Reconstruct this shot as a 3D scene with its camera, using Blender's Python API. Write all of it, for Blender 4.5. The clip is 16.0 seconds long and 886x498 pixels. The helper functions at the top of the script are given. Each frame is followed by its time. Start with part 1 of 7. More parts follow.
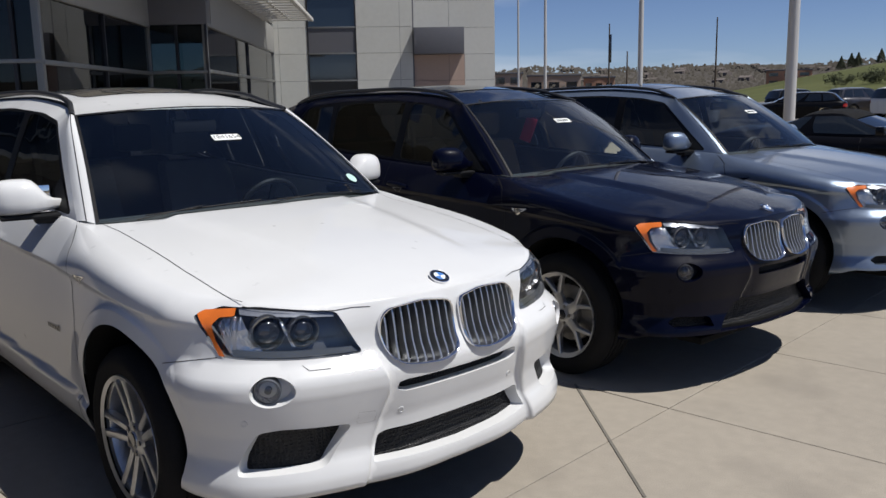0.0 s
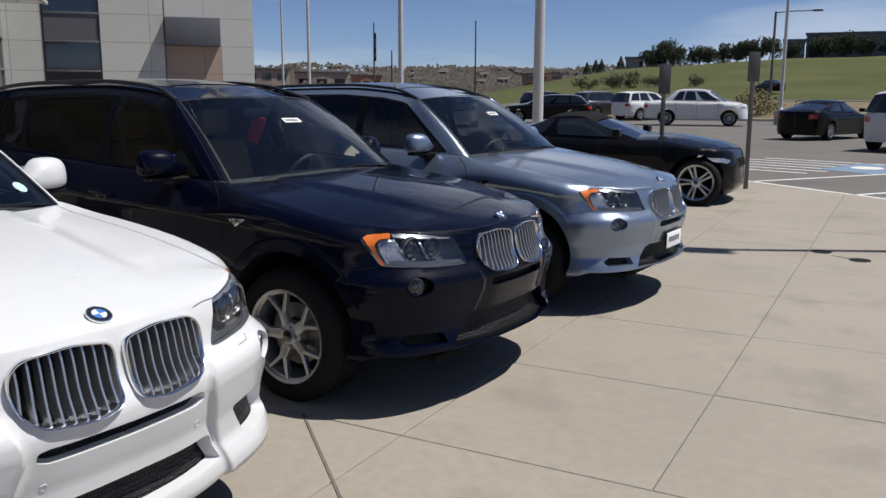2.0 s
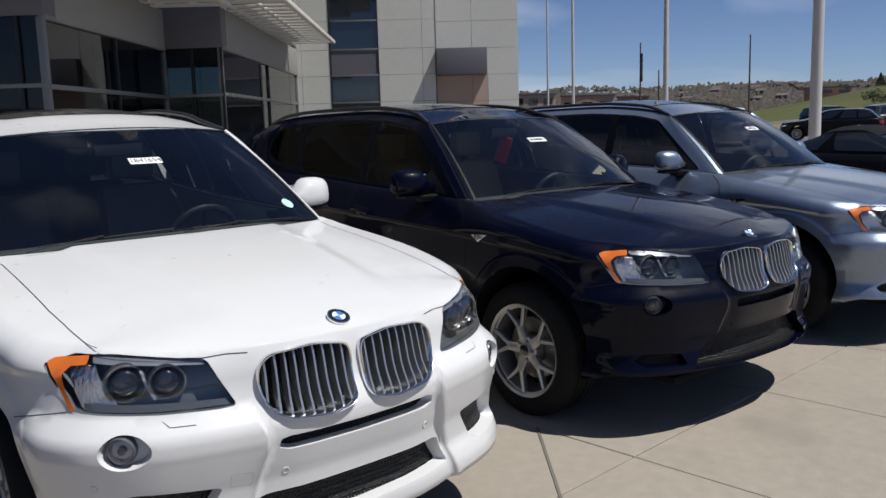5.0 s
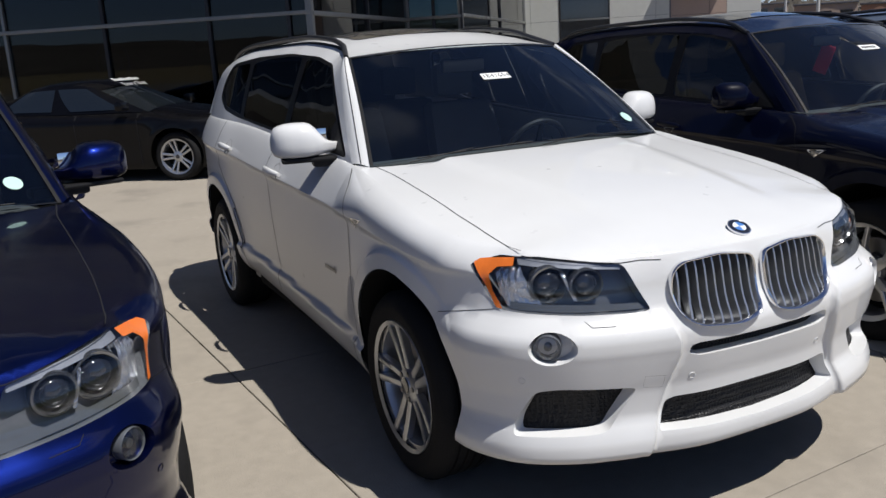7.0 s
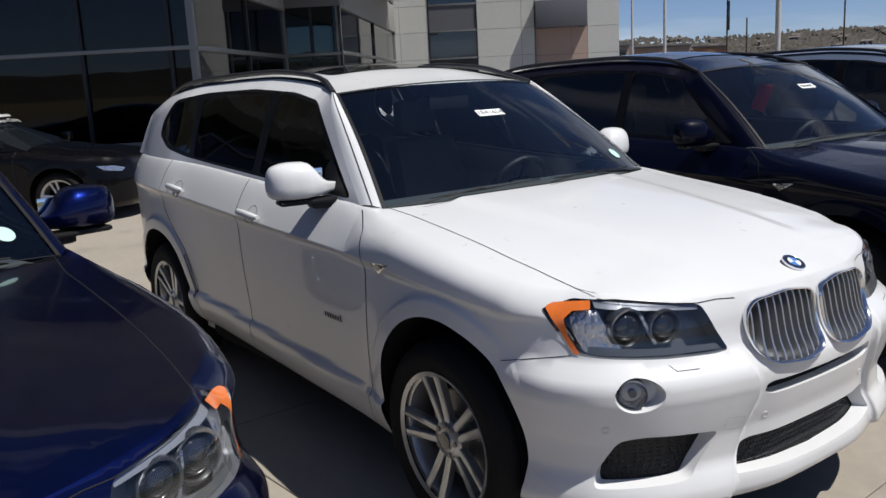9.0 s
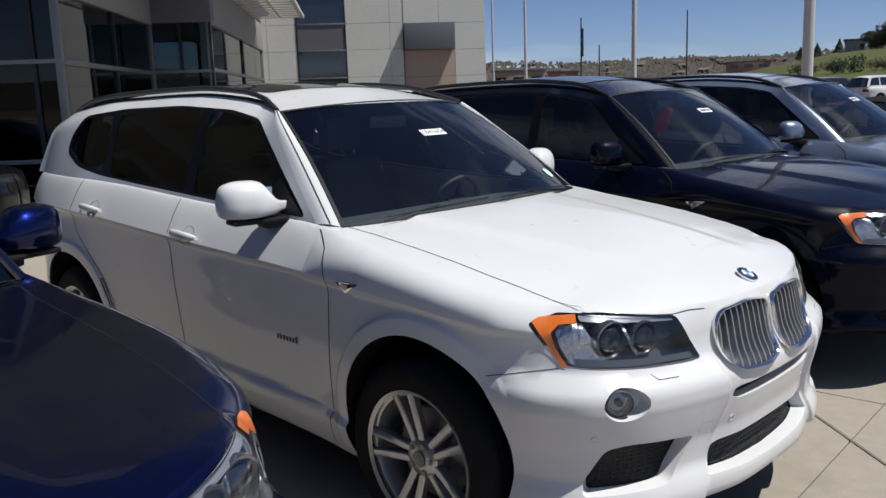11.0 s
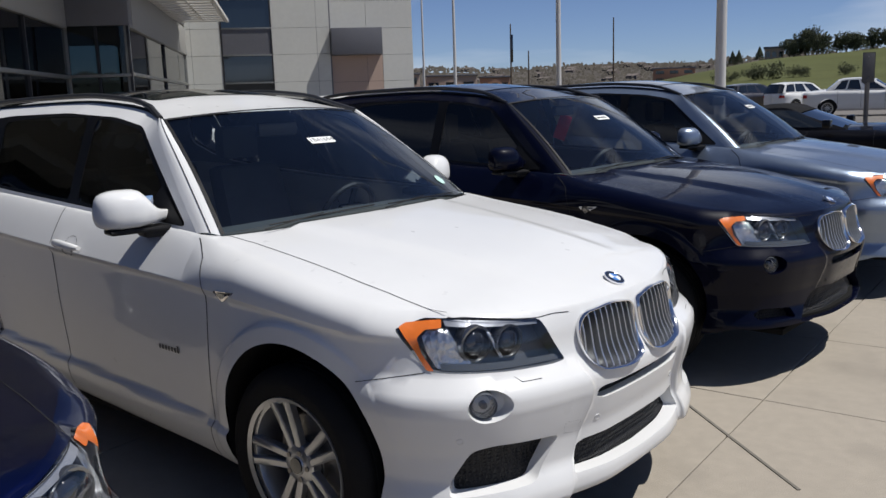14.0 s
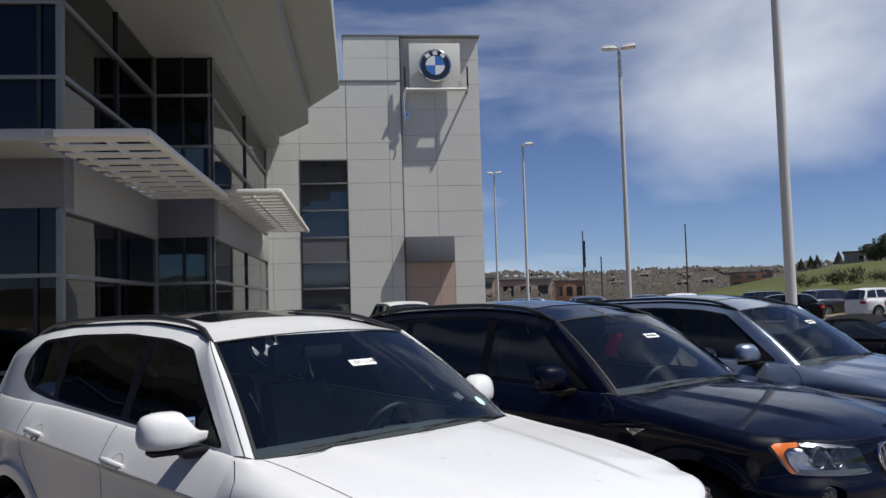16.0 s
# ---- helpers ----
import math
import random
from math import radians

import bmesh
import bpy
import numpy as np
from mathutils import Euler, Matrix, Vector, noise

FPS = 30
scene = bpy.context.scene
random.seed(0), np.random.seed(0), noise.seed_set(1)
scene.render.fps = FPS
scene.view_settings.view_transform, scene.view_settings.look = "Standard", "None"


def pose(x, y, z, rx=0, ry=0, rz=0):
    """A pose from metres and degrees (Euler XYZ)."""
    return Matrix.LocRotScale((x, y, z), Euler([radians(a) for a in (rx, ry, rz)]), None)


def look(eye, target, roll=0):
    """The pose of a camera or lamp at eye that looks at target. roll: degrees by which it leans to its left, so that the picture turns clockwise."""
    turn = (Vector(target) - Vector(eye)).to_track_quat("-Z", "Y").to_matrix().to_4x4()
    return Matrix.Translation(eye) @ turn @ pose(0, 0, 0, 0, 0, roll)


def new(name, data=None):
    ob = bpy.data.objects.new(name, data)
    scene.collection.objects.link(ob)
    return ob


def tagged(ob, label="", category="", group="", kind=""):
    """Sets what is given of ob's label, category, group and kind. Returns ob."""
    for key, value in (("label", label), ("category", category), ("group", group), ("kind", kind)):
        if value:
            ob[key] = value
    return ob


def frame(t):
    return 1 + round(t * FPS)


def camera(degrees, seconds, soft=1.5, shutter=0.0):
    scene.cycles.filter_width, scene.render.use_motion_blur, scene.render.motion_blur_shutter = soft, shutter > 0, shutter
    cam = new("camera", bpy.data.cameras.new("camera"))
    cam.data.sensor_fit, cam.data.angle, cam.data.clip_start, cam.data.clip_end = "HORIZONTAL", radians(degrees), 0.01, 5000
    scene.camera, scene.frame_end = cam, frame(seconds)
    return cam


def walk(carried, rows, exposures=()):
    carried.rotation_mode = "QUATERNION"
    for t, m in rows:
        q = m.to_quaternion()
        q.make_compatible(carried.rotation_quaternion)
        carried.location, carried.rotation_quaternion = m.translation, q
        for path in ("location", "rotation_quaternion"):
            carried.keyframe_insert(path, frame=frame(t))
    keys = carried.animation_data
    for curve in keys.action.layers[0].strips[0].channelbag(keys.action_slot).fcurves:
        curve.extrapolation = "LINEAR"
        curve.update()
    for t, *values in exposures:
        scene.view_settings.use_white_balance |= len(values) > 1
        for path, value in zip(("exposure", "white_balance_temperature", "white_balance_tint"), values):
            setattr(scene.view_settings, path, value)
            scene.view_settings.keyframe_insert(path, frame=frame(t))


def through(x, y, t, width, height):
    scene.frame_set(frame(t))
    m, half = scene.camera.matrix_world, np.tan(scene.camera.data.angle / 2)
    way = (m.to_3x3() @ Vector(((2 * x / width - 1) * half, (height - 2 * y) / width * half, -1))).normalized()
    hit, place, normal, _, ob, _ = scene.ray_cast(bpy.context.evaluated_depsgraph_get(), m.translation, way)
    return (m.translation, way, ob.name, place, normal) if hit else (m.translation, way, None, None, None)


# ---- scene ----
cam = camera(54.7, 16.0)
PATH = [
    (0, (3.021, -2.189, 1.621), (1.617, -0.808, 1.273), -1.1),
    (0.5, (3.081, -2.002, 1.623), (1.707, -0.581, 1.318), -2.1),
    (1, (3.087, -1.869, 1.614), (1.774, -0.402, 1.262), -0.8),
    (1.5, (3.021, -1.75, 1.616), (1.875, -0.158, 1.228), -0.2),
    (2, (2.93, -1.646, 1.625), (1.942, 0.056, 1.266), 0.2),
    (2.5, (2.957, -1.567, 1.628), (1.982, 0.15, 1.307), -0.5),
    (3, (3.043, -1.494, 1.632), (1.993, 0.176, 1.298), -0.5),
    (3.2, (3.082, -1.481, 1.638), (1.999, 0.169, 1.317), -0.5),
    (5.3, (3.045, -1.66, 1.592), (1.499, -0.437, 1.256), -1.7),
    (5.5, (3.034, -1.737, 1.593), (1.44, -0.586, 1.229), -1.7),
    (6, (3.005, -1.911, 1.597), (1.364, -0.824, 1.24), -1.3),
    (6.5, (2.896, -2.039, 1.58), (1.187, -1.068, 1.213), 0.6),
    (7, (2.738, -2.141, 1.588), (1.016, -1.23, 1.133), -3.4),
    (7.5, (2.605, -2.285, 1.59), (0.92, -1.324, 1.103), -2.0),
    (8, (2.494, -2.488, 1.616), (0.863, -1.41, 1.193), -2.4),
    (8.5, (2.397, -2.576, 1.617), (0.816, -1.42, 1.208), -1.8),
    (9, (2.243, -2.58, 1.613), (0.687, -1.385, 1.223), -3.0),
    (9.5, (2.119, -2.617, 1.609), (0.613, -1.372, 1.185), -2.3),
    (10, (2.011, -2.734, 1.62), (0.623, -1.354, 1.208), -2.2),
    (10.2, (1.995, -2.774, 1.619), (0.646, -1.352, 1.217), -2.4),
    (12.3, (2.003, -2.915, 1.639), (0.644, -1.483, 1.318), -2.1),
    (12.5, (2.003, -2.913, 1.639), (0.627, -1.501, 1.306), -2.1),
    (13, (2.014, -2.904, 1.646), (0.645, -1.476, 1.347), -2.1),
    (13.5, (2.076, -2.85, 1.639), (0.821, -1.324, 1.332), -2.8),
    (14, (2.189, -2.767, 1.634), (0.959, -1.23, 1.282), -1.9),
    (14.5, (2.324, -2.716, 1.657), (1.016, -1.23, 1.375), -1.5),
    (15, (2.38, -2.705, 1.688), (1.02, -1.241, 1.582), -2.5),
    (15.5, (2.385, -2.699, 1.711), (1.01, -1.247, 1.7), -2.8),
    (16, (2.383, -2.713, 1.733), (1.015, -1.259, 1.854), -1.7),
]
walk(cam, [(t, look(eye, target, roll)) for t, eye, target, roll in PATH],
     exposures=[(0, .04), (2.0, .10), (3.2, .10), (5.3, .0), (6.0, -.15), (6.5, .08), (8.0, .12), (12.5, .13), (13.0, .17), (14.0, .08), (16.0, .17)])

# ---------------------------------------------------------------- light
SUN_TO = Vector((0.46, 0.245, 1.0)).normalized()


def build_world():
    world = bpy.data.worlds.new("sky")
    scene.world = world
    world.use_nodes = True
    nt = world.node_tree
    nt.nodes.clear()
    N = nt.nodes.new
    out, bg = N("ShaderNodeOutputWorld"), N("ShaderNodeBackground")
    sky = N("ShaderNodeTexSky")
    sky.sky_type = "NISHITA"
    sky.sun_disc = False
    sky.sun_elevation = math.asin(SUN_TO.z)
    sky.sun_rotation = math.atan2(SUN_TO.x, SUN_TO.y)
    sky.altitude = 1700
    sky.air_density, sky.dust_density, sky.ozone_density = 0.70, 0.8, 2.2
    # one large cloud over the car park and thin streaks near the horizon
    L = nt.links.new
    co = N("ShaderNodeTexCoord")

    def calc(op, a, b):
        n = N("ShaderNodeMath")
        n.operation = op
        for k, v in enumerate((a, b)):
            if isinstance(v, (int, float)):
                n.inputs[k].default_value = v
            else:
                L(v, n.inputs[k])
        return n.outputs["Value"]

    def clouds(scale, shift, size, detail, lo, hi, bias=None):
        mp, n1, ramp = N("ShaderNodeMapping"), N("ShaderNodeTexNoise"), N("ShaderNodeMapRange")
        mp.inputs["Scale"].default_value, mp.inputs["Location"].default_value = scale, shift
        n1.inputs["Scale"].default_value, n1.inputs["Detail"].default_value = size, detail
        n1.inputs["Roughness"].default_value, n1.inputs["Distortion"].default_value = 0.47, 0.15
        L(co.outputs["Generated"], mp.inputs["Vector"])
        L(mp.outputs["Vector"], n1.inputs["Vector"])
        src = n1.outputs["Fac"] if bias is None else calc("ADD", n1.outputs["Fac"], bias)
        ramp.inputs["From Min"].default_value, ramp.inputs["From Max"].default_value = lo, hi
        L(src, ramp.inputs["Value"])
        return ramp.outputs["Result"]

    away = N("ShaderNodeVectorMath")
    away.operation = "DISTANCE"
    away.inputs[1].default_value = CLOUD_TO
    L(co.outputs["Generated"], away.inputs[0])
    bias = calc("MULTIPLY", calc("SUBTRACT", away.outputs["Value"], .17), -1.0)
    big = clouds((1, 1, 1.8), (2.3, 0.4, 1.6), 2.6, 7.0, .46, .78, bias)
    thin = calc("MULTIPLY", clouds((1, 1, 6.0), (5.3, 0.4, 1.6), 1.9, 7.0, .56, .76), .55)
    mix = N("ShaderNodeMix")
    mix.data_type = "RGBA"
    mix.inputs["B"].default_value = (11.4, 11.9, 12.8, 1)
    L(calc("MULTIPLY", calc("MAXIMUM", big, thin), .86), mix.inputs["Factor"])
    tint = N("ShaderNodeVectorMath")
    tint.operation = "MULTIPLY"
    tint.inputs[1].default_value = (0.95, 0.99, 1.16)
    L(sky.outputs["Color"], tint.inputs[0])
    L(tint.outputs["Vector"], mix.inputs["A"])
    L(mix.outputs["Result"], bg.inputs["Color"])
    bg.inputs["Strength"].default_value = SKY_STRENGTH
    L(bg.outputs["Background"], out.inputs["Surface"])


CLOUD_TO = (-.36, .86, .25)
SKY_STRENGTH = 0.067
build_world()
sun_data = bpy.data.lights.new("sun", "SUN")
sun_data.energy, sun_data.angle, sun_data.color = 5.0, radians(0.53), (1.0, 0.97, 0.92)
sun = new("sun", sun_data)
sun.matrix_world = look(SUN_TO * 50, (0, 0, 0))
scene.view_settings.exposure = 0.0

# ---------------------------------------------------------------- materials
def material(name, color, rough=0.5, metal=0.0, vary=0.0, scale=6.0, bump=0.0, bump_scale=60.0, coat=0.0, stain=None, spec=0.5, stretch=(1, 1, 1)):
    """A surface with a colour that wanders at two scales, a fine relief and, if asked, a clear coat and stains."""
    m = bpy.data.materials.new(name)
    m.use_nodes = True
    nt = m.node_tree
    N, L = nt.nodes.new, nt.links.new
    b = nt.nodes["Principled BSDF"]
    b.inputs["Base Color"].default_value = (*color, 1)
    b.inputs["Roughness"].default_value, b.inputs["Metallic"].default_value = rough, metal
    b.inputs["Specular IOR Level"].default_value = spec
    if coat:
        b.inputs["Coat Weight"].default_value, b.inputs["Coat Roughness"].default_value = coat, 0.03
    if vary or bump or stain:
        co, mp = N("ShaderNodeTexCoord"), N("ShaderNodeMapping")
        mp.inputs["Scale"].default_value = stretch
        L(co.outputs["Object"], mp.inputs["Vector"])
    if vary or stain:
        coarse, fine = N("ShaderNodeTexNoise"), N("ShaderNodeTexNoise")
        coarse.inputs["Scale"].default_value, coarse.inputs["Detail"].default_value = scale * 0.25, 5
        fine.inputs["Scale"].default_value, fine.inputs["Detail"].default_value = scale * 6, 4
        L(mp.outputs["Vector"], coarse.inputs["Vector"])
        L(mp.outputs["Vector"], fine.inputs["Vector"])
        both = N("ShaderNodeMath")
        both.operation = "ADD"
        L(coarse.outputs["Fac"], both.inputs[0])
        L(fine.outputs["Fac"], both.inputs[1])
        rng = N("ShaderNodeMapRange")
        rng.inputs["From Min"].default_value, rng.inputs["From Max"].default_value = 0.6, 1.4
        rng.inputs["To Min"].default_value, rng.inputs["To Max"].default_value = 1 - vary, 1 + vary
        L(both.outputs["Value"], rng.inputs["Value"])
        mul = N("ShaderNodeVectorMath")
        mul.operation = "SCALE"
        mul.inputs[0].default_value = color
        L(rng.outputs["Result"], mul.inputs["Scale"])
        src = mul.outputs["Vector"]
        if stain:
            spots = N("ShaderNodeTexNoise")
            spots.inputs["Scale"].default_value, spots.inputs["Detail"].default_value = stain[1], 6
            L(mp.outputs["Vector"], spots.inputs["Vector"])
            ramp = N("ShaderNodeValToRGB")
            ramp.color_ramp.elements[0].position, ramp.color_ramp.elements[1].position = 0.55, 0.72
            L(spots.outputs["Fac"], ramp.inputs["Fac"])
            mx = N("ShaderNodeMix")
            mx.data_type = "RGBA"
            mx.inputs["B"].default_value = (*stain[0], 1)
            amt = N("ShaderNodeMath")
            amt.operation = "MULTIPLY"
            amt.inputs[1].default_value = stain[2]
            L(ramp.outputs["Color"], amt.inputs[0])
            L(amt.outputs["Value"], mx.inputs["Factor"])
            L(src, mx.inputs["A"])
            src = mx.outputs["Result"]
        L(src, b.inputs["Base Color"])
        rr = N("ShaderNodeMapRange")
        rr.inputs["To Min"].default_value, rr.inputs["To Max"].default_value = max(0.02, rough * 0.8), min(1, rough * 1.2)
        L(fine.outputs["Fac"], rr.inputs["Value"])
        L(rr.outputs["Result"], b.inputs["Roughness"])
    if bump:
        n, bp = N("ShaderNodeTexNoise"), N("ShaderNodeBump")
        n.inputs["Scale"].default_value, n.inputs["Detail"].default_value = bump_scale, 4
        L(mp.outputs["Vector"], n.inputs["Vector"])
        L(n.outputs["Fac"], bp.inputs["Height"])
        bp.inputs["Strength"].default_value, bp.inputs["Distance"].default_value = bump, 0.01
        L(bp.outputs["Normal"], b.inputs["Normal"])
    return m


def flake_paint(name, color, metal, rough, flake=0.12, dirt=0.03, spec=0.5, coat_ior=1.5):
    """Metallic car paint: fine flakes under a clear coat with a trace of dust."""
    m = material(name, color, rough, metal, coat=1.0, vary=dirt, scale=3.0, spec=spec)
    nt = m.node_tree
    b = nt.nodes["Principled BSDF"]
    b.inputs["Coat IOR"].default_value = coat_ior
    vo, bp, co = nt.nodes.new("ShaderNodeTexVoronoi"), nt.nodes.new("ShaderNodeBump"), nt.nodes.new("ShaderNodeTexCoord")
    vo.inputs["Scale"].default_value = 900
    bp.inputs["Strength"].default_value, bp.inputs["Distance"].default_value = flake, 0.002
    nt.links.new(co.outputs["Object"], vo.inputs["Vector"])
    nt.links.new(vo.outputs["Distance"], bp.inputs["Height"])
    nt.links.new(bp.outputs["Normal"], b.inputs["Normal"])
    return m


def pane_glass(name, tint, gloss_ior=1.5, through=0.6):
    """A thin pane: tinted see-through glass with a mirror-like gloss that grows at grazing angles."""
    m = bpy.data.materials.new(name)
    m.use_nodes = True
    nt = m.node_tree
    nt.nodes.clear()
    N, L = nt.nodes.new, nt.links.new
    out, mix, tr, gl, fr = N("ShaderNodeOutputMaterial"), N("ShaderNodeMixShader"), N("ShaderNodeBsdfTransparent"), N("ShaderNodeBsdfGlossy"), N("ShaderNodeFresnel")
    tr.inputs["Color"].default_value = (tint[0] * through, tint[1] * through, tint[2] * through, 1)
    gl.inputs["Roughness"].default_value = 0.015
    gl.inputs["Color"].default_value = (1, 1, 1, 1)
    fr.inputs["IOR"].default_value = gloss_ior
    L(fr.outputs["Fac"], mix.inputs["Fac"])
    L(tr.outputs["BSDF"], mix.inputs[1])
    L(gl.outputs["BSDF"], mix.inputs[2])
    L(mix.outputs["Shader"], out.inputs["Surface"])
    return m


PAINT_WHITE = material("white_paint", (0.61, 0.615, 0.62), 0.30, coat=0.60, spec=0.10, vary=0.015, scale=2.0)
PAINT_NAVY = flake_paint("navy_paint", (0.0008, 0.0016, 0.0090), 0.0, 0.40, 0.03, spec=0.05, coat_ior=1.23)
PAINT_SILVER = flake_paint("silver_blue_paint", (0.22, 0.272, 0.36), 0.7, 0.34)
PAINT_BLUE = flake_paint("deep_blue_paint", (0.0012, 0.005, 0.055), 0.95, 0.34, 0.06, spec=0.2, coat_ior=1.40)
PAINT_BLACK = flake_paint("black_paint", (0.003, 0.003, 0.004), 0.0, 0.4, 0.02, spec=0.05, coat_ior=1.25)
PAINT_GREY = flake_paint("grey_paint", (0.12, 0.12, 0.13), 0.6, 0.4)
PAINT_DUSK = flake_paint("dark_grey_paint", (0.035, 0.034, 0.042), 0.4, 0.4)
PAINT_RED = flake_paint("dark_red_paint", (0.12, 0.012, 0.015), 0.4, 0.4)
CHROME = material("chrome", (0.78, 0.78, 0.80), 0.12, 1.0, vary=0.04, scale=20)
ALLOY = material("silver_alloy", (0.46, 0.47, 0.49), 0.32, 0.85, vary=0.06, scale=20)
SATIN = material("satin_rail", (0.035, 0.036, 0.04), 0.35, 0.3, vary=0.08, scale=14)
PLASTIC = material("black_plastic", (0.010, 0.010, 0.011), 0.55, spec=0.25, vary=0.2, scale=30, bump=0.15, bump_scale=400)
INTAKE = material("honeycomb_intake", (0.012, 0.012, 0.013), 0.5, spec=0.3, vary=0.2, scale=30)
VOID = material("dark_hollow", (0.010, 0.010, 0.010), 0.9, spec=0.1, vary=0.2, scale=10)
SOFT_TOP = material("black_roof_cloth", (0.012, 0.012, 0.013), 0.9, spec=0.1, vary=0.2, scale=30, bump=0.3, bump_scale=300)
GAP = material("panel_gap_rubber", (0.02, 0.02, 0.022), 0.8, spec=0.1, vary=0.1, scale=10)
RUBBER = material("tyre_rubber", (0.014, 0.014, 0.0145), 0.8, spec=0.12, vary=0.25, scale=24, bump=0.3, bump_scale=180)
DISC_STEEL = material("brake_steel", (0.25, 0.24, 0.23), 0.4, 0.9, vary=0.15, scale=40)
ORANGE = material("amber_reflector", (0.66, 0.15, 0.016), 0.3, coat=1.0, vary=0.2, scale=60, bump=0.1, bump_scale=160)
RED_LENS = material("red_lamp_lens", (0.35, 0.01, 0.012), 0.2, coat=1.0, vary=0.1, scale=40)
LAMP_SILVER = material("lamp_reflector", (0.76, 0.77, 0.80), 0.17, 0.95, vary=0.4, scale=45, bump=1.0, bump_scale=75, stretch=(1, 1, 0.5))
LAMP_DARK = material("lamp_housing", (0.12, 0.13, 0.15), 0.3, 0.3, vary=0.15, scale=20)
LAMP_GREY = material("lamp_grey_trim", (0.13, 0.14, 0.15), 0.35, 0.5, vary=0.1, scale=20)
LAMP_BROW = material("lamp_pale_trim", (0.28, 0.30, 0.35), 0.3, 0.5, vary=0.05, scale=20)
LAMP_RING = material("lamp_ring_metal", (0.25, 0.26, 0.28), 0.22, 0.9, vary=0.2, scale=60)
LAMP_EYE = material("projector_lens", (0.012, 0.014, 0.02), 0.06, coat=1.0)
LENS_CLEAR = pane_glass("clear_lamp_lens", (1, 1, 1), 1.6, 0.95)
WINDSCREEN = pane_glass("tinted_windscreen", (0.86, 0.95, 1.0), 1.74, 0.95)
SIDE_GLASS = pane_glass("tinted_side_glass", (0.88, 0.92, 0.98), 1.5, 0.22)
PRIVACY = pane_glass("privacy_glass", (0.80, 0.9, 1.0), 1.5, 0.06)
TRIM_BLACK = material("gloss_black_trim", (0.004, 0.004, 0.005), 0.35, spec=0.2, vary=0.1, scale=20)
CAR_BLACK_GLASS = material("dark_car_glass", (0.01, 0.013, 0.016), 0.04, coat=1.0, vary=0.1, scale=2)
CLOTH_DARK = material("dark_seat_leather", (0.13, 0.135, 0.145), 0.6, vary=0.2, scale=18, bump=0.2, bump_scale=150)
CLOTH_BEIGE = material("beige_seat_leather", (0.33, 0.27, 0.19), 0.6, vary=0.12, scale=18, bump=0.2, bump_scale=150)
DASH = material("dashboard_vinyl", (0.056, 0.062, 0.066), 0.65, vary=0.15, scale=22, bump=0.25, bump_scale=260)
STICKER = material("white_sticker_paper", (0.78, 0.8, 0.8), 0.6, vary=0.03, scale=30)
INK = material("black_ink", (0.015, 0.015, 0.015), 0.7, vary=0.05, scale=30)
STICKER_GREEN = material("pale_green_sticker", (0.42, 0.62, 0.56), 0.6, vary=0.1, scale=90)
EMBLEM_BLUE = material("emblem_blue", (0.05, 0.18, 0.5), 0.3, coat=1.0, vary=0.03, scale=30)
EMBLEM_WHITE = material("emblem_white", (0.8, 0.8, 0.8), 0.3, coat=1.0, vary=0.03, scale=30)
EMBLEM_DARK = material("emblem_dark_ring", (0.012, 0.014, 0.02), 0.25, coat=1.0, vary=0.05, scale=30)
RED_TAG = material("red_paper_tag", (0.55, 0.02, 0.03), 0.6, vary=0.08, scale=30)
MIRROR_GLASS = material("mirror_glass", (0.85, 0.86, 0.88), 0.02, 1.0)

CONCRETE = material("pale_concrete", (0.288, 0.256, 0.212), 0.85, vary=0.13, scale=2.4, bump=0.3, bump_scale=140, stain=((0.185, 0.165, 0.140), 1.3, 0.6))
JOINT = material("joint_filler", (0.13, 0.118, 0.10), 0.9, vary=0.25, scale=20, bump=0.3)
ASPHALT = material("worn_asphalt", (0.125, 0.115, 0.105), 0.9, vary=0.14, scale=1.6, bump=0.5, bump_scale=220, stain=((0.075, 0.07, 0.066), 0.5, 0.6))
LINE_WHITE = material("road_line_white", (0.62, 0.61, 0.58), 0.8, vary=0.12, scale=8, stain=((0.2, 0.19, 0.18), 9, 0.7))
LINE_BLUE = material("road_line_blue", (0.15, 0.215, 0.30), 0.8, vary=0.15, scale=8)
PANEL_PALE = material("pale_metal_panel", (0.595, 0.59, 0.55), 0.55, vary=0.05, scale=1.2, spec=0.4)
PANEL_GREY = material("grey_metal_panel", (0.13, 0.13, 0.145), 0.5, 0.2, vary=0.06, scale=1.4)
# the pale panel again, its colour darkened for the shade on the side bands
PANEL_SHADE = material("shade_toned_metal_panel", (0.27, 0.265, 0.25), 0.55, vary=0.05, scale=1.2, spec=0.4)
SOFFIT = material("grey_soffit_panel", (0.315, 0.325, 0.31), 0.65, vary=0.05, scale=0.9)
MULLION = material("aluminium_mullion", (0.24, 0.24, 0.23), 0.42, 0.6, vary=0.06, scale=9)
MULLION_DARK = material("dark_mullion", (0.03, 0.03, 0.034), 0.4, 0.4, vary=0.1, scale=9)
CANOPY_WHITE = material("white_canopy_metal", (0.62, 0.60, 0.56), 0.5, vary=0.05, scale=5)
BUILDING_GLASS = pane_glass("showroom_glass", (0.70, 0.86, 0.88), 1.42, 0.28)
TOWER_GLASS = material("tower_window_glass", (0.012, 0.018, 0.026), 0.05, coat=1.0, vary=0.1, scale=0.6)
ROOM_WALL = material("showroom_wall", (0.15, 0.165, 0.165), 0.8, vary=0.06, scale=1.0)
ROOM_FLOOR = material("showroom_floor_tile", (0.20, 0.19, 0.18), 0.35, vary=0.08, scale=2.0)
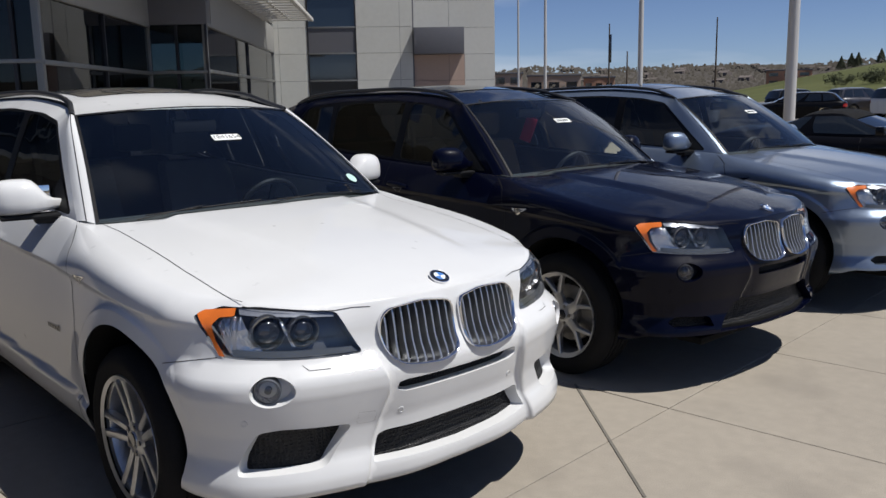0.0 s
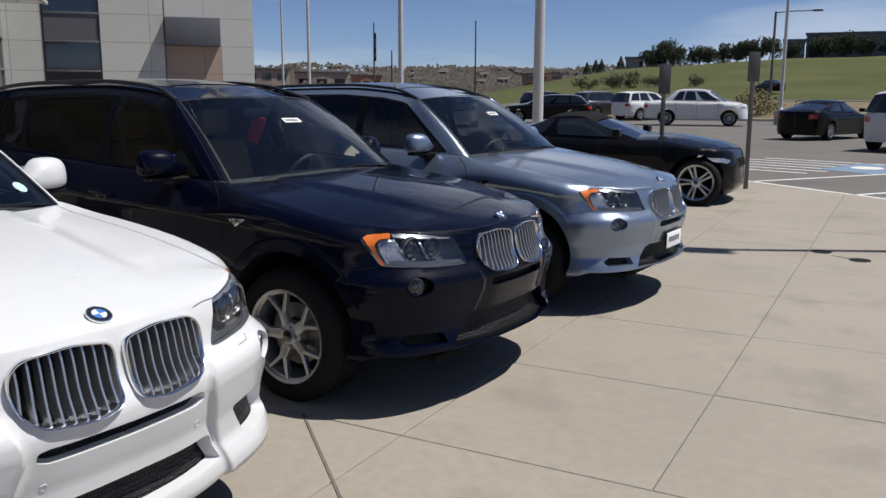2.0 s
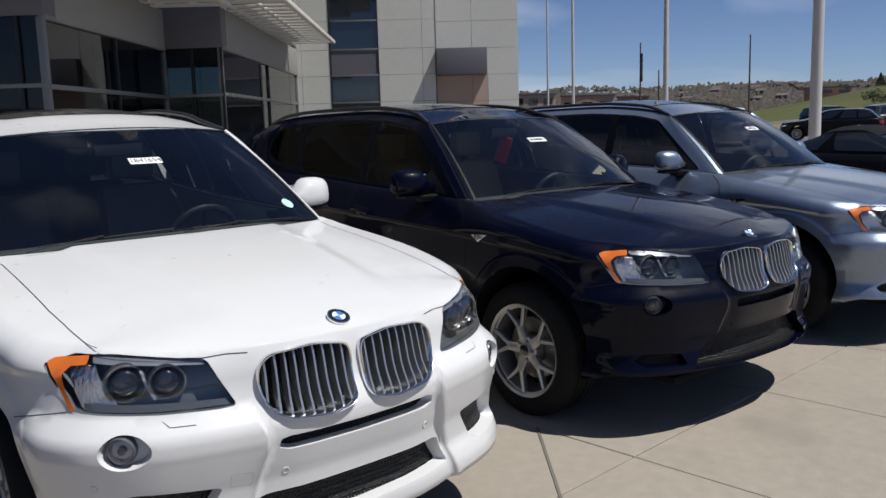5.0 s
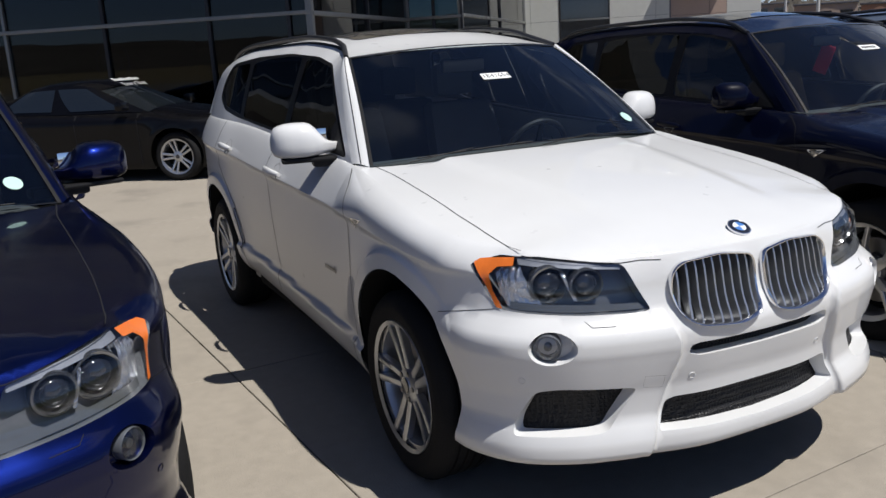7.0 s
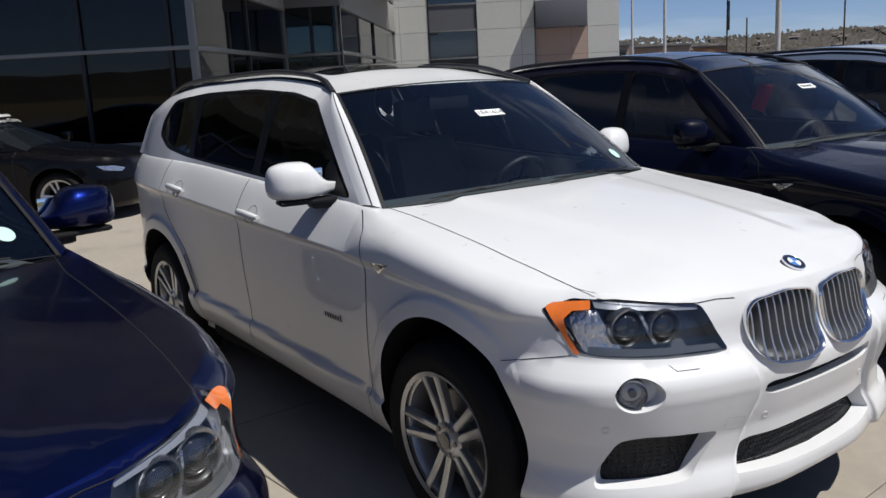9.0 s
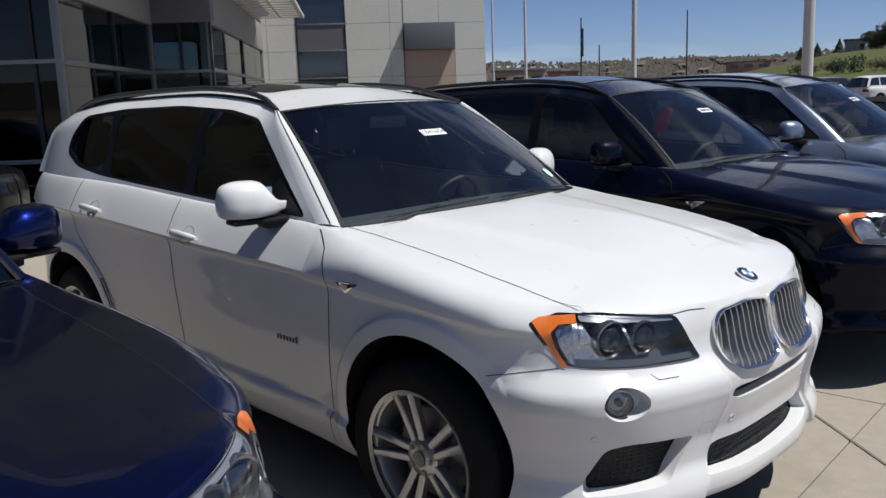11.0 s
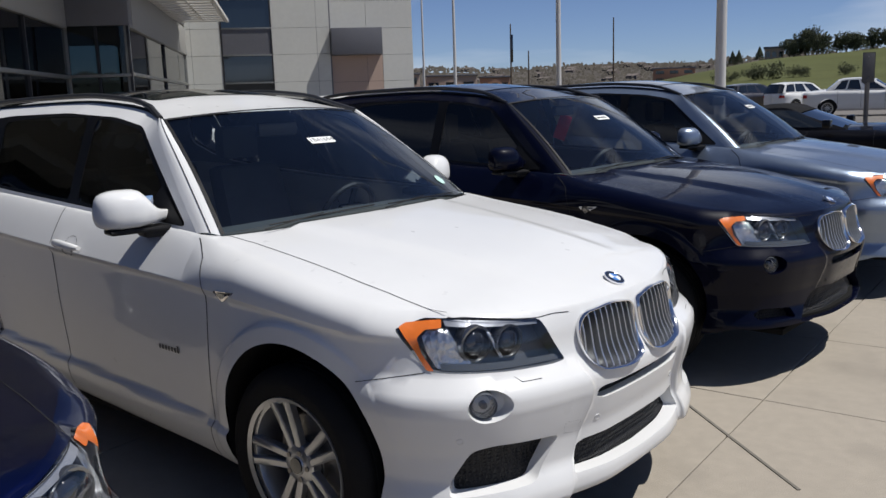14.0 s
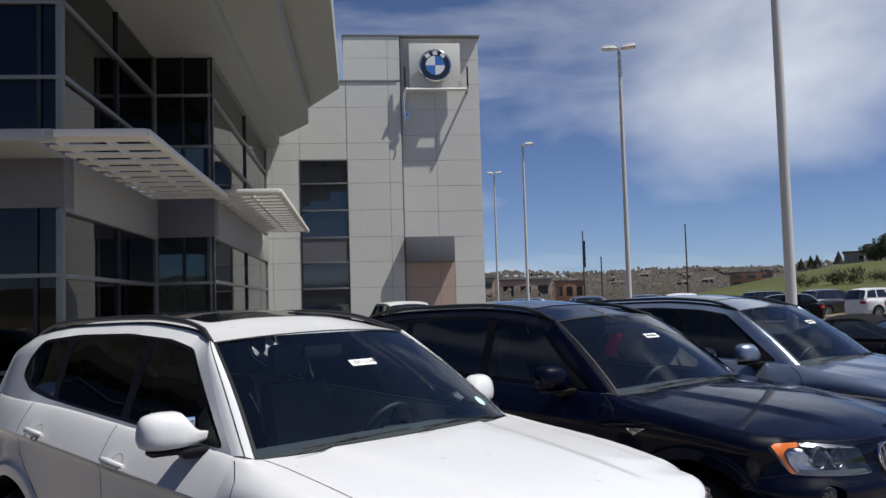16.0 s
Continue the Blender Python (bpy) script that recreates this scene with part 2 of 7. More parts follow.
CURTAIN = material("pale_blue_drape", (0.74, 0.85, 0.92), 0.85, vary=0.18, scale=3.0, stretch=(6, 6, 0.3))
PINK_WALL = material("salmon_plaster", (0.45, 0.33, 0.27), 0.7, vary=0.06, scale=2.0)
POLE_WHITE = material("painted_lamp_pole", (0.50, 0.49, 0.48), 0.5, vary=0.06, scale=4, stretch=(1, 1, 0.1))
POST_STEEL = material("weathered_post_steel", (0.16, 0.145, 0.13), 0.6, 0.4, vary=0.2, scale=9)
SIGN_BACK = material("sign_back_metal", (0.12, 0.115, 0.11), 0.55, 0.4, vary=0.12, scale=9)
GRASS_HILL = material("mown_hill_grass", (0.078, 0.086, 0.036), 0.95, spec=0.05, vary=0.28, scale=0.25, stain=((0.12, 0.115, 0.045), 0.05, 0.6))
DRY_EARTH = material("dry_prairie_ground", (0.17, 0.14, 0.09), 0.95, spec=0.05, vary=0.3, scale=0.08, stain=((0.10, 0.12, 0.05), 0.03, 0.7))
LEAF_DARK = material("dark_tree_leaf", (0.088, 0.098, 0.062), 0.8, spec=0.1, vary=0.4, scale=2.0)
SHRUB_DRY = material("dry_shrub_leaf", (0.24, 0.20, 0.10), 0.9, vary=0.35, scale=5.0)
BARK = material("tree_bark", (0.09, 0.065, 0.045), 0.9, vary=0.3, scale=8.0, bump=0.5, bump_scale=40)
BRICK_FAR = material("far_brick_wall", (0.30, 0.17, 0.12), 0.8, vary=0.14, scale=0.5)
TAN_FAR = material("far_tan_wall", (0.34, 0.26, 0.215), 0.8, vary=0.1, scale=0.5)
RIDGE_FAR = material("far_hillside_woods", (0.078, 0.072, 0.067), 0.95, spec=0.0, vary=0.35, scale=0.06, stain=((0.13, 0.112, 0.102), 0.05, 0.7))
RIDGE_HOUSE = material("far_house_walls", (0.13, 0.113, 0.105), 0.9, vary=0.5, scale=0.08, spec=0.05)
LEAF_FAR = material("far_bare_trees", (0.070, 0.064, 0.056), 0.9, vary=0.35, scale=0.2, spec=0.0)
KERB = material("kerb_concrete", (0.40, 0.37, 0.33), 0.85, vary=0.12, scale=3.0, bump=0.2)


def honeycomb(m, scale=75):
    """Cells with raised edges on a moulded grille."""
    nt = m.node_tree
    vo, bp, co = nt.nodes.new("ShaderNodeTexVoronoi"), nt.nodes.new("ShaderNodeBump"), nt.nodes.new("ShaderNodeTexCoord")
    vo.feature, vo.inputs["Scale"].default_value, vo.inputs["Randomness"].default_value = "DISTANCE_TO_EDGE", scale, 0.25
    bp.inputs["Strength"].default_value, bp.inputs["Distance"].default_value, bp.invert = 1.0, 0.01, True
    nt.links.new(co.outputs["Object"], vo.inputs["Vector"])
    nt.links.new(vo.outputs["Distance"], bp.inputs["Height"])
    nt.links.new(bp.outputs["Normal"], nt.nodes["Principled BSDF"].inputs["Normal"])


honeycomb(INTAKE)

# ---------------------------------------------------------------- mesh tools
from mathutils.geometry import delaunay_2d_cdt


def thing(name, label, category, group="", m=None, kind=""):
    """An Empty at the base of a thing, to which its parts are parented."""
    ob = new(name)
    ob.empty_display_size = 0.1
    if m is not None:
        ob.matrix_world = m
    return tagged(ob, label, category, group, kind)


def raw_mesh(name, verts, faces, normals=None, smooth=True, sharp=None):
    me = bpy.data.meshes.new(name)
    me.from_pydata([tuple(map(float, v)) for v in verts], [], [tuple(map(int, f)) for f in faces])
    if smooth:
        me.shade_smooth()
        if normals is not None:
            me.normals_split_custom_set_from_vertices([tuple(map(float, n)) for n in normals])
        elif sharp:
            me.set_sharp_from_angle(angle=radians(sharp))
    me.update()
    return me


def part(name, shape, mat, parent=None, label="", m=None):
    """Links a bmesh, a mesh or (verts, faces) as one mesh object under a thing or a part."""
    if isinstance(shape, bmesh.types.BMesh):
        me = bpy.data.meshes.new(name)
        for f in shape.faces:
            f.smooth = max(abs(k) for k in f.normal) < .9995
        shape.to_mesh(me)
        shape.free()
        me.set_sharp_from_angle(angle=radians(26))
    elif isinstance(shape, bpy.types.Mesh):
        me = shape
    else:
        me = raw_mesh(name, shape[0], shape[1], sharp=38)
    if not me.materials:
        me.materials.append(mat)
    ob = new(name, me)
    if me.materials[0] != mat:
        ob.material_slots[0].link = "OBJECT"
        ob.material_slots[0].material = mat
    if parent is not None:
        ob.parent = parent
    if m is not None:
        ob.matrix_basis = m
    return tagged(ob, label)


def box_bm(x0, x1, y0, y1, z0, z1, bevel=0.0, bm=None):
    """A box, with rounded edges if a bevel is given."""
    b = bmesh.new()
    bmesh.ops.create_cube(b, size=1.0)
    for v in b.verts:
        v.co = Vector(((x0 + x1) / 2 + v.co.x * (x1 - x0), (y0 + y1) / 2 + v.co.y * (y1 - y0), (z0 + z1) / 2 + v.co.z * (z1 - z0)))
    if bevel:
        bmesh.ops.bevel(b, geom=b.edges[:], offset=bevel, segments=2, affect="EDGES", profile=0.6)
    if bm is None:
        return b
    me = bpy.data.meshes.new("tmp")
    b.to_mesh(me)
    b.free()
    bm.from_mesh(me)
    bpy.data.meshes.remove(me)
    return bm


def lathe(profile, n=40, axis="y"):
    """Turns (radius, along) pairs round an axis."""
    verts, faces = [], []
    for r, a in profile:
        for i in range(n):
            c, s = math.cos(2 * math.pi * i / n) * r, math.sin(2 * math.pi * i / n) * r
            verts.append((c, a, s) if axis == "y" else (c, s, a) if axis == "z" else (a, c, s))
    for k in range(len(profile) - 1):
        for i in range(n):
            j = (i + 1) % n
            faces.append((k * n + i, k * n + j, (k + 1) * n + j, (k + 1) * n + i))
    return verts, faces


def tube(points, radius, n=8, caps=True):
    """A round bar along points; radius is one number or one for each point."""
    P = [Vector(p) for p in points]
    R = radius if isinstance(radius, (list, tuple)) else [radius] * len(P)
    verts, faces = [], []
    for k, p in enumerate(P):
        d = (P[min(k + 1, len(P) - 1)] - P[max(k - 1, 0)]).normalized()
        a = d.cross(Vector((0, 0, 1)))
        if a.length < 0.05:
            a = d.cross(Vector((1, 0, 0)))
        a.normalize()
        b = d.cross(a)
        for i in range(n):
            t = 2 * math.pi * i / n
            verts.append(p + (a * math.cos(t) + b * math.sin(t)) * R[k])
    for k in range(len(P) - 1):
        for i in range(n):
            j = (i + 1) % n
            faces.append((k * n + i, k * n + j, (k + 1) * n + j, (k + 1) * n + i))
    if caps:
        faces.append(tuple(range(n))[::-1])
        faces.append(tuple((len(P) - 1) * n + i for i in range(n)))
    return verts, faces


def joined(*shapes):
    verts, faces = [], []
    for v, f in shapes:
        o = len(verts)
        verts += list(v)
        faces += [tuple(i + o for i in g) for g in f]
    return verts, faces


def spline(xs, ys):
    """A smooth curve through knots (cubic Hermite with limited slopes), for numbers or arrays."""
    xs, ys = np.array(xs, float), np.array(ys, float)
    if xs[0] > xs[-1]:
        xs, ys = xs[::-1], ys[::-1]
    h, d = np.diff(xs), np.diff(ys) / np.diff(xs)
    m = np.zeros(len(xs))
    m[0], m[-1] = d[0], d[-1]
    for i in range(1, len(xs) - 1):
        if d[i - 1] * d[i] > 0:
            w1, w2 = 2 * h[i] + h[i - 1], h[i] + 2 * h[i - 1]
            m[i] = (w1 + w2) / (w1 / d[i - 1] + w2 / d[i])

    def at(x):
        x = np.clip(np.asarray(x, float), xs[0], xs[-1])
        i = np.clip(np.searchsorted(xs, x) - 1, 0, len(xs) - 2)
        t = (x - xs[i]) / h[i]
        return ((1 + 2 * t) * (1 - t) ** 2 * ys[i] + t * (1 - t) ** 2 * h[i] * m[i] + t * t * (3 - 2 * t) * ys[i + 1] + t * t * (t - 1) * h[i] * m[i + 1])
    return at


def dense(poly, step, closed=True):
    """A polygon with extra points on its long edges."""
    out = []
    n = len(poly)
    for i in range(n if closed else n - 1):
        a, b = np.array(poly[i], float), np.array(poly[(i + 1) % n], float)
        k = max(1, int(math.ceil(np.linalg.norm(b - a) / step)))
        out += [tuple(a + (b - a) * j / k) for j in range(k)]
    if not closed:
        out.append(tuple(poly[-1]))
    return out


def rounded(poly, r, n=4):
    """A polygon with rounded corners."""
    out = []
    for i in range(len(poly)):
        p, a, b = np.array(poly[i], float), np.array(poly[i - 1], float), np.array(poly[(i + 1) % len(poly)], float)
        la, lb = np.linalg.norm(a - p), np.linalg.norm(b - p)
        k = min(r, la * 0.45, lb * 0.45)
        p0, p1 = p + (a - p) / la * k, p + (b - p) / lb * k
        for j in range(n + 1):
            t = j / n
            out.append(tuple((1 - t) ** 2 * p0 + 2 * t * (1 - t) * p + t * t * p1))
    return out


def inside(poly, pts):
    """Which of the points lie in the polygon."""
    P, pts = np.array(poly, float), np.asarray(pts, float)
    x, y = pts[:, 0], pts[:, 1]
    r = np.zeros(len(pts), bool)
    for i in range(len(P)):
        (x0, y0), (x1, y1) = P[i - 1], P[i]
        if y0 != y1:
            c = ((y0 > y) != (y1 > y)) & (x < (x1 - x0) * (y - y0) / (y1 - y0) + x0)
            r ^= c
    return r


def sheet(outline, loops, dx, dy, fine=None):
    """Triangles of a flat outline that keep to the edges of all loops, with a grid of points within. fine: (x_max, step) for a denser start."""
    verts, edges = [], []
    rims = []
    for loop in [outline, *loops]:
        o = len(verts)
        verts += [tuple(p) for p in loop]
        edges += [(o + i, o + (i + 1) % len(loop)) for i in range(len(loop))]
        rims.append(np.array(loop, float))
    O = np.array(outline)
    (x0, y0), (x1, y1) = O.min(0), O.max(0)
    xs = np.arange(x0 + dx / 2, x1, dx)
    if fine:
        xs = np.concatenate([np.arange(x0 + fine[1] / 2, fine[0], fine[1]), np.arange(fine[0], x1, dx)])
    gx, gy = np.meshgrid(xs, np.arange(y0 + dy / 2, y1, dy), indexing="ij")
    g = np.stack([gx.ravel(), gy.ravel()], 1)
    g = g[inside(outline, g)]
    rim = np.concatenate(rims)
    keep = np.ones(len(g), bool)
    for i in range(0, len(g), 400):
        d = np.abs(g[i:i + 400, None, :] - rim[None]) / (dx if not fine else fine[1], dy)
        keep[i:i + 400] = (np.maximum(d[..., 0], d[..., 1]).min(1) > 0.55)
    verts += [tuple(p) for p in g[keep]]
    res = delaunay_2d_cdt([Vector(v) for v in verts], edges, [], 0, 1e-7)
    V = np.array([tuple(v) for v in res[0]])
    T = np.array([f for f in res[2] if len(f) == 3])
    c = V[T].mean(1)
    ok = inside(outline, c)
    return V, T[ok], c[ok]


def vertex_normals(V, T):
    n = np.cross(V[T[:, 1]] - V[T[:, 0]], V[T[:, 2]] - V[T[:, 0]])
    out = np.zeros_like(V)
    for k in range(3):
        np.add.at(out, T[:, k], n)
    return out / np.maximum(np.linalg.norm(out, axis=1, keepdims=True), 1e-12)


def cut(V, T, N=None):
    """The vertices that the triangles use, and the triangles, renumbered."""
    used = np.unique(T)
    back = np.full(len(V), -1)
    back[used] = np.arange(len(used))
    return V[used], back[T], None if N is None else N[used]


def flip(V):
    return np.asarray(V, float) * (1, -1, 1)


def turned(T):
    return [tuple(f)[::-1] for f in T]

# ---------------------------------------------------------------- the car body, as a family of curves
WING_EDGE = [.28, .36, .45, .56, .62, .67, .74], [.435, .415, .392, .358, .338, .338, .37]


class CarShape:
    """The outside of a car. x forward from the front axle, y to its left, z up. The lower body is a plan curve that
    runs from the middle of the nose round one side to the middle of the tail, with a section at each place of it."""

    def __init__(self, plan, crease, top, inset, front, side, sill, arch_r=0.392, arch_c=(0.03, 0.43), wheelbase=2.81, flare=0.017):
        k = np.array(plan, float)
        u = np.linspace(0, len(k) - 1, 1600)
        ext = np.vstack([[k[1] * (1, -1)], k, [k[-2] * (1, -1)]])
        i = np.minimum(u.astype(int), len(k) - 2)
        t = (u - i)[:, None]
        p0, p1, p2, p3 = ext[i], ext[i + 1], ext[i + 2], ext[i + 3]
        self.xy = 0.5 * (2 * p1 + (p2 - p0) * t + (2 * p0 - 5 * p1 + 4 * p2 - p3) * t ** 2 + (3 * p1 - p0 - 3 * p2 + p3) * t ** 3)
        self.s = np.concatenate([[0], np.cumsum(np.linalg.norm(np.diff(self.xy, axis=0), axis=1))])
        tan = np.gradient(self.xy, axis=0)
        tan /= np.linalg.norm(tan, axis=1, keepdims=True)
        self.n = np.stack([tan[:, 1], -tan[:, 0]], 1)
        self.n *= np.where((self.n * (self.xy - (-1.4, 0))).sum(1) < 0, -1, 1)[:, None]
        self.n[0], self.n[-1] = (1, 0), (-1, 0)
        idx = np.arange(len(k))
        self.zc, self.zt, self.it, self.zb = (spline(idx, c)(u) for c in (crease, top, inset, sill))
        self.front, self.side = spline(*zip(*front)), spline(*zip(*side))
        x = self.xy[:, 0]
        self.wf = np.clip((x - 0.22) / 0.30, 0, 1)
        self.wf = self.wf ** 2 * (3 - 2 * self.wf)
        self.r, self.c, self.base, self.flare, self.wing = arch_r, arch_c, wheelbase, flare, 0.0
        self.S = self.s[-1]

    def at(self, s):
        g = lambda c: np.interp(s, self.s, c)
        return g(self.xy[:, 0]), g(self.xy[:, 1]), g(self.n[:, 0]), g(self.n[:, 1]), g(self.zc), g(self.zt), g(self.it), g(self.wf)

    def long(self, s):
        """The pseudo-height at which the section at s ends."""
        _, _, _, _, zc, zt, it, _ = self.at(s)
        return zc + np.hypot(zt - zc, it)

    def s_of_x(self, x):
        h = self.n[:, 0] ** 2 < 0.6
        return np.interp(-np.asarray(x, float), -self.xy[h, 0], self.s[h])

    def s_of_y(self, y):
        h = self.xy[:, 0] > 0.05
        return np.interp(y, self.xy[h, 1], self.s[h])

    def point(self, sq, lift=0.0):
        sq = np.asarray(sq, float)
        s, q = sq[:, 0], sq[:, 1]
        x, y, nx, ny, zc, zt, it, wf = self.at(s)
        low = np.minimum(q, zc)
        # the shelf above the bumper runs out before the wheel arch
        wu = np.clip((x - .33) / .22, 0, 1)
        k = np.clip((low - .67) / .06, 0, 1) * (self.wing > 0)
        w = wf + (wu * wu * (3 - 2 * wu) - wf) * k * k * (3 - 2 * k)
        d = w * self.front(low) + (1 - w) * self.side(low - zc + 0.97)
        ahead = np.clip((x - .12) / .30, 0, 1)
        for cx in (self.c[0], self.c[0] - self.base):
            r = np.hypot(x - cx, low - self.c[1])
            e = np.clip((self.r + 0.078 - r) / 0.022, 0, 1)
            fade = np.clip((low - .26) / .34, 0, 1) ** .7 * (1 - .85 * ahead * ahead * (3 - 2 * ahead))
            d = d + fade * (self.flare * e * e * (3 - 2 * e) + 0.02 * np.exp(-((r - self.r) / 0.16) ** 2) * (1 - wf))
        if self.wing:
            # the outer parts of the front bumper stand proud of its middle
            k = np.clip((y - np.interp(low, *WING_EDGE)) / .020 + .5, 0, 1)
            d = d + self.wing * k * k * (3 - 2 * k) * wf * np.clip((.76 - low) / .05, 0, 1) * np.clip((low - .27) / .03, 0, 1)
        f = np.clip((q - zc) / np.hypot(zt - zc, it), 0, 1)
        z = np.where(q > zc, zc + (zt - zc) * (1 - (1 - f) ** 1.3), q)
        d = d - it * f ** (1.25 - .27 * np.clip((-.30 - x) / .45, 0, 1) * np.clip((x + 3.4) / .3, 0, 1) + 1.5 * np.clip((x + .60) / .35, 0, 1) * np.clip((.52 - x) / .3, 0, 1)) + lift
        return np.stack([x + nx * d, y + ny * d, z], 1)

    def edge(self):
        """The upper rim of the lower body."""
        s = self.s[::8]
        return self.point(np.stack([s, self.long(s)], 1))


def seam_strip(points, normals, width=0.006, lift=0.0012):
    """A narrow dark band along a line on a surface, where two panels meet."""
    P, Nn = np.asarray(points, float), np.asarray(normals, float)
    d = np.gradient(P, axis=0)
    side = np.cross(d, Nn)
    side /= np.maximum(np.linalg.norm(side, axis=1, keepdims=True), 1e-9)
    n = len(P)
    V = np.concatenate([P + side * width / 2 + Nn * lift, P - side * width / 2 + Nn * lift])
    return V, [(i, i + 1, n + i + 1, n + i) for i in range(n - 1)]


def surface_normals(shape, sq):
    sq = np.asarray(sq, float)
    p = shape.point(sq)
    a, b = shape.point(sq + (0.004, 0)) - p, p - shape.point(sq - (0, 0.004))
    n = np.cross(b, a)
    n /= np.maximum(np.linalg.norm(n, axis=1, keepdims=True), 1e-9)
    out = p - np.array([-1.4, 0, 0.6])
    return n * np.where((n * out).sum(1) < 0, -1, 1)[:, None]


def patch_on(shape, poly, lift, step=0.02):
    """A piece of skin of the outline poly (s, q), lifted off the body by lift."""
    loop = dense(poly, step)
    V, T, c = sheet(loop, [], step * 1.4, step * 1.4)
    return shape.point(V, lift), T


ESTATE_PLAN = [(.893, 0), (.888, .2), (.868, .315), (.84, .41), (.803, .535), (.75, .665), (.67, .78), (.58, .845), (.455, .89), (.25, .92), (0, .935),
           (-.35, .935), (-.7, .925), (-1.5, .92), (-2.4, .93), (-2.81, .945), (-3.2, .92), (-3.5, .83), (-3.68, .66), (-3.76, .4), (-3.78, 0)]
ESTATE_CREASE = [.85, .85, .85, .85, .855, .86, .87, .875, .885, .90, .925, .945, .965, .995, 1.04, 1.06, 1.07, 1.07, 1.07, 1.07, 1.07]
ESTATE_TOP = [.930, .930, .930, .931, .936, .947, .956, .960, .970, 1.0, 1.043, 1.092, 1.135, 1.165, 1.215, 1.23, 1.235, 1.235, 1.235, 1.235, 1.235]
ESTATE_INSET = [.02, .02, .025, .03, .045, .06, .075, .082, .084, .090, .103, .115, .120, .125, .115, .095, .085, .075, .065, .08, .08]
ESTATE_SILL = [.285, .285, .285, .285, .282, .28, .28, .28, .27, .255, .25, .25, .26, .26, .27, .28, .30, .30, .30, .30, .30]
ESTATE_FRONT = [(.25, -.09), (.28, -.03), (.30, -.006), (.335, -.004), (.37, -.012), (.43, -.034), (.50, -.030), (.56, -.016), (.62, -.003), (.66, .004), (.69, .003), (.72, -.010), (.78, -.042), (.85, -.055), (.95, -.06)]
ESTATE_SIDE = [(.23, -.10), (.29, -.045), (.36, -.018), (.415, -.012), (.44, -.034), (.52, -.030), (.62, -.024), (.72, -.019), (.82, -.017), (.91, -.0165), (.945, -.0145), (.962, -.006), (.97, 0.0), (1.0, 0.0)]


def estate_shape(chin=0.0):
    """The row's car; chin lifts the lower edge of the nose."""
    sill = [z + chin * min(1, max(0, (9 - k) / 2)) for k, z in enumerate(ESTATE_SILL)]
    return CarShape(ESTATE_PLAN, ESTATE_CREASE, ESTATE_TOP, ESTATE_INSET, ESTATE_FRONT, ESTATE_SIDE, sill)


def both_sides(V, T, N=None):
    """One mesh of a half and its mirror image."""
    V, T = np.asarray(V, float), [tuple(f) for f in T]
    o = len(V)
    return np.concatenate([V, flip(V)]), T + [tuple(i + o for i in f[::-1]) for f in T], None if N is None else np.concatenate([N, flip(N)])


def rim_wall(shape, poly, depth, shrink=0.9):
    """The walls of an opening, from the skin inwards."""
    P = np.array(dense([tuple(p) for p in poly], .02))
    n = len(P)
    c = P.mean(0)
    a, b = shape.point(P), shape.point(c + (P - c) * shrink, -depth)
    return np.concatenate([a, b]), [(i, (i + 1) % n, n + (i + 1) % n, n + i) for i in range(n) if P[i][0] > .002 or P[(i + 1) % n][0] > .002]


def outward(V, T, centre=(-1.4, 0, 0.6)):
    """Turns triangles so that they face away from the middle of the car."""
    V, T = np.asarray(V, float), np.asarray(T)
    n = np.cross(V[T[:, 1]] - V[T[:, 0]], V[T[:, 2]] - V[T[:, 0]])
    w = (n * (V[T].mean(1) - np.array(centre))).sum(1) < 0
    T = T.copy()
    T[w] = T[w][:, ::-1]
    return T


# ---------------------------------------------------------------- wheels
def spoke_mesh(r0, r1, w0, w1, skew, y0, y1, thick=0.03):
    """One spoke from the hub to the rim along +x, leaning sideways by skew."""
    rows = []
    for k in range(6):
        t = k / 5
        r, w = r0 + (r1 - r0) * t, w0 + (w1 - w0) * t
        z = skew * t ** 1.1
        y = y0 + (y1 - y0) * (t ** 1.6)
        rows.append([(r, y - thick, z - w * 0.5), (r, y - 0.004, z - w * 0.5), (r, y, z - w * 0.32), (r, y, z + w * 0.32), (r, y - 0.004, z + w * 0.5), (r, y - thick, z + w * 0.5)])
    verts = [p for row in rows for p in row]
    faces = []
    for k in range(5):
        for i in range(6):
            j = (i + 1) % 6
            faces.append((k * 6 + i, k * 6 + j, (k + 1) * 6 + j, (k + 1) * 6 + i))
    faces += [tuple(range(6))[::-1], tuple(30 + i for i in range(6))]
    return verts, faces


def spun(shape, angle):
    c, s = math.cos(angle), math.sin(angle)
    return [(x * c - z * s, y, x * s + z * c) for x, y, z in shape[0]], shape[1]


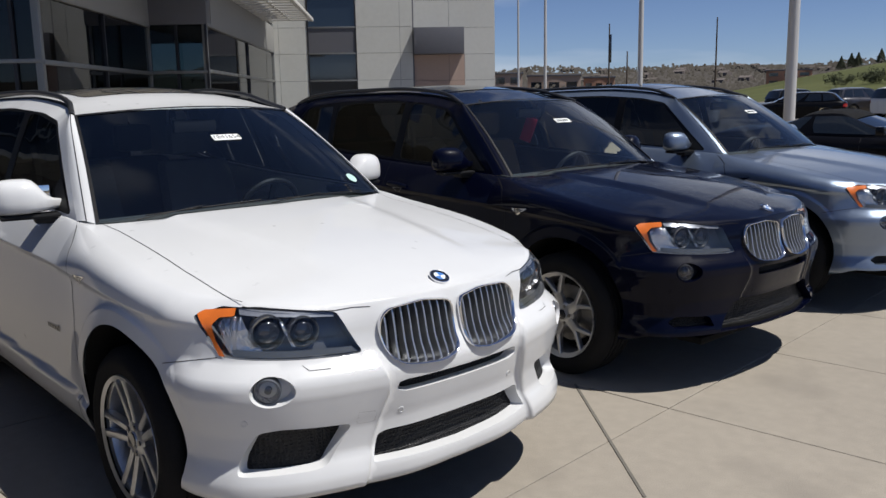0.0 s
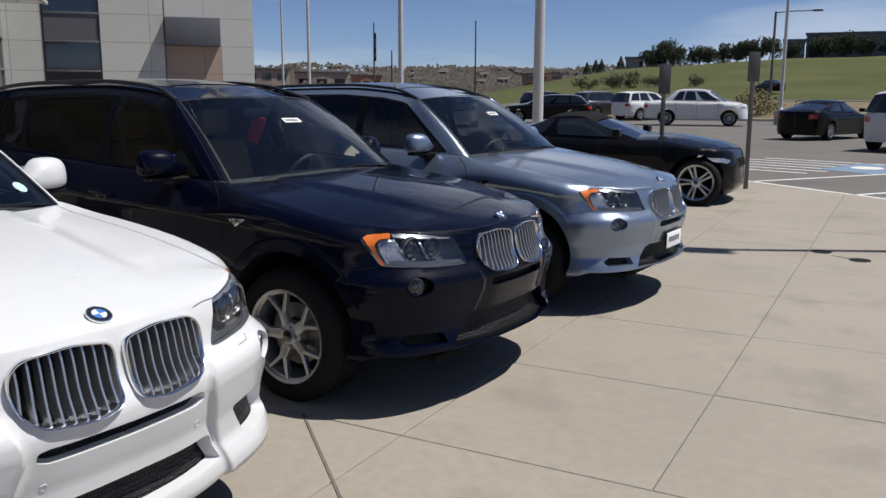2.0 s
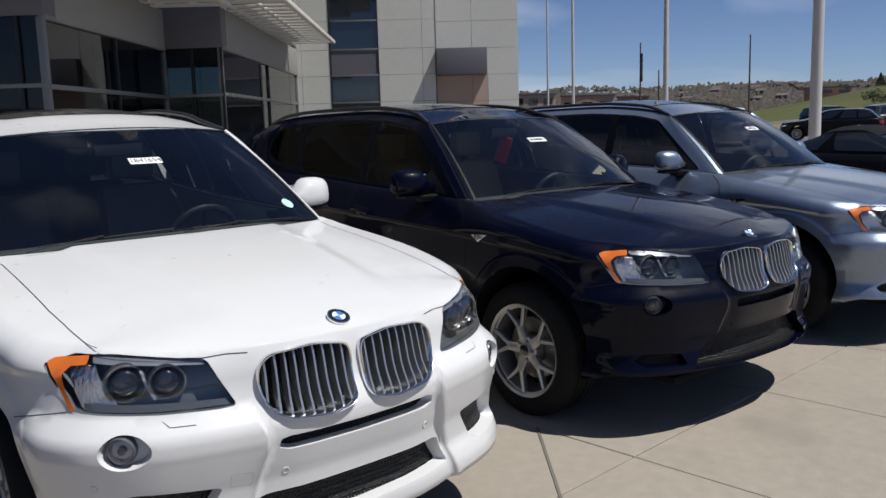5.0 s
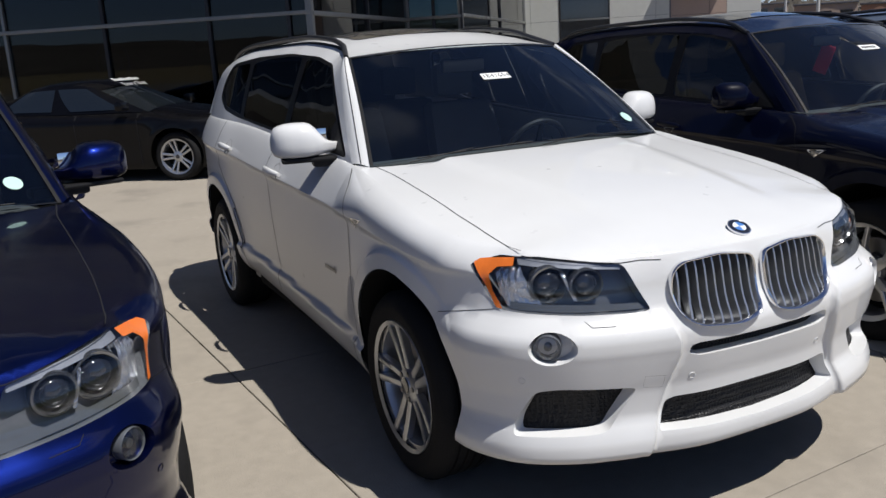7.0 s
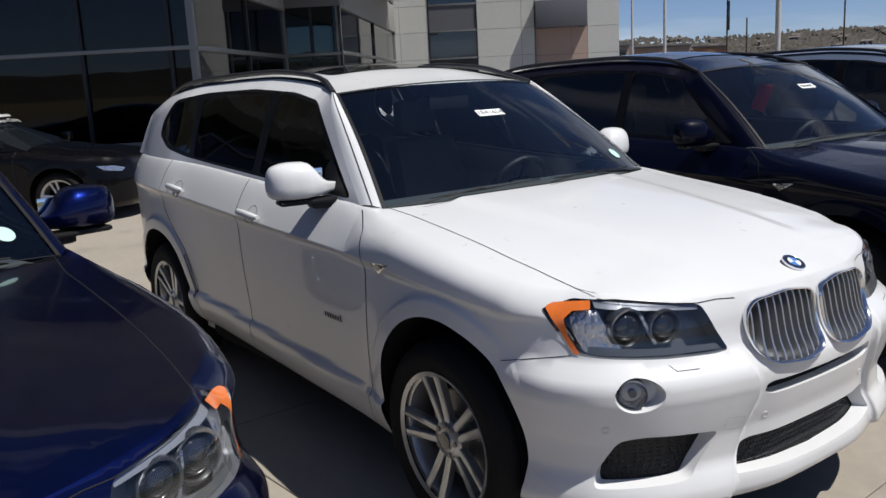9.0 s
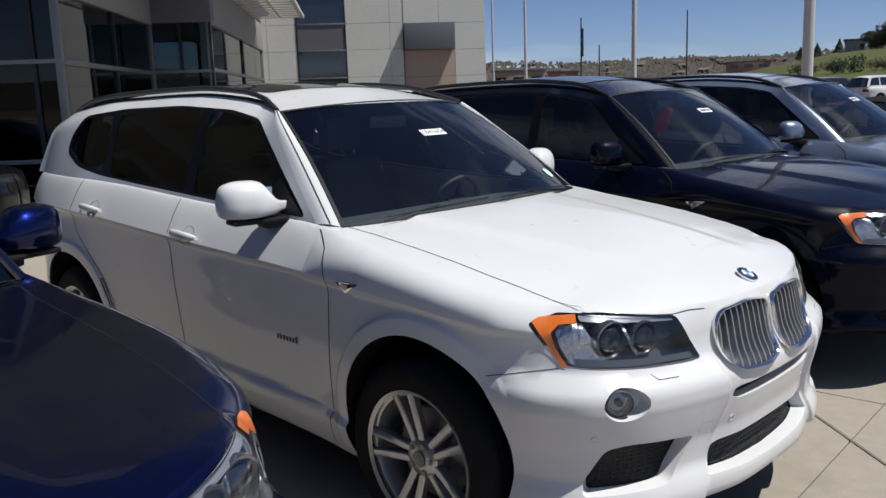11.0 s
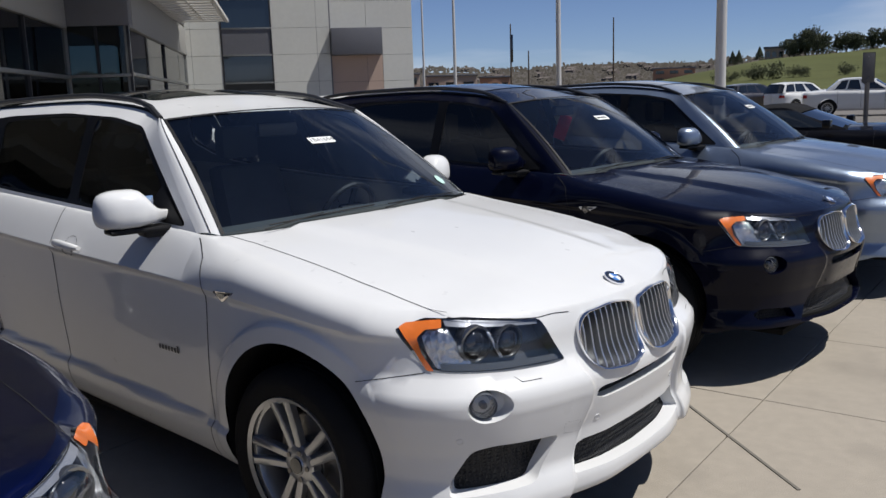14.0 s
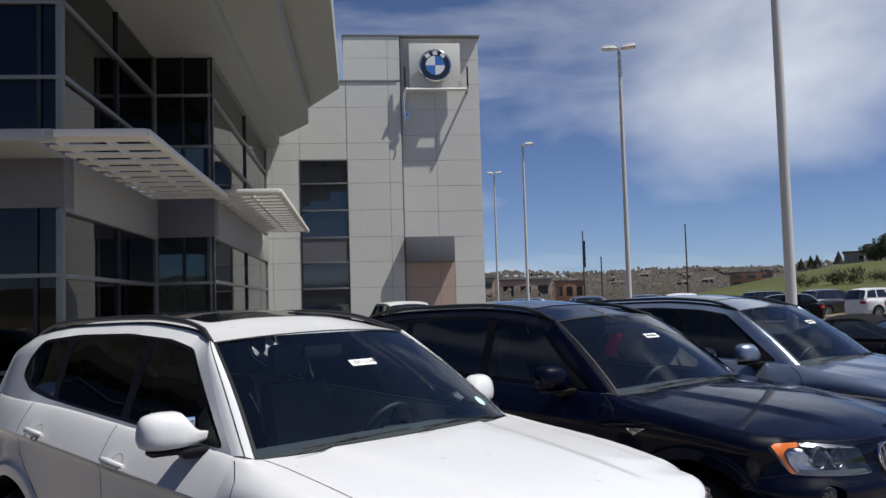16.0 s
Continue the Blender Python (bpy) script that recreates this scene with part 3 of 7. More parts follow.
def wheel_meshes(style, radius, rim_r, width=0.245):
    """Meshes of a wheel whose outer face looks along +y: tyre, rim, spokes, cap, disc, bolts."""
    h = width / 2
    groove = lambda a: ((radius, a + .006), (radius - .008, a + .004), (radius - .008, a - .004), (radius, a - .006))
    tyre = lathe([(rim_r - 0.005, h - 0.025), (rim_r + 0.012, h - 0.004), (rim_r + 0.05, h + 0.002), (radius - 0.05, h + 0.002), (radius - 0.022, h - 0.012), (radius - 0.004, h - 0.035),
                  (radius, h - 0.05), *groove(.056), *groove(.018), *groove(-.018), *groove(-.056), (radius, -h + 0.05), (radius - 0.004, -h + 0.035), (radius - 0.03, -h + 0.008), (rim_r + 0.03, -h), (rim_r - 0.005, -h + 0.02)], 56)
    rim = lathe([(rim_r - 0.012, h - 0.012), (rim_r + 0.004, h - 0.004), (rim_r + 0.006, h - 0.010), (rim_r, h - 0.022), (rim_r - 0.02, h - 0.030), (rim_r - 0.030, h - 0.06),
                 (rim_r - 0.035, 0.0), (rim_r - 0.03, -h + 0.03), (rim_r, -h + 0.01)], 56)
    back = lathe([(rim_r - 0.035, -0.02), (0.10, -0.03), (0.0, -0.03)], 40)
    spokes = []
    if style == "double":
        for k in range(5):
            for sgn in (-1, 1):
                sp = spoke_mesh(0.045, rim_r - 0.004, 0.030, 0.032, sgn * 0.024, h - 0.035, h - 0.012)
                sp = ([(x, y, z + sgn * 0.018) for x, y, z in sp[0]], sp[1])
                spokes.append(spun(sp, k * 2 * math.pi / 5 + math.pi / 2))
    elif style == "vee":
        for k in range(5):
            spokes.append(spun(spoke_mesh(0.04, rim_r * 0.50, 0.062, 0.050, 0, h - 0.03, h - 0.022), k * 2 * math.pi / 5 + math.pi / 2))
            for sgn in (-1, 1):
                spokes.append(spun(spoke_mesh(rim_r * 0.42, rim_r - 0.010, 0.030, 0.022, sgn * 0.075, h - 0.024, h - 0.018), k * 2 * math.pi / 5 + math.pi / 2))
    else:
        for k in range(10):
            spokes.append(spun(spoke_mesh(0.04, rim_r - 0.01, 0.034, 0.024, 0.0, h - 0.04, h - 0.02), k * math.pi / 5))
    hub = lathe([(0.075, h - 0.075), (0.075, h - 0.040), (0.062, h - 0.030), (0.036, h - 0.028), (0.034, h - 0.024), (0.0, h - 0.022)], 28)
    cap = lathe([(0.031, h - 0.024), (0.030, h - 0.019), (0.0, h - 0.017)], 24)
    bolt = lathe([(0.010, h - 0.045), (0.010, h - 0.026), (0.0, h - 0.025)], 8)
    disc = lathe([(0.165, -0.005), (0.17, 0.0), (0.17, 0.02), (0.165, 0.025), (0.09, 0.026), (0.085, 0.045), (0.0, 0.046)], 40)
    return dict(tyre=tyre, rim=joined(rim, hub), back=back, spoke=spokes, cap=cap, bolt=bolt, disc=disc)


def add_wheels(car, style, radius, rim_r, base, track, rim_mat=ALLOY, simple=False, lift=0.0):
    """Four wheels with their parts."""
    W = wheel_meshes(style, radius, rim_r)
    me = {k: raw_mesh(k, *W[k], sharp=35) for k in ("tyre", "rim", "back", "cap", "bolt", "disc")}
    sp = [raw_mesh("spoke", *s, sharp=35) for s in W["spoke"]]
    for x in (0, -base):
        for sgn in (1, -1):
            m = pose(x, sgn * track / 2, radius - 0.004 + lift, 0, (17 if sgn < 0 else 40) + 31 * (x < 0), 0 if sgn > 0 else 180)
            w = part("wheel", me["tyre"], RUBBER, car, "black rubber tyre on an alloy wheel", m)
            part("rim", me["rim"], rim_mat, w, "silver alloy rim")
            for s in sp:
                part("spoke", s, rim_mat, w)
            part("hub_cap", me["cap"], EMBLEM_DARK, w)
            part("wheel_well_disc", me["back"], VOID, w)
            if not simple:
                part("brake_disc", me["disc"], DISC_STEEL, w)
                for k in range(5):
                    a = 2 * math.pi * (k + 0.5) / 5 + math.pi / 2
                    part("wheel_bolt", me["bolt"], DISC_STEEL, w, "", pose(0.052 * math.cos(a), 0.002, 0.052 * math.sin(a)))
    return car

# ---------------------------------------------------------------- the tall estate cars in the row
# pieces inside a headlight, in its own measure, with their depth and corner radius
LAMP_PIECES = (
    ("lamp_amber", [(.012, .03), (.012, .95), (.05, .985), (.285, .985), (.27, .85), (.15, .81), (.080, .68), (.050, .38), (.058, .03)], +.003, .006),
    ("lamp_silver", [(.070, .04), (.064, .35), (.095, .67), (.16, .79), (.31, .82), (.33, .50), (.36, .05)], -.022, .008),
    ("lamp_facet", [(.575, .22), (.585, .76), (.605, .76), (.600, .22)], -.026, .006),
    ("lamp_brow", [(.29, .985), (.985, .985), (.975, .88), (.30, .86)], -.010, .004),
    ("lamp_sill", [(.10, .02), (.985, .02), (.965, .15), (.12, .16)], -.014, .004))


class Estate:
    """One set of meshes for the row's cars; sport picks the deeper bumper."""

    def __init__(self, sport):
        self.sport, self.meshes, self.made = sport, {}, {}
        sh = self.sh = estate_shape(0 if sport else .05)
        sh.wing = .024 if sport else .010
        E = sh.edge()
        self.yE = lambda x: np.interp(-np.asarray(x, float), -E[:, 0], E[:, 1])
        self.zE = lambda x: np.interp(-np.asarray(x, float), -E[:, 0], E[:, 2])
        self.E = E
        x0, z0 = float(E[0, 0]), float(E[0, 2])
        self.hood_mid = spline([x0, x0 - .02, x0 - .05, .70, .55, .3, 0, -.3, -.65], [z0, z0 + .008, z0 + .021, .971, 1.009, 1.055, 1.096, 1.130, 1.160])
        self.roof_edge = spline([-.95, -1.17, -1.5, -1.95, -2.6, -3.1, -3.45], [1.532, 1.572, 1.628, 1.656, 1.645, 1.60, 1.545])
        self.loops()

    # -- helpers on the skin
    def q_of(self, s, z):
        _, _, _, _, zc, zt, it, _ = self.sh.at(s)
        f = 1 - (1 - np.clip((z - zc) / (zt - zc), 0, 1)) ** (1 / 1.3)
        return np.where(z > zc, zc + np.hypot(zt - zc, it) * f, z)

    def yz(self, pts):
        """(y, z) on the nose, to the skin's own coordinates."""
        p = np.array(pts, float)
        s = self.sh.s_of_y(np.abs(p[:, 0])) * np.sign(p[:, 0] + 1e-9)
        return [tuple(v) for v in np.stack([s, self.q_of(s, p[:, 1])], 1)]

    def xz(self, pts):
        p = np.array(pts, float)
        s = self.sh.s_of_x(p[:, 0])
        return [tuple(v) for v in np.stack([s, self.q_of(s, p[:, 1])], 1)]

    def loops(self):
        sh = self.sh
        arch = lambda cx: self.xz([(cx + sh.r * math.cos(a), sh.c[1] + sh.r * math.sin(a)) for a in np.linspace(-0.6, math.pi + 0.6, 60)])
        self.arches = [arch(sh.c[0]), arch(sh.c[0] - sh.base)]
        self.lamp = rounded(self.yz([(.889, .914), (.876, .858), (.850, .784), (.62, .766), (.46, .760), (.412, .764), (.488, .908), (.60, .924), (.755, .942), (.860, .942)]), 0.016)
        self.kidney = rounded(self.yz([(.018, .892), (.15, .912), (.305, .902), (.352, .866), (.350, .80), (.324, .74), (.275, .708), (.12, .692), (.024, .712)]), 0.035, 4)
        self.fog = [tuple(p) for p in np.array(self.yz([(.722 + .050 * math.cos(a) * (1.4 if math.cos(a) < 0 else 1), .680 + .050 * math.sin(a)) for a in np.linspace(0, 2 * math.pi, 28, endpoint=False)]))]
        if self.sport:
            self.slit = rounded(self.yz([(-.02, .648), (.27, .652), (.300, .645), (.306, .618), (.27, .606), (-.02, .602)]), 0.010)
            self.low = rounded(self.yz([(-.02, .468), (.34, .468), (.372, .458), (.398, .365), (-.02, .352)]), 0.012)
            self.cheek = rounded(self.yz([(.470, .528), (.70, .545), (.762, .535), (.812, .43), (.815, .385), (.60, .388), (.56, .395)]), 0.025)
        else:
            self.slit = rounded(self.yz([(-.02, .665), (.25, .672), (.28, .665), (.27, .625), (-.02, .62)]), 0.012)
            self.low = rounded(self.yz([(-.02, .50), (.36, .50), (.415, .488), (.51, .375), (.53, .337), (-.02, .337)]), 0.012)
            self.cheek = rounded(self.yz([(.58, .425), (.76, .435), (.80, .405), (.77, .372), (.56, .368)]), 0.02)
        self.holes = [self.lamp, self.kidney, self.fog, self.slit, self.low, self.cheek]
        e = 0.1
        self.bumper_line = self.xz([(.33, .736), (.45, .760)]) + self.yz([(.852, .781)])
        s_in = float(sh.s_of_y(.50))
        sx = float(sh.s_of_x(.33))
        self.r_bumper = [(-e, .1), (sx, .1), self.bumper_line[0], self.bumper_line[1], self.bumper_line[2], (s_in, .78), (s_in - .02, 1.3), (-e, 1.3)]
        self.front_cut = [(-.475, .27), (-.47, .45), (-.455, .75), (-.445, .95), (-.50, 1.06), (-.60, 1.118)]
        self.mid_cut = [(-1.63, .34), (-1.635, .45), (-1.655, .75), (-1.67, 1.0), (-1.70, 1.17)]
        self.rear_cut = [(-2.30, .34), (-2.30, .45), (-2.325, .60), (-2.42, .74), (-2.56, .86), (-2.66, .95), (-2.70, 1.08), (-2.68, 1.225)]
        sc = lambda c: [tuple(p) for p in self.xz(c)]
        up = lambda c: [(c[-1][0], 1.6)]
        dn = lambda c: [(c[0][0], .1)]
        F, M, R = sc(self.front_cut), sc(self.mid_cut), sc(self.rear_cut)
        self.r_front = dn(F) + F + up(F) + up(M) + M[::-1] + dn(M)
        self.r_rear = dn(M) + M + up(M) + up(R) + R[::-1] + dn(R)
        self.r_fender = [(-e, .1)] + dn(F) + F + up(F) + [(-e, 1.6)]

    # -- surfaces above the belt
    def hood_z(self, x, y):
        x, y = np.asarray(x, float), np.abs(np.asarray(y, float))
        ye, ze, zc = np.maximum(self.yE(x), 0.02), self.zE(x), self.hood_mid(x)
        r = np.clip(y / ye, 0, 1)
        z = ze + (zc - ze) * (1 - r ** 2.3)
        w = 0.50 - 0.20 * np.clip((x + .6) / 1.4, 0, 1)
        e = np.clip((w + 0.03 - y) / 0.06, 0, 1)
        fade = np.clip((.70 - x) / .3, 0, 1)
        return z + (0.013 * e * e * (3 - 2 * e) - 0.008) * fade * (1 - r ** 6)

    def flank(self, x, z):
        x, z = np.asarray(x, float), np.asarray(z, float)
        h = z - self.zE(x)
        # the top of the window frames curls over into the roof
        curl = np.clip((z - self.roof_edge(x) + .085) / .085, 0, 1) * np.clip((-1.0 - x) / .3, 0, 1)
        y = self.yE(np.maximum(x, -3.42)) - .35 * h - .15 * h * h - .058 * curl ** 2
        return np.stack([x, y, z], -1)

    def roof(self, x, y):
        ye = self.flank(x, self.roof_edge(x))[..., 1]
        r = np.clip(np.abs(y) / ye, 0, 1)
        return self.roof_edge(x) + (.038 + .020 * np.clip((-1.25 - x) / .45, 0, 1)) * (1 - r ** 2.4)

    def screen(self, u, v):
        """The windscreen: u from flank to flank, v from foot to head."""
        u, v = np.asarray(u, float), np.asarray(v, float)
        b = np.stack([-.40 - .14 * u * u, .765 * u, 1.157 - .034 * u * u], -1)
        t = np.stack([-1.06 - .09 * u * u, .590 * u, 1.599 - .030 * u * u], -1)
        p = b + (t - b) * v[..., None]
        p += np.array([.55, 0, .83]) * (.028 * np.sin(np.pi * v) * (1 - .3 * u * u))[..., None]
        return p

    def grid(self, fn, nu, nv, u0=-1, u1=1, v0=0, v1=1):
        U, V = np.meshgrid(np.linspace(u0, u1, nu), np.linspace(v0, v1, nv), indexing="ij")
        P = fn(U.ravel(), V.ravel())
        F = [(i * nv + j, (i + 1) * nv + j, (i + 1) * nv + j + 1, i * nv + j + 1) for i in range(nu - 1) for j in range(nv - 1)]
        return P, F

    def make_skin(self):
        """Meshes of the painted panels, once for all cars of this kind."""
        sh, M = self.sh, self.meshes
        s = np.linspace(0, sh.S, 260)
        outline = [(a, b) for a, b in zip(s, np.interp(s, sh.s, sh.zb))] + [(a, b) for a, b in zip(s[::-1], sh.long(s[::-1]))]
        sa = np.linspace(float(sh.s_of_x(.28)), float(sh.s_of_x(-3.1)), 150)
        shoulder = [(a, float(sh.at(a)[4])) for a in sa] + [(sa[-1], 1.7), (sa[0], 1.7)]
        rows = [[(a, float(sh.at(a)[4]) + k) for a in sa] + [(sa[-1], 1.7), (sa[0], 1.7)] for k in (-.010, .006, .016, .029, .044, .062)]
        rocker = [(float(sh.s_of_x(-.50)), .1), (float(sh.s_of_x(-.50)), .428), (float(sh.s_of_x(-2.34)), .428), (float(sh.s_of_x(-2.34)), .1)]
        ring_at = lambda cx, r: self.xz([(cx + r * math.cos(a), sh.c[1] + r * math.sin(a)) for a in np.linspace(-.25, math.pi + .25, 60)])
        lips = [ring_at(cx, sh.r + k) for cx in (sh.c[0], sh.c[0] - sh.base) for k in (.044, .054, .062, .070, .080)]
        rim = [self.yz([(y + d, z) for z, y in zip(*WING_EDGE)]) for d in (-.010, 0, .010)]
        lips += [rim[0] + rim[1][::-1], rim[1] + rim[2][::-1]]
        loops = [dense(l, .02) for l in (*self.arches, *self.holes, self.r_bumper, self.r_front, self.r_rear, shoulder, *rows, rocker, *lips)]
        ends = np.linspace(0, 1, 40)[1:-1]
        outline = outline + [(0.0, float(sh.long(0.0)) + (float(sh.zb[0]) - float(sh.long(0.0))) * t) for t in ends]
        V2, T, c = sheet(outline, loops, .030, .020, fine=(2.35, .019))
        P = sh.point(V2)
        P[V2[:, 0] < 1e-6, 1] = 0
        gone = np.zeros(len(T), bool)
        for l in (*self.arches, *self.holes):
            gone |= inside(l, c)
        T, c = T[~gone], c[~gone]
        T = outward(P, T)
        N = surface_normals(sh, V2)
        N[P[:, 1] < 1e-5] *= (1, 0, 1)
        N /= np.maximum(np.linalg.norm(N, axis=1, keepdims=True), 1e-9)
        bump, front, rear, fend = (inside(l, c) for l in (self.r_bumper, self.r_front, self.r_rear, self.r_fender))
        M["door_front"] = cut(P, T[front], N)
        M["door_rear"] = cut(P, T[rear & ~front], N)
        M["fender"] = cut(P, T[fend & ~bump & ~front], N)
        rest = ~(bump | front | rear | fend)
        for key, sel in (("bumper", bump), ("quarter", rest)):
            v, t, n = cut(P, T[sel], N)
            M[key] = both_sides(v, t, n)
        for key, l, d, k in (("wall_slit", self.slit, .042, .93), ("wall_low", self.low, .052, .96), ("wall_cheek", self.cheek, .050, .92), ("wall_fog", self.fog, .05, .86), ("wall_lamp", self.lamp, .078, .97), ("wall_kidney", self.kidney, .052, .98)):
            M[key] = rim_wall(sh, l, d, k)
        for key, l, d in (("back_slit", self.slit, .046), ("back_low", self.low, .056), ("back_cheek", self.cheek, .054)):
            M[key] = patch_on(sh, l, -d, .03)
        # the hood and the tops of the fenders
        E = self.E[self.E[:, 0] > -.64]
        half = [(x, y) for x, y in E[:, :2]]
        foot = [(-.40 - .14 * u * u + .012, .765 * u) for u in np.linspace(1, 0, 14)]
        ring = half + [(-.64, .788)] + foot
        ring = ring + [(x, -y) for x, y in ring[-2:0:-1]]
        corner = sh.point(self.on_lamp([(.36, 1.0)]))[0]
        shut = [(-.54, .745), (-.38, .728), (0, .738), (.2, .742), (.38, .738), (.52, .728), (float(corner[0]) - .012, float(corner[1]) - .004), (.68, .60), (.735, .48), (.775, .36), (.800, .2), (.805, 0)]
        self.shut = shut
        loop = dense(shut + [(x, -y) for x, y in shut[-2::-1]] + [(-.7, -.72), (-.7, .72)], .03)
        mid = np.array([.1, 0.0])
        rims = []
        for d in (.008, .018, .032, .05):
            a = np.array(half) - mid
            a = mid + a * (1 - d / np.linalg.norm(a, axis=1, keepdims=True))
            rims.append(dense([tuple(p) for p in a] + [(p[0], -p[1]) for p in a[-1:0:-1]], .02))
        V2, T, c = sheet(dense(ring, .02), [loop, *rims], .04, .04)
        P = np.stack([V2[:, 0], V2[:, 1], self.hood_z(V2[:, 0], V2[:, 1])], 1)
        T = outward(P, T, (0, 0, -5))
        N = vertex_normals(P, T)
        ins = inside(loop, c)
        M["hood"], M["fender_top"] = cut(P, T[ins], N), cut(P, T[~ins], N)
        # flanks of the cabin with the window opening
        xs = np.linspace(-.64, -3.5, 60)
        top = np.linspace(-3.44, -1.17, 40)
        pillar = [(-1.17 + .53 * t, float(self.roof_edge(-1.17)) + (float(self.zE(-.64)) - float(self.roof_edge(-1.17))) * t ** .96) for t in np.linspace(0, 1, 16)][1:-1]
        self.pillar = [(-1.17, float(self.roof_edge(-1.17)))] + pillar + [(-.64, float(self.zE(-.64)))]
        ring = [(x, float(self.zE(x))) for x in xs] + [(x, float(self.roof_edge(x))) for x in top] + pillar
        dlo = rounded([(-.715, 1.148), (-1.5, 1.180), (-2.2, 1.222), (-2.55, 1.248), (-2.80, 1.290), (-2.985, 1.365), (-2.985, 1.46), (-2.88, 1.568), (-2.5, 1.602), (-1.95, 1.610), (-1.5, 1.584), (-1.24, 1.540)], .05, 4)
        self.dlo = dlo = dense(dlo, .03)
        panes = {"front": [(-.80, 1.162), (-1.63, 1.200), (-1.655, 1.582), (-1.52, 1.570), (-1.255, 1.526)],
                 "rear": [(-1.71, 1.205), (-2.46, 1.252), (-2.52, 1.568), (-2.3, 1.586), (-1.97, 1.594), (-1.735, 1.587)],
                 "quarter": [(-2.52, 1.266), (-2.56, 1.270), (-2.79, 1.310), (-2.955, 1.380), (-2.955, 1.455), (-2.865, 1.550), (-2.58, 1.570)]}
        self.panes = {k: dense(rounded(p, .03, 3), .03) for k, p in panes.items()}
        V2, T, c = sheet(dense(ring, .03), [dlo], .05, .04)
        P = self.flank(V2[:, 0], V2[:, 1])
        ok = ~inside(dlo, c)
        T = outward(P, T[ok])
        M["cabin"] = cut(P, T, vertex_normals(P, T))
        M["lining"] = cut(P - (0, .022, 0), T)[:2]
        V2, T, c = sheet(dlo, list(self.panes.values()), .06, .05)
        ok = np.ones(len(T), bool)
        for p in self.panes.values():
            ok &= ~inside(p, c)
        P = self.flank(V2[:, 0], V2[:, 1]) - (0, .004, 0)
        M["trim"] = cut(P, outward(P, T[ok]))[:2]
        for k, p in self.panes.items():
            V2, T, c = sheet(p, [], .08, .08)
            P = self.flank(V2[:, 0], V2[:, 1]) - (0, .007, 0)
            M["pane_" + k] = (P, outward(P, T))
        # roof
        x = np.linspace(-1.17, -3.44, 40)
        side = [(a, float(self.flank(a, self.roof_edge(a))[1])) for a in x]
        front = [(-1.06 - .09 * u * u, .590 * u) for u in np.linspace(-1, 1, 20)]
        ring = side + [(a, -b) for a, b in side[::-1]] + front
        V2, T, c = sheet(dense(ring, .05), [], .07, .07)
        P = np.stack([V2[:, 0], V2[:, 1], self.roof(V2[:, 0], V2[:, 1])], 1)
        T = outward(P, T, (-2, 0, -5))
        M["roof"] = (P, T, vertex_normals(P, T))
        pan = rounded([(-1.50, .40), (-1.48, 0), (-1.50, -.40), (-2.55, -.42), (-2.55, .42)], .06)
        V2, T, c = sheet(dense(pan, .05), [], .08, .08)
        P = np.stack([V2[:, 0], V2[:, 1], self.roof(V2[:, 0], V2[:, 1]) + .004], 1)
        M["sunroof"] = (P, outward(P, T, (-2, 0, -5)))
        # front pillars, from the window frames to the windscreen
        n = 18
        rows = []
        for i in range(n):
            t = i / (n - 1)
            a = self.flank(*[np.interp(t, np.linspace(0, 1, len(self.pillar)), [p[k] for p in self.pillar]) for k in (0, 1)])
            b = self.screen(1.0, 1 - t)
            for k in range(6):
                w = k / 5
                rows.append(a + (b - a) * w + np.array([.5, .5, .5]) * .016 * math.sin(math.pi * w))
        M["pillar"] = (np.array(rows), outward(np.array(rows), np.array([tri for i in range(n - 1) for k in range(5) for tri in ((i * 6 + k, i * 6 + k + 1, i * 6 + 7 + k), (i * 6 + k, i * 6 + 7 + k, i * 6 + 6 + k))])))
        M["screen"] = self.grid(self.screen, 25, 13)
        # black band printed round the windscreen's rim
        b1 = self.grid(lambda u, v: self.screen(u, v) + np.array([.0028, 0, .004]), 25, 2, -1, 1, 0, .003)
        b2 = self.grid(lambda u, v: self.screen(u, v) + np.array([.0028, 0, .004]), 25, 2, -1, 1, .984, 1)
        b3 = self.grid(lambda u, v: self.screen(u, v) + np.array([.0028, 0, .004]), 2, 13, -1, -.982, 0, 1)
        b4 = self.grid(lambda u, v: self.screen(u, v) + np.array([.0028, 0, .004]), 2, 13, .982, 1, 0, 1)
        M["band"] = joined(b1, b2, b3, b4)
        # tail: from roof to belt
        def tail(u, v):
            yr = self.flank(np.full_like(u, -3.44), np.full_like(u, float(self.roof_edge(-3.44))))[:, 1]
            top = np.stack([-3.44 - .05 * (1 - u * u), yr * u, self.roof(np.full_like(u, -3.44), yr * u)], -1)
            yb = float(self.flank(-3.5, float(self.zE(-3.5)))[1])
            xb = -3.5 - .19 * (1 - np.abs(u) ** 2.5)
            bot = np.stack([xb, yb * u, np.full_like(u, 1.235)], -1)
            return bot + (top - bot) * v[:, None]
        M["tail"] = self.grid(tail, 19, 6)
        def rear_glass(u, v):
            return tail(u * .82, .25 + .65 * v) + np.array([-.006, 0, 0])
        M["rear_glass"] = self.grid(rear_glass, 13, 4)
        # dark linings of the wheel arches and the floor
        wells = []
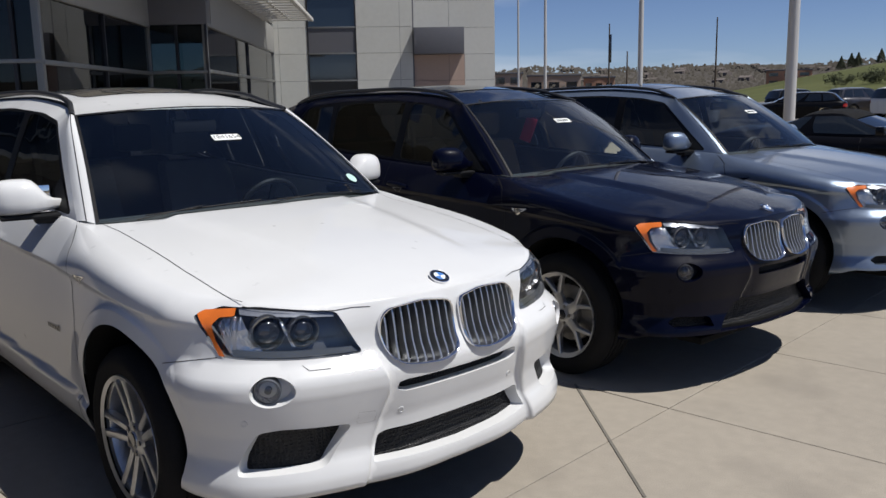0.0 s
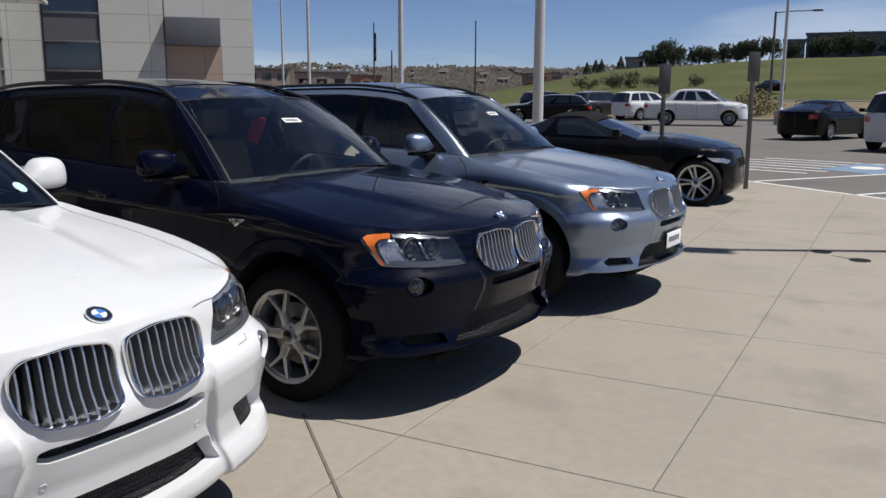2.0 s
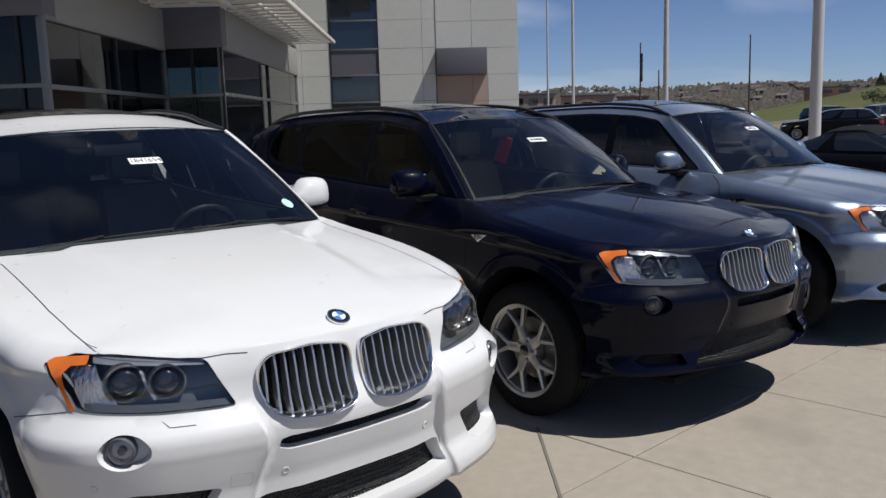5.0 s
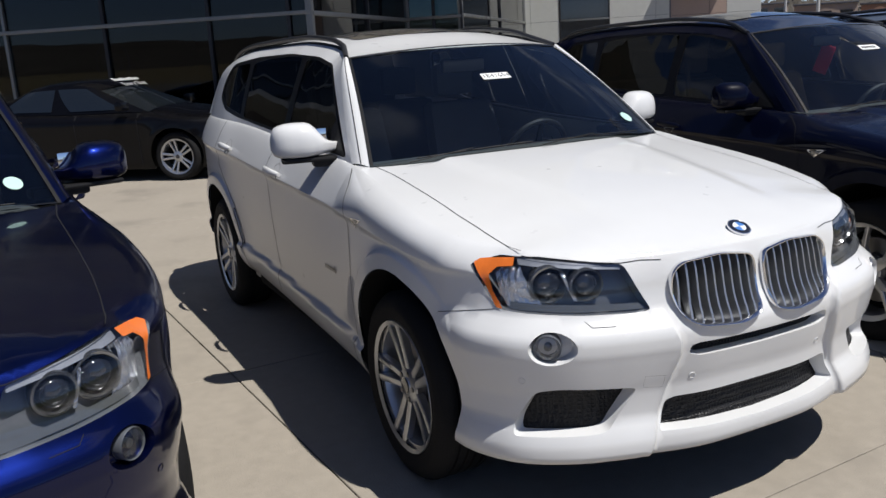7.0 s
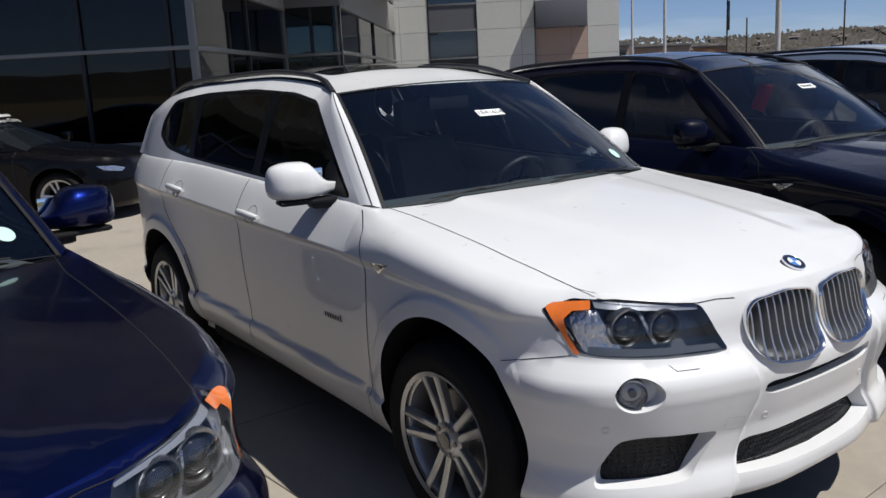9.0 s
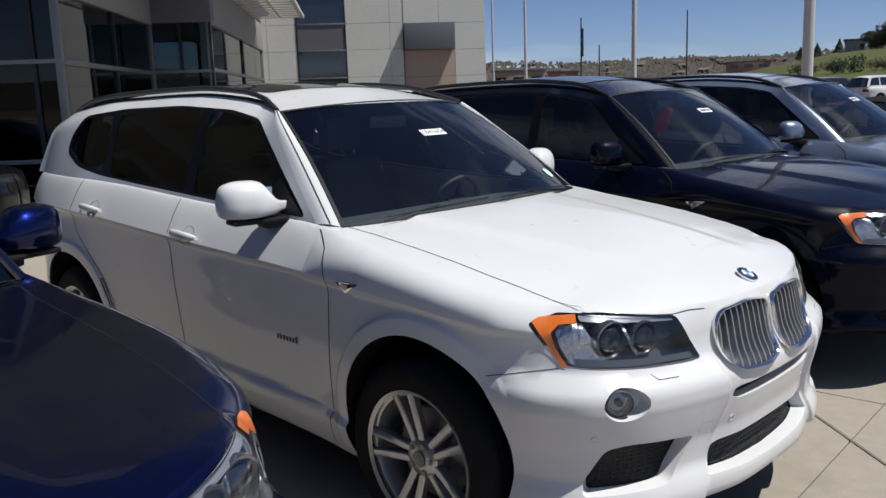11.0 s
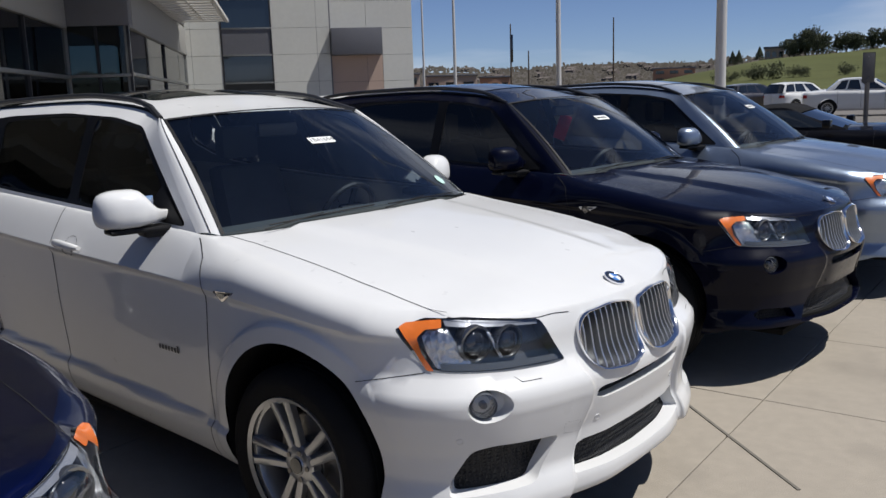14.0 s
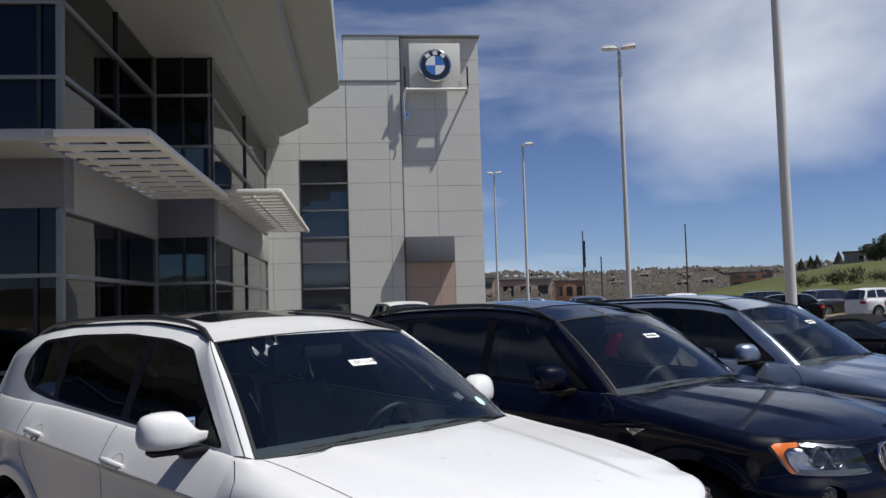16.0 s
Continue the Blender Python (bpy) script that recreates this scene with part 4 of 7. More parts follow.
        for cx in (sh.c[0], sh.c[0] - sh.base):
            prof = [(cx + (sh.r + .004) * math.cos(a), sh.c[1] + (sh.r + .004) * math.sin(a)) for a in np.linspace(-.35, math.pi + .35, 30)]
            n = len(prof)
            yo = [float(sh.point([(float(sh.s_of_x(px)), max(pz, .33))])[0, 1]) - .012 for px, pz in prof]
            v = [(x, y, z) for (x, z), y in zip(prof, yo)] + [(x, .50, z) for x, z in prof] + [(cx, .50, sh.c[1])]
            f = [(i, i + 1, n + i + 1, n + i) for i in range(n - 1)] + [(n + i, n + i + 1, 2 * n) for i in range(n - 1)]
            wells.append((v, f))
        M["well_front"], M["well_rear"] = wells

    def on_lamp(self, pts):
        """Places within the headlight: a from its outer to its inner end, b from its lower to its upper edge."""
        a, b = np.array(pts, float).T
        s0 = [float(v) for v in self.sh.s_of_y(np.array([.850, .412, .889, .488]))]
        low = s0[0] + (s0[1] - s0[0]) * a
        high = s0[2] + (s0[3] - s0[2]) * a
        z0 = np.interp(a, [0, .5, 1], [.784, .768, .762])
        z1 = np.interp(a, [0, .10, .30, .66, 1], [.926, .942, .942, .924, .908])
        s = low + (high - low) * b
        return [tuple(v) for v in np.stack([s, self.q_of(s, z0 + (z1 - z0) * b)], 1)]

    def make_lamp(self):
        sh, M = self.sh, self.meshes
        L = np.array(self.lamp)
        M["lamp_lens"] = patch_on(sh, self.lamp, .0015, .02)
        M["lamp_house"] = patch_on(sh, self.lamp, -.066, .03)
        for key, piece, lift, r in LAMP_PIECES:
            M[key] = patch_on(sh, rounded(self.on_lamp(piece), r), lift, .012)
        M["eye"] = lathe([(.050, -.03), (.046, 0.0), (.038, .012), (.024, .020), (0, .023)], 26, "x")
        M["eye_ring"] = lathe([(.060, -.04), (.066, .004), (.063, .014), (.056, .014), (.051, .006), (.046, -.02)], 26, "x")

    def make_grille(self):
        sh, M = self.sh, self.meshes
        K = np.array(dense(self.kidney, .012))
        c = K.mean(0)
        n = len(K)
        rows = [sh.point(c + (K - c) * k, l) for k, l in ((1.018, .001), (1.022, .013), (1.0, .020), (.972, .018), (.952, .006), (.948, -.02))]
        V = np.concatenate(rows)
        F = [(r * n + i, r * n + (i + 1) % n, (r + 1) * n + (i + 1) % n, (r + 1) * n + i) for r in range(len(rows) - 1) for i in range(n)]
        M["kidney_frame"] = (V, F)
        M["kidney_back"] = patch_on(sh, self.kidney, -.05, .03)
        # upright slats with a bright front edge
        P = np.array(self.kidney)
        M["slats"] = []
        lo, hi = P[:, 0].min(), P[:, 0].max()
        for k in range(9):
            s = lo + (hi - lo) * (k + .75) / 9.5
            q = np.linspace(.66, .96, 400)
            ok = inside(self.kidney, np.stack([np.full_like(q, s), q], 1))
            if ok.sum() < 40:
                continue
            q0, q1 = q[ok].min(), q[ok].max()
            qq = np.linspace(q0, q1, 8)
            b = .008 * np.sin(np.pi * (qq - q0) / (q1 - q0))
            pts = np.stack([np.full_like(qq, s), qq], 1)
            a = [sh.point(pts + (d, 0), 0) for d in (-.005, -.003, .003, .005)]
            lf = (-.03, .004, .004, -.03)
            a = [sh.point(pts + (d, 0), l) + np.stack([b * (l > 0), 0 * b, 0 * b], 1) for d, l in zip((-.005, -.0035, .0035, .005), lf)]
            V = np.concatenate(a)
            F = [(r * 8 + i, r * 8 + i + 1, (r + 1) * 8 + i + 1, (r + 1) * 8 + i) for r in range(3) for i in range(7)]
            M["slats"].append((V, F))

    def build(self):
        self.make_skin()
        self.make_lamp()
        self.make_grille()
        return self

    def mesh(self, key, flipped=False):
        """A blender mesh of a piece, made once and shared."""
        k = (key, flipped)
        store = self.made
        if k not in store:
            d = self.meshes[key]
            V, F = np.asarray(d[0], float), d[1]
            N = d[2] if len(d) > 2 else None
            if flipped:
                V, F, N = flip(V), turned(F), None if N is None else flip(N)
            store[k] = raw_mesh(key, V, F, N, sharp=45)
        return store[k]

    def strip(self, sq, width=.006):
        sq = np.array(dense([tuple(p) for p in sq], .03, False))
        return seam_strip(self.sh.point(sq), surface_normals(self.sh, sq), width)


def seat_mesh():
    """A car seat: cushion, back and head rest, for the right-hand place."""
    bm = bmesh.new()
    box_bm(-.28, .26, -.25, .25, -.10, .06, .05, bm)
    b = box_bm(-.07, .07, -.25, .25, 0, .60, .05)
    for v in b.verts:
        v.co.x += -.28 - .30 * v.co.z
        v.co.y *= 1 - .22 * max(0, v.co.z)
    me = bpy.data.meshes.new("tmp")
    b.to_mesh(me)
    b.free()
    bm.from_mesh(me)
    bpy.data.meshes.remove(me)
    box_bm(-.56, -.46, -.13, .13, .63, .82, .04, bm)
    return bm


SHARED = {}


def shared(key, make):
    if key not in SHARED:
        bm = make()
        me = bpy.data.meshes.new(key)
        bm.to_mesh(me)
        bm.free()
        me.shade_smooth()
        me.set_sharp_from_angle(angle=radians(40))
        SHARED[key] = me
    return SHARED[key]


def mirror_shell():
    """A door mirror's shell for the left flank: flat below, domed above, drawn out to a point towards the door."""
    ys = np.array([-1.0, -.97, -.88, -.76, -.62, -.48, -.34, -.18, 0, .2, .4, .58, .74, .86, .94, .985, 1.0])
    top = np.interp(ys, [-1, -.80, -.67, -.50, -.35, -.20, 0, .35, .65, .85, .95, 1], [.04, .08, .15, .40, .70, .93, 1.02, 1.04, 1.0, .88, .66, .24])
    low = np.interp(ys, [-1, -.6, 0, .5, .8, .93, 1], [.36, .46, .55, .58, .52, .40, .10])
    deep = np.interp(ys, [-1, -.8, -.5, 0, .5, .8, .95, 1], [.18, .36, .75, 1.0, .95, .74, .42, .14])
    n = 26
    V, F = [], []
    for y, t, b, d in zip(ys, top, low, deep):
        for k in range(n):
            a = 2 * math.pi * k / n
            c, s = math.cos(a), math.sin(a)
            x = math.copysign(abs(c) ** .72, c) * d * (1 if c > 0 else .38)
            z = abs(s) ** .80 * t if s > 0 else -abs(s) ** .5 * b
            V.append((x * .105, y * (.156 if y > 0 else .140), z * .084))
    for i in range(len(ys) - 1):
        F += [(i * n + k, i * n + (k + 1) % n, (i + 1) * n + (k + 1) % n, (i + 1) * n + k) for k in range(n)]
    F += [tuple(range(n)), tuple((len(ys) - 1) * n + k for k in reversed(range(n)))]
    bm = bmesh.new()
    vs = [bm.verts.new(v) for v in V]
    for f in F:
        bm.faces.new([vs[k] for k in f])
    bmesh.ops.recalc_face_normals(bm, faces=bm.faces)
    return bm


def handle_bar():
    """A bowed grip for the left flank, thick in the middle and drawn in to its two feet."""
    xs = np.linspace(-.115, .105, 15)
    t = np.linspace(-1, 1, 15)
    rows = []
    for x, u in zip(xs, t):
        out, hz, w = .044 - .030 * abs(u) ** 3.2, .019 - .006 * u * u - .004 * abs(u) ** 8, .011 + .002 * (1 - u * u)
        rows.append([(x, out - w + w * math.cos(a) * 1.0, hz * math.copysign(abs(math.sin(a)) ** .8, math.sin(a))) for a in np.linspace(0, 2 * math.pi, 14, endpoint=False)])
    V = [p for r in rows for p in r]
    F = [(i * 14 + k, i * 14 + (k + 1) % 14, (i + 1) * 14 + (k + 1) % 14, (i + 1) * 14 + k) for i in range(14) for k in range(14)]
    bm = bmesh.new()
    vs = [bm.verts.new(v) for v in V]
    for f in F + [tuple(range(14)), tuple(14 * 14 + k for k in reversed(range(14)))]:
        bm.faces.new([vs[k] for k in f])
    bmesh.ops.recalc_face_normals(bm, faces=bm.faces)
    return bm


def roundel(parent, r, m, depth=.008):
    """A round badge: dark ring, four quarters in blue and white, bright rim. Drawn as plain shapes."""
    b = part("badge", lathe([(r * 1.06, 0), (r * 1.06, depth * .8), (r, depth), (r * .96, depth * .9)], 36, "z"), CHROME, parent, "round badge with a bright rim", m)
    part("badge_ring", lathe([(r * .97, depth * .7), (r * .97, depth * .92), (r * .62, depth)], 36, "z"), EMBLEM_DARK, b, "dark ring")
    for k in range(4):
        n = 8
        v = [(0, 0, depth * 1.0)] + [(r * .62 * math.cos(a), r * .62 * math.sin(a), depth * 1.0) for a in np.linspace(k * math.pi / 2, (k + 1) * math.pi / 2, n)]
        part("badge_quarter", (v, [(0, i, i + 1) for i in range(1, n)]), EMBLEM_BLUE if k % 2 == 0 else EMBLEM_WHITE, b)
    return b


def text_mesh(body, size):
    cu = bpy.data.curves.new("writing", "FONT")
    cu.body, cu.size, cu.align_x, cu.align_y = body, size, "CENTER", "CENTER"
    ob = new("writing", cu)
    me = bpy.data.meshes.new_from_object(ob.evaluated_get(bpy.context.evaluated_depsgraph_get()))
    bpy.data.objects.remove(ob)
    bpy.data.curves.remove(cu)
    return me


def on_screen(model, u, v, lift=-.006):
    """A pose on the windscreen, z out of the glass and x across."""
    p = model.screen(np.array([u]), np.array([v]))[0]
    a = Vector(model.screen(np.array([u + .02]), np.array([v]))[0] - model.screen(np.array([u - .02]), np.array([v]))[0]).normalized()
    b = Vector(model.screen(np.array([u]), np.array([v + .02]))[0] - model.screen(np.array([u]), np.array([v - .02]))[0]).normalized()
    n = a.cross(b).normalized()
    b = n.cross(a)
    m = Matrix((a, b, n)).transposed().to_4x4()
    m.translation = Vector(p) + n * lift
    return m


def build_estate(model, name, label, m, paint, seat_mat, wheel, writing="", rails=SATIN, group="tall estate cars in the row", plate=False, tag=False, disc=True, rear_tint=PRIVACY, side_tint=PRIVACY):
    car = thing(name, label, "car", group, m)
    M, sh = model, model.sh
    part("body", M.mesh("quarter"), paint, car, "painted rear quarters and tail")
    bumper = part("front_bumper", M.mesh("bumper"), paint, car, "painted front bumper with grille openings")
    fl = lambda key, nm, mat, par, lab="": [part(nm, M.mesh(key, k), mat, par, lab) for k in (False, True)]
    for key in ("fog", "kidney"):
        fl("wall_" + key, "bumper_recess", paint, bumper)
    fl("wall_lamp", "lamp_wall", LAMP_DARK, bumper)
    for key in ("slit", "low", "cheek"):
        fl("wall_" + key, "intake_edge", paint, bumper)
        fl("back_" + key, "intake_mesh", INTAKE, bumper, "black honeycomb intake")
    fl("fender", "fender", paint, car)
    part("fender_top", M.mesh("fender_top"), paint, car)
    doors = fl("door_front", "front_door", paint, car, "painted front door") + fl("door_rear", "rear_door", paint, car, "painted rear door")
    part("hood", M.mesh("hood"), paint, car, "painted hood with two raised creases")
    fl("cabin", "window_frame", paint, car)
    fl("pillar", "front_pillar", paint, car)
    fl("lining", "inner_trim", CLOTH_DARK, car, "dark inner trim")
    fl("trim", "window_trim", TRIM_BLACK, car, "black window trim")
    for k, tint in (("front", side_tint), ("rear", rear_tint), ("quarter", rear_tint)):
        fl("pane_" + k, k + "_side_window", tint, car, "dark tinted side window")
    roof = part("roof", M.mesh("roof"), paint, car)
    part("sunroof", M.mesh("sunroof"), CAR_BLACK_GLASS, roof, "dark glass sunroof panel")
    ws = part("windscreen", M.mesh("screen"), WINDSCREEN, car, "blue-tinted windscreen")
    part("windscreen_rim", M.mesh("band"), PLASTIC, ws, "black printed rim")
    tail = part("tailgate", M.mesh("tail"), paint, car)
    part("rear_window", M.mesh("rear_glass"), rear_tint, tail, "dark tinted rear window")
    for key in ("well_front", "well_rear"):
        fl(key, "wheel_arch_lining", VOID, car, "black wheel arch lining")
    part("underbody", box_bm(-3.55, .70, -.50, .50, .24, .40, .03), VOID, car)
    pan = [(x - .035, y * .955) for x, y in ESTATE_PLAN if x > .40]
    pan = pan + [(.40, pan[-1][1]), (.40, 0)]
    pan = pan + [(x, -y) for x, y in pan[-2:0:-1]]
    n = len(pan)
    pan_z = .292 if model.sport else .335
    part("splash_tray", ([(x, y, pan_z) for x, y in pan] + [(x, y, pan_z + .02) for x, y in pan], [tuple(range(n)), tuple(range(n, 2 * n))[::-1]] + [(i, (i + 1) % n, n + (i + 1) % n, n + i) for i in range(n)]), VOID, car, "black splash tray under the nose")
    part("underbody", box_bm(.44, .74, -.60, .60, .26, .30, .01), VOID, car)
    # box added behind the bumper to stop light leaking through its openings
    part("nose_light_block", box_bm(.34, .64, -.60, .60, .29, .74, .02), VOID, car, "black inside of the nose")
    part("underbody", box_bm(-2.33, -.45, -.84, .84, .24, .37, .03), VOID, car)
    # seams
    gaps = [M.strip(l, w) for l, w in ((M.xz(M.front_cut), .005), (M.xz(M.mid_cut), .005), (M.xz(M.rear_cut), .005), (M.bumper_line, .0025), (M.on_lamp([(a, 1.02) for a in (.35, .45, .65, .85, .99)]) + M.yz([(.43, .915), (.37, .911)]), .0026))]
    pil = np.array(M.meshes["pillar"][0]).reshape(18, 6, 3)
    gaps.append(seam_strip(pil[:, 3], np.tile([.5, .6, .6], (18, 1)), .004, .002))
    sh2 = np.array(dense(M.shut[:7], .03, False))
    P = np.stack([sh2[:, 0], sh2[:, 1], M.hood_z(sh2[:, 0], sh2[:, 1])], 1)
    gaps.append(seam_strip(P, np.tile([.1, .2, .97], (len(P), 1)), .003))
    for V, F in gaps:
        for v, f in ((V, F), (flip(V), turned(F))):
            part("panel_gap", (v, f), GAP, car, "dark gap between panels")
    # lamps and grille
    for fp in (False, True):
        lamp = part("headlight", M.mesh("lamp_house", fp), LAMP_DARK, car, "headlight with two round projectors and an amber edge")
        part("amber_reflector", M.mesh("lamp_amber", fp), ORANGE, lamp, "amber side reflector")
        part("reflector", M.mesh("lamp_silver", fp), LAMP_SILVER, lamp, "bright faceted reflector")
        part("reflector", M.mesh("lamp_facet", fp), LAMP_SILVER, lamp, "narrow bright reflector")
        part("lamp_brow", M.mesh("lamp_brow", fp), LAMP_BROW, lamp)
        part("lamp_sill", M.mesh("lamp_sill", fp), LAMP_GREY, lamp)
        for a, b, r in ((.46, .52, .98), (.715, .54, .88)):
            p = sh.point(M.on_lamp([(a, b)]), -.040)[0]
            sg = -1 if fp else 1
            mm = pose(p[0], sg * p[1], p[2], 0, 3, sg * 14) @ Matrix.Scale(r, 4)
            part("projector", M.mesh("eye"), LAMP_EYE, lamp, "round projector", mm)
            part("projector_ring", M.mesh("eye_ring"), LAMP_RING, lamp, "bright ring", mm)
        lens = part("lamp_lens", M.mesh("lamp_lens", fp), LENS_CLEAR, lamp, "clear lamp cover")
        lens.visible_shadow = False
        grille = part("grille", M.mesh("kidney_frame", fp), CHROME, car, "bright-framed kidney grille")
        part("grille_backing", M.mesh("kidney_back", fp), VOID, grille)
        for k in range(len(M.meshes["slats"])):
            key = "slat%d" % k
            M.meshes[key] = M.meshes["slats"][k]
            part("slat", M.mesh(key, fp), ALLOY, grille)
        # fog lamp
        v, f = patch_on(sh, M.fog, -.046, .02)
        part("fog_recess", (v if not fp else flip(v), f), paint, bumper)
        p = sh.point(M.yz([(.728, .680)]), -.022)[0]
        sg = -1 if fp else 1
        mm = pose(p[0], sg * p[1], p[2], 0, 0, sg * 38)
        fogl = part("fog_light", lathe([(.043, -.06), (.043, .0), (.041, .004), (.039, .0), (.039, -.01)], 26, "x"), LAMP_DARK, car, "round fog light", mm)
        part("fog_reflector", lathe([(.039, -.004), (.034, -.020), (.022, -.032), (0, -.036)], 26, "x"), LAMP_SILVER, fogl, "bright bowl")
        part("fog_lens", lathe([(.037, .001), (.028, .006), (0, .009)], 26, "x"), LENS_CLEAR, fogl)
        part("fog_bulb", lathe([(.013, -.03), (.012, -.008), (0, -.004)], 14, "x"), LAMP_DARK, fogl)
        # parking sensors, washer flap, towing flap
        for y, z in ((.285, .535), (.79, .575)):
            p = sh.point(M.yz([(y, z)]), .0)[0]
            n = surface_normals(sh, M.yz([(y, z)]))[0]
            part("parking_sensor", lathe([(.012, -.004), (.012, .0012), (.0095, .002), (.0095, .0006), (.008, .0006), (0, .001)], 16, "x"), paint, bumper, "", look((p[0], sg * p[1], p[2]), (p[0] - n[0], sg * (p[1] - n[1]), p[2] - n[2])) @ pose(0, 0, 0, 0, -90, 0))
        flap = M.strip(M.yz([(.625, .752), (.605, .735), (.535, .733)]), .002)
        v, f = flap if not fp else (flip(flap[0]), turned(flap[1]))
        part("washer_flap", (v, f), GAP, bumper)
        if fp and model.sport:
            v, f = M.strip(M.yz([(.385, .560), (.395, .520), (.455, .525), (.45, .566), (.385, .560)]), .0005)
            part("towing_flap", (flip(v), turned(f)), GAP, bumper)
    hz = float(M.hood_z(.763, 0))
    roundel(car, .037, pose(.763, 0, hz + .004, 0, 27, 0) @ pose(0, 0, 0, 0, 0, 90), .008)
    # mirrors
    for sg in (1, -1):
        mm = pose(-.915, sg * .915, 1.206, 0, 0, sg * 12) @ Matrix.Diagonal((.94, 1.0, 1.16, 1))
        if sg < 0:
            mm = mm @ Matrix.Diagonal((1, -1, 1, 1))
        mir = part("door_mirror", shared("mirror_shell", mirror_shell), paint, car, "painted door mirror", mm)
        part("mirror_foot", box_bm(-.04, .07, -.24, -.02, -.085, -.048, .015), PLASTIC, mir, "black mirror foot")
        part("mirror_skirt", box_bm(-.026, .080, -.125, .115, -.064, -.046, .010), PLASTIC, mir, "black lower edge")
        part("mirror_glass", box_bm(-.040, -.034, -.10, .11, -.04, .055, .002), MIRROR_GLASS, mir)
        sail = rounded([(-.735, 1.152), (-.92, 1.160), (-.99, 1.25), (-.955, 1.305)], .02, 3)
        V2, T, c = sheet(sail, [], .05, .05)
        P = M.flank(V2[:, 0], V2[:, 1]) + (0, .003, 0)
        P[:, 1] *= sg
        part("mirror_corner", (P, T), PLASTIC, mir.parent, "black mirror corner piece")
    # door handles
    for k, (x, z) in enumerate(((-1.50, 1.025), (-2.46, 1.085))):
        y = float(sh.point(M.xz([(x, z)]))[0, 1])
        for sg in (1, -1):
            d = doors[(0 if k == 0 else 2) + (0 if sg > 0 else 1)]
            h = part("door_handle", shared("door_handle", handle_bar), paint, d, "door handle", pose(x, sg * (y + .012), z, sg * 14, 3, 0) @ Matrix.Diagonal((1, sg, 1, 1)))
            # dark ring painted on the flat door for the shaded rim of a hollow
            ring = [(x + .052 * math.cos(a), z - .006 + .044 * math.sin(a)) for a in np.linspace(0, 2 * math.pi, 24, endpoint=False)]
            v, f = M.strip(M.xz(ring + ring[:1]), .0022)
            part("handle_cup_shade_line", (v if sg > 0 else flip(v), f if sg > 0 else turned(f)), GAP, d, "dark edge of the grip hollow")
            # grey crescent painted below the grip for the hollow's shade
            low = [(x + .050 * math.cos(a), z - .008 + .040 * math.sin(a)) for a in np.linspace(math.pi * 1.08, math.pi * 1.92, 12)]
            v, f = patch_on(sh, M.xz(low), .0022, .02)
            part("handle_cup_shade", (v if sg > 0 else flip(v), f), LAMP_GREY, d, "shaded grip hollow")
    # roof rails, aerial fin, wipers
    for sg in (1, -1):
        xs = np.linspace(-1.16, -3.2, 26)
        w = np.sin(np.clip((xs + 1.16) / -.35, 0, 1) * math.pi / 2) * np.sin(np.clip((xs + 3.2) / .3, 0, 1) * math.pi / 2)
        fp = M.flank(xs, M.roof_edge(xs))
        pts = [(x, sg * (p[1] - .012), p[2] + .004 + .032 * k) for x, p, k in zip(xs, fp, w)]
        part("roof_rail", tube(pts, .0135, 8), rails, roof, "dark roof rail")
        low = [(x, sg * (p[1] - .012), p[2] + .004) for x, p in zip(xs, fp)]
        part("rail_gasket", tube(low, .010, 6), PLASTIC, roof)
    fin = box_bm(-3.22, -3.02, -.022, .022, 1.60, 1.69, .015)
    for v in fin.verts:
        if v.co.z > 1.64:
            v.co.x = -3.20 + (v.co.x + 3.12) * .35
            v.co.y *= .4
    part("aerial_fin", fin, paint, roof)
    for u0, u1, v0, v1 in ((.05, .80, .000, .014), (-.75, -.06, .000, .010)):
        pts = [M.screen(np.array([u0 + (u1 - u0) * t]), np.array([v0 + (v1 - v0) * t]))[0] + np.array([.005, 0, .007]) for t in np.linspace(0, 1, 12)]
        blade = part("wiper", tube(pts, .0032, 6), PLASTIC, car, "black wiper blade")
        mid = pts[5]
        part("wiper_arm", tube([(pts[0][0] + .03, pts[0][1] - .05, pts[0][2] - .01), mid + np.array([.006, 0, .010])], [.003, .0024], 6), PLASTIC, blade)
    xs = np.linspace(-1, 1, 25)
    cw = np.concatenate([[(-.40 - .14 * u * u + d, .765 * u, float(M.hood_z(-.40 - .14 * u * u + .02, .765 * u)) + h) for u in xs] for d, h in ((.003, .002), (.0, .003), (-.005, .003))])
    part("cowl", (cw, [(r * 25 + i, r * 25 + i + 1, (r + 1) * 25 + i + 1, (r + 1) * 25 + i) for r in range(2) for i in range(24)]), PLASTIC, car, "black cowl strip")
    # fender badge with side lamp
    for sg in (1, -1):
        tri = M.xz([(-.235, .965), (-.37, .957), (-.335, .915)])
        v, f = patch_on(sh, rounded(tri, .008), .004, .02)
        bd = part("side_badge", (v if sg > 0 else flip(v), f), CHROME, car, "small bright triangular badge")
        tri = M.xz([(-.265, .957), (-.355, .951), (-.333, .927)])
        v, f = patch_on(sh, rounded(tri, .006), .006, .02)
        part("side_lamp", (v if sg > 0 else flip(v), f), LAMP_RING, bd, "grey repeater lamp")
        for k in range(7):
            x = -.68 - .022 * k
            bar = M.xz([(x, .655), (x - .014, .655), (x - .014, .675 if k else .685), (x, .675 if k else .685)])
            v, f = patch_on(sh, bar, .003, .02)
            part("door_script_bar", (v if sg > 0 else flip(v), f), SATIN, doors[0 if sg > 0 else 1])
    add_wheels(car, wheel, .362, .25, 2.81, 1.61)
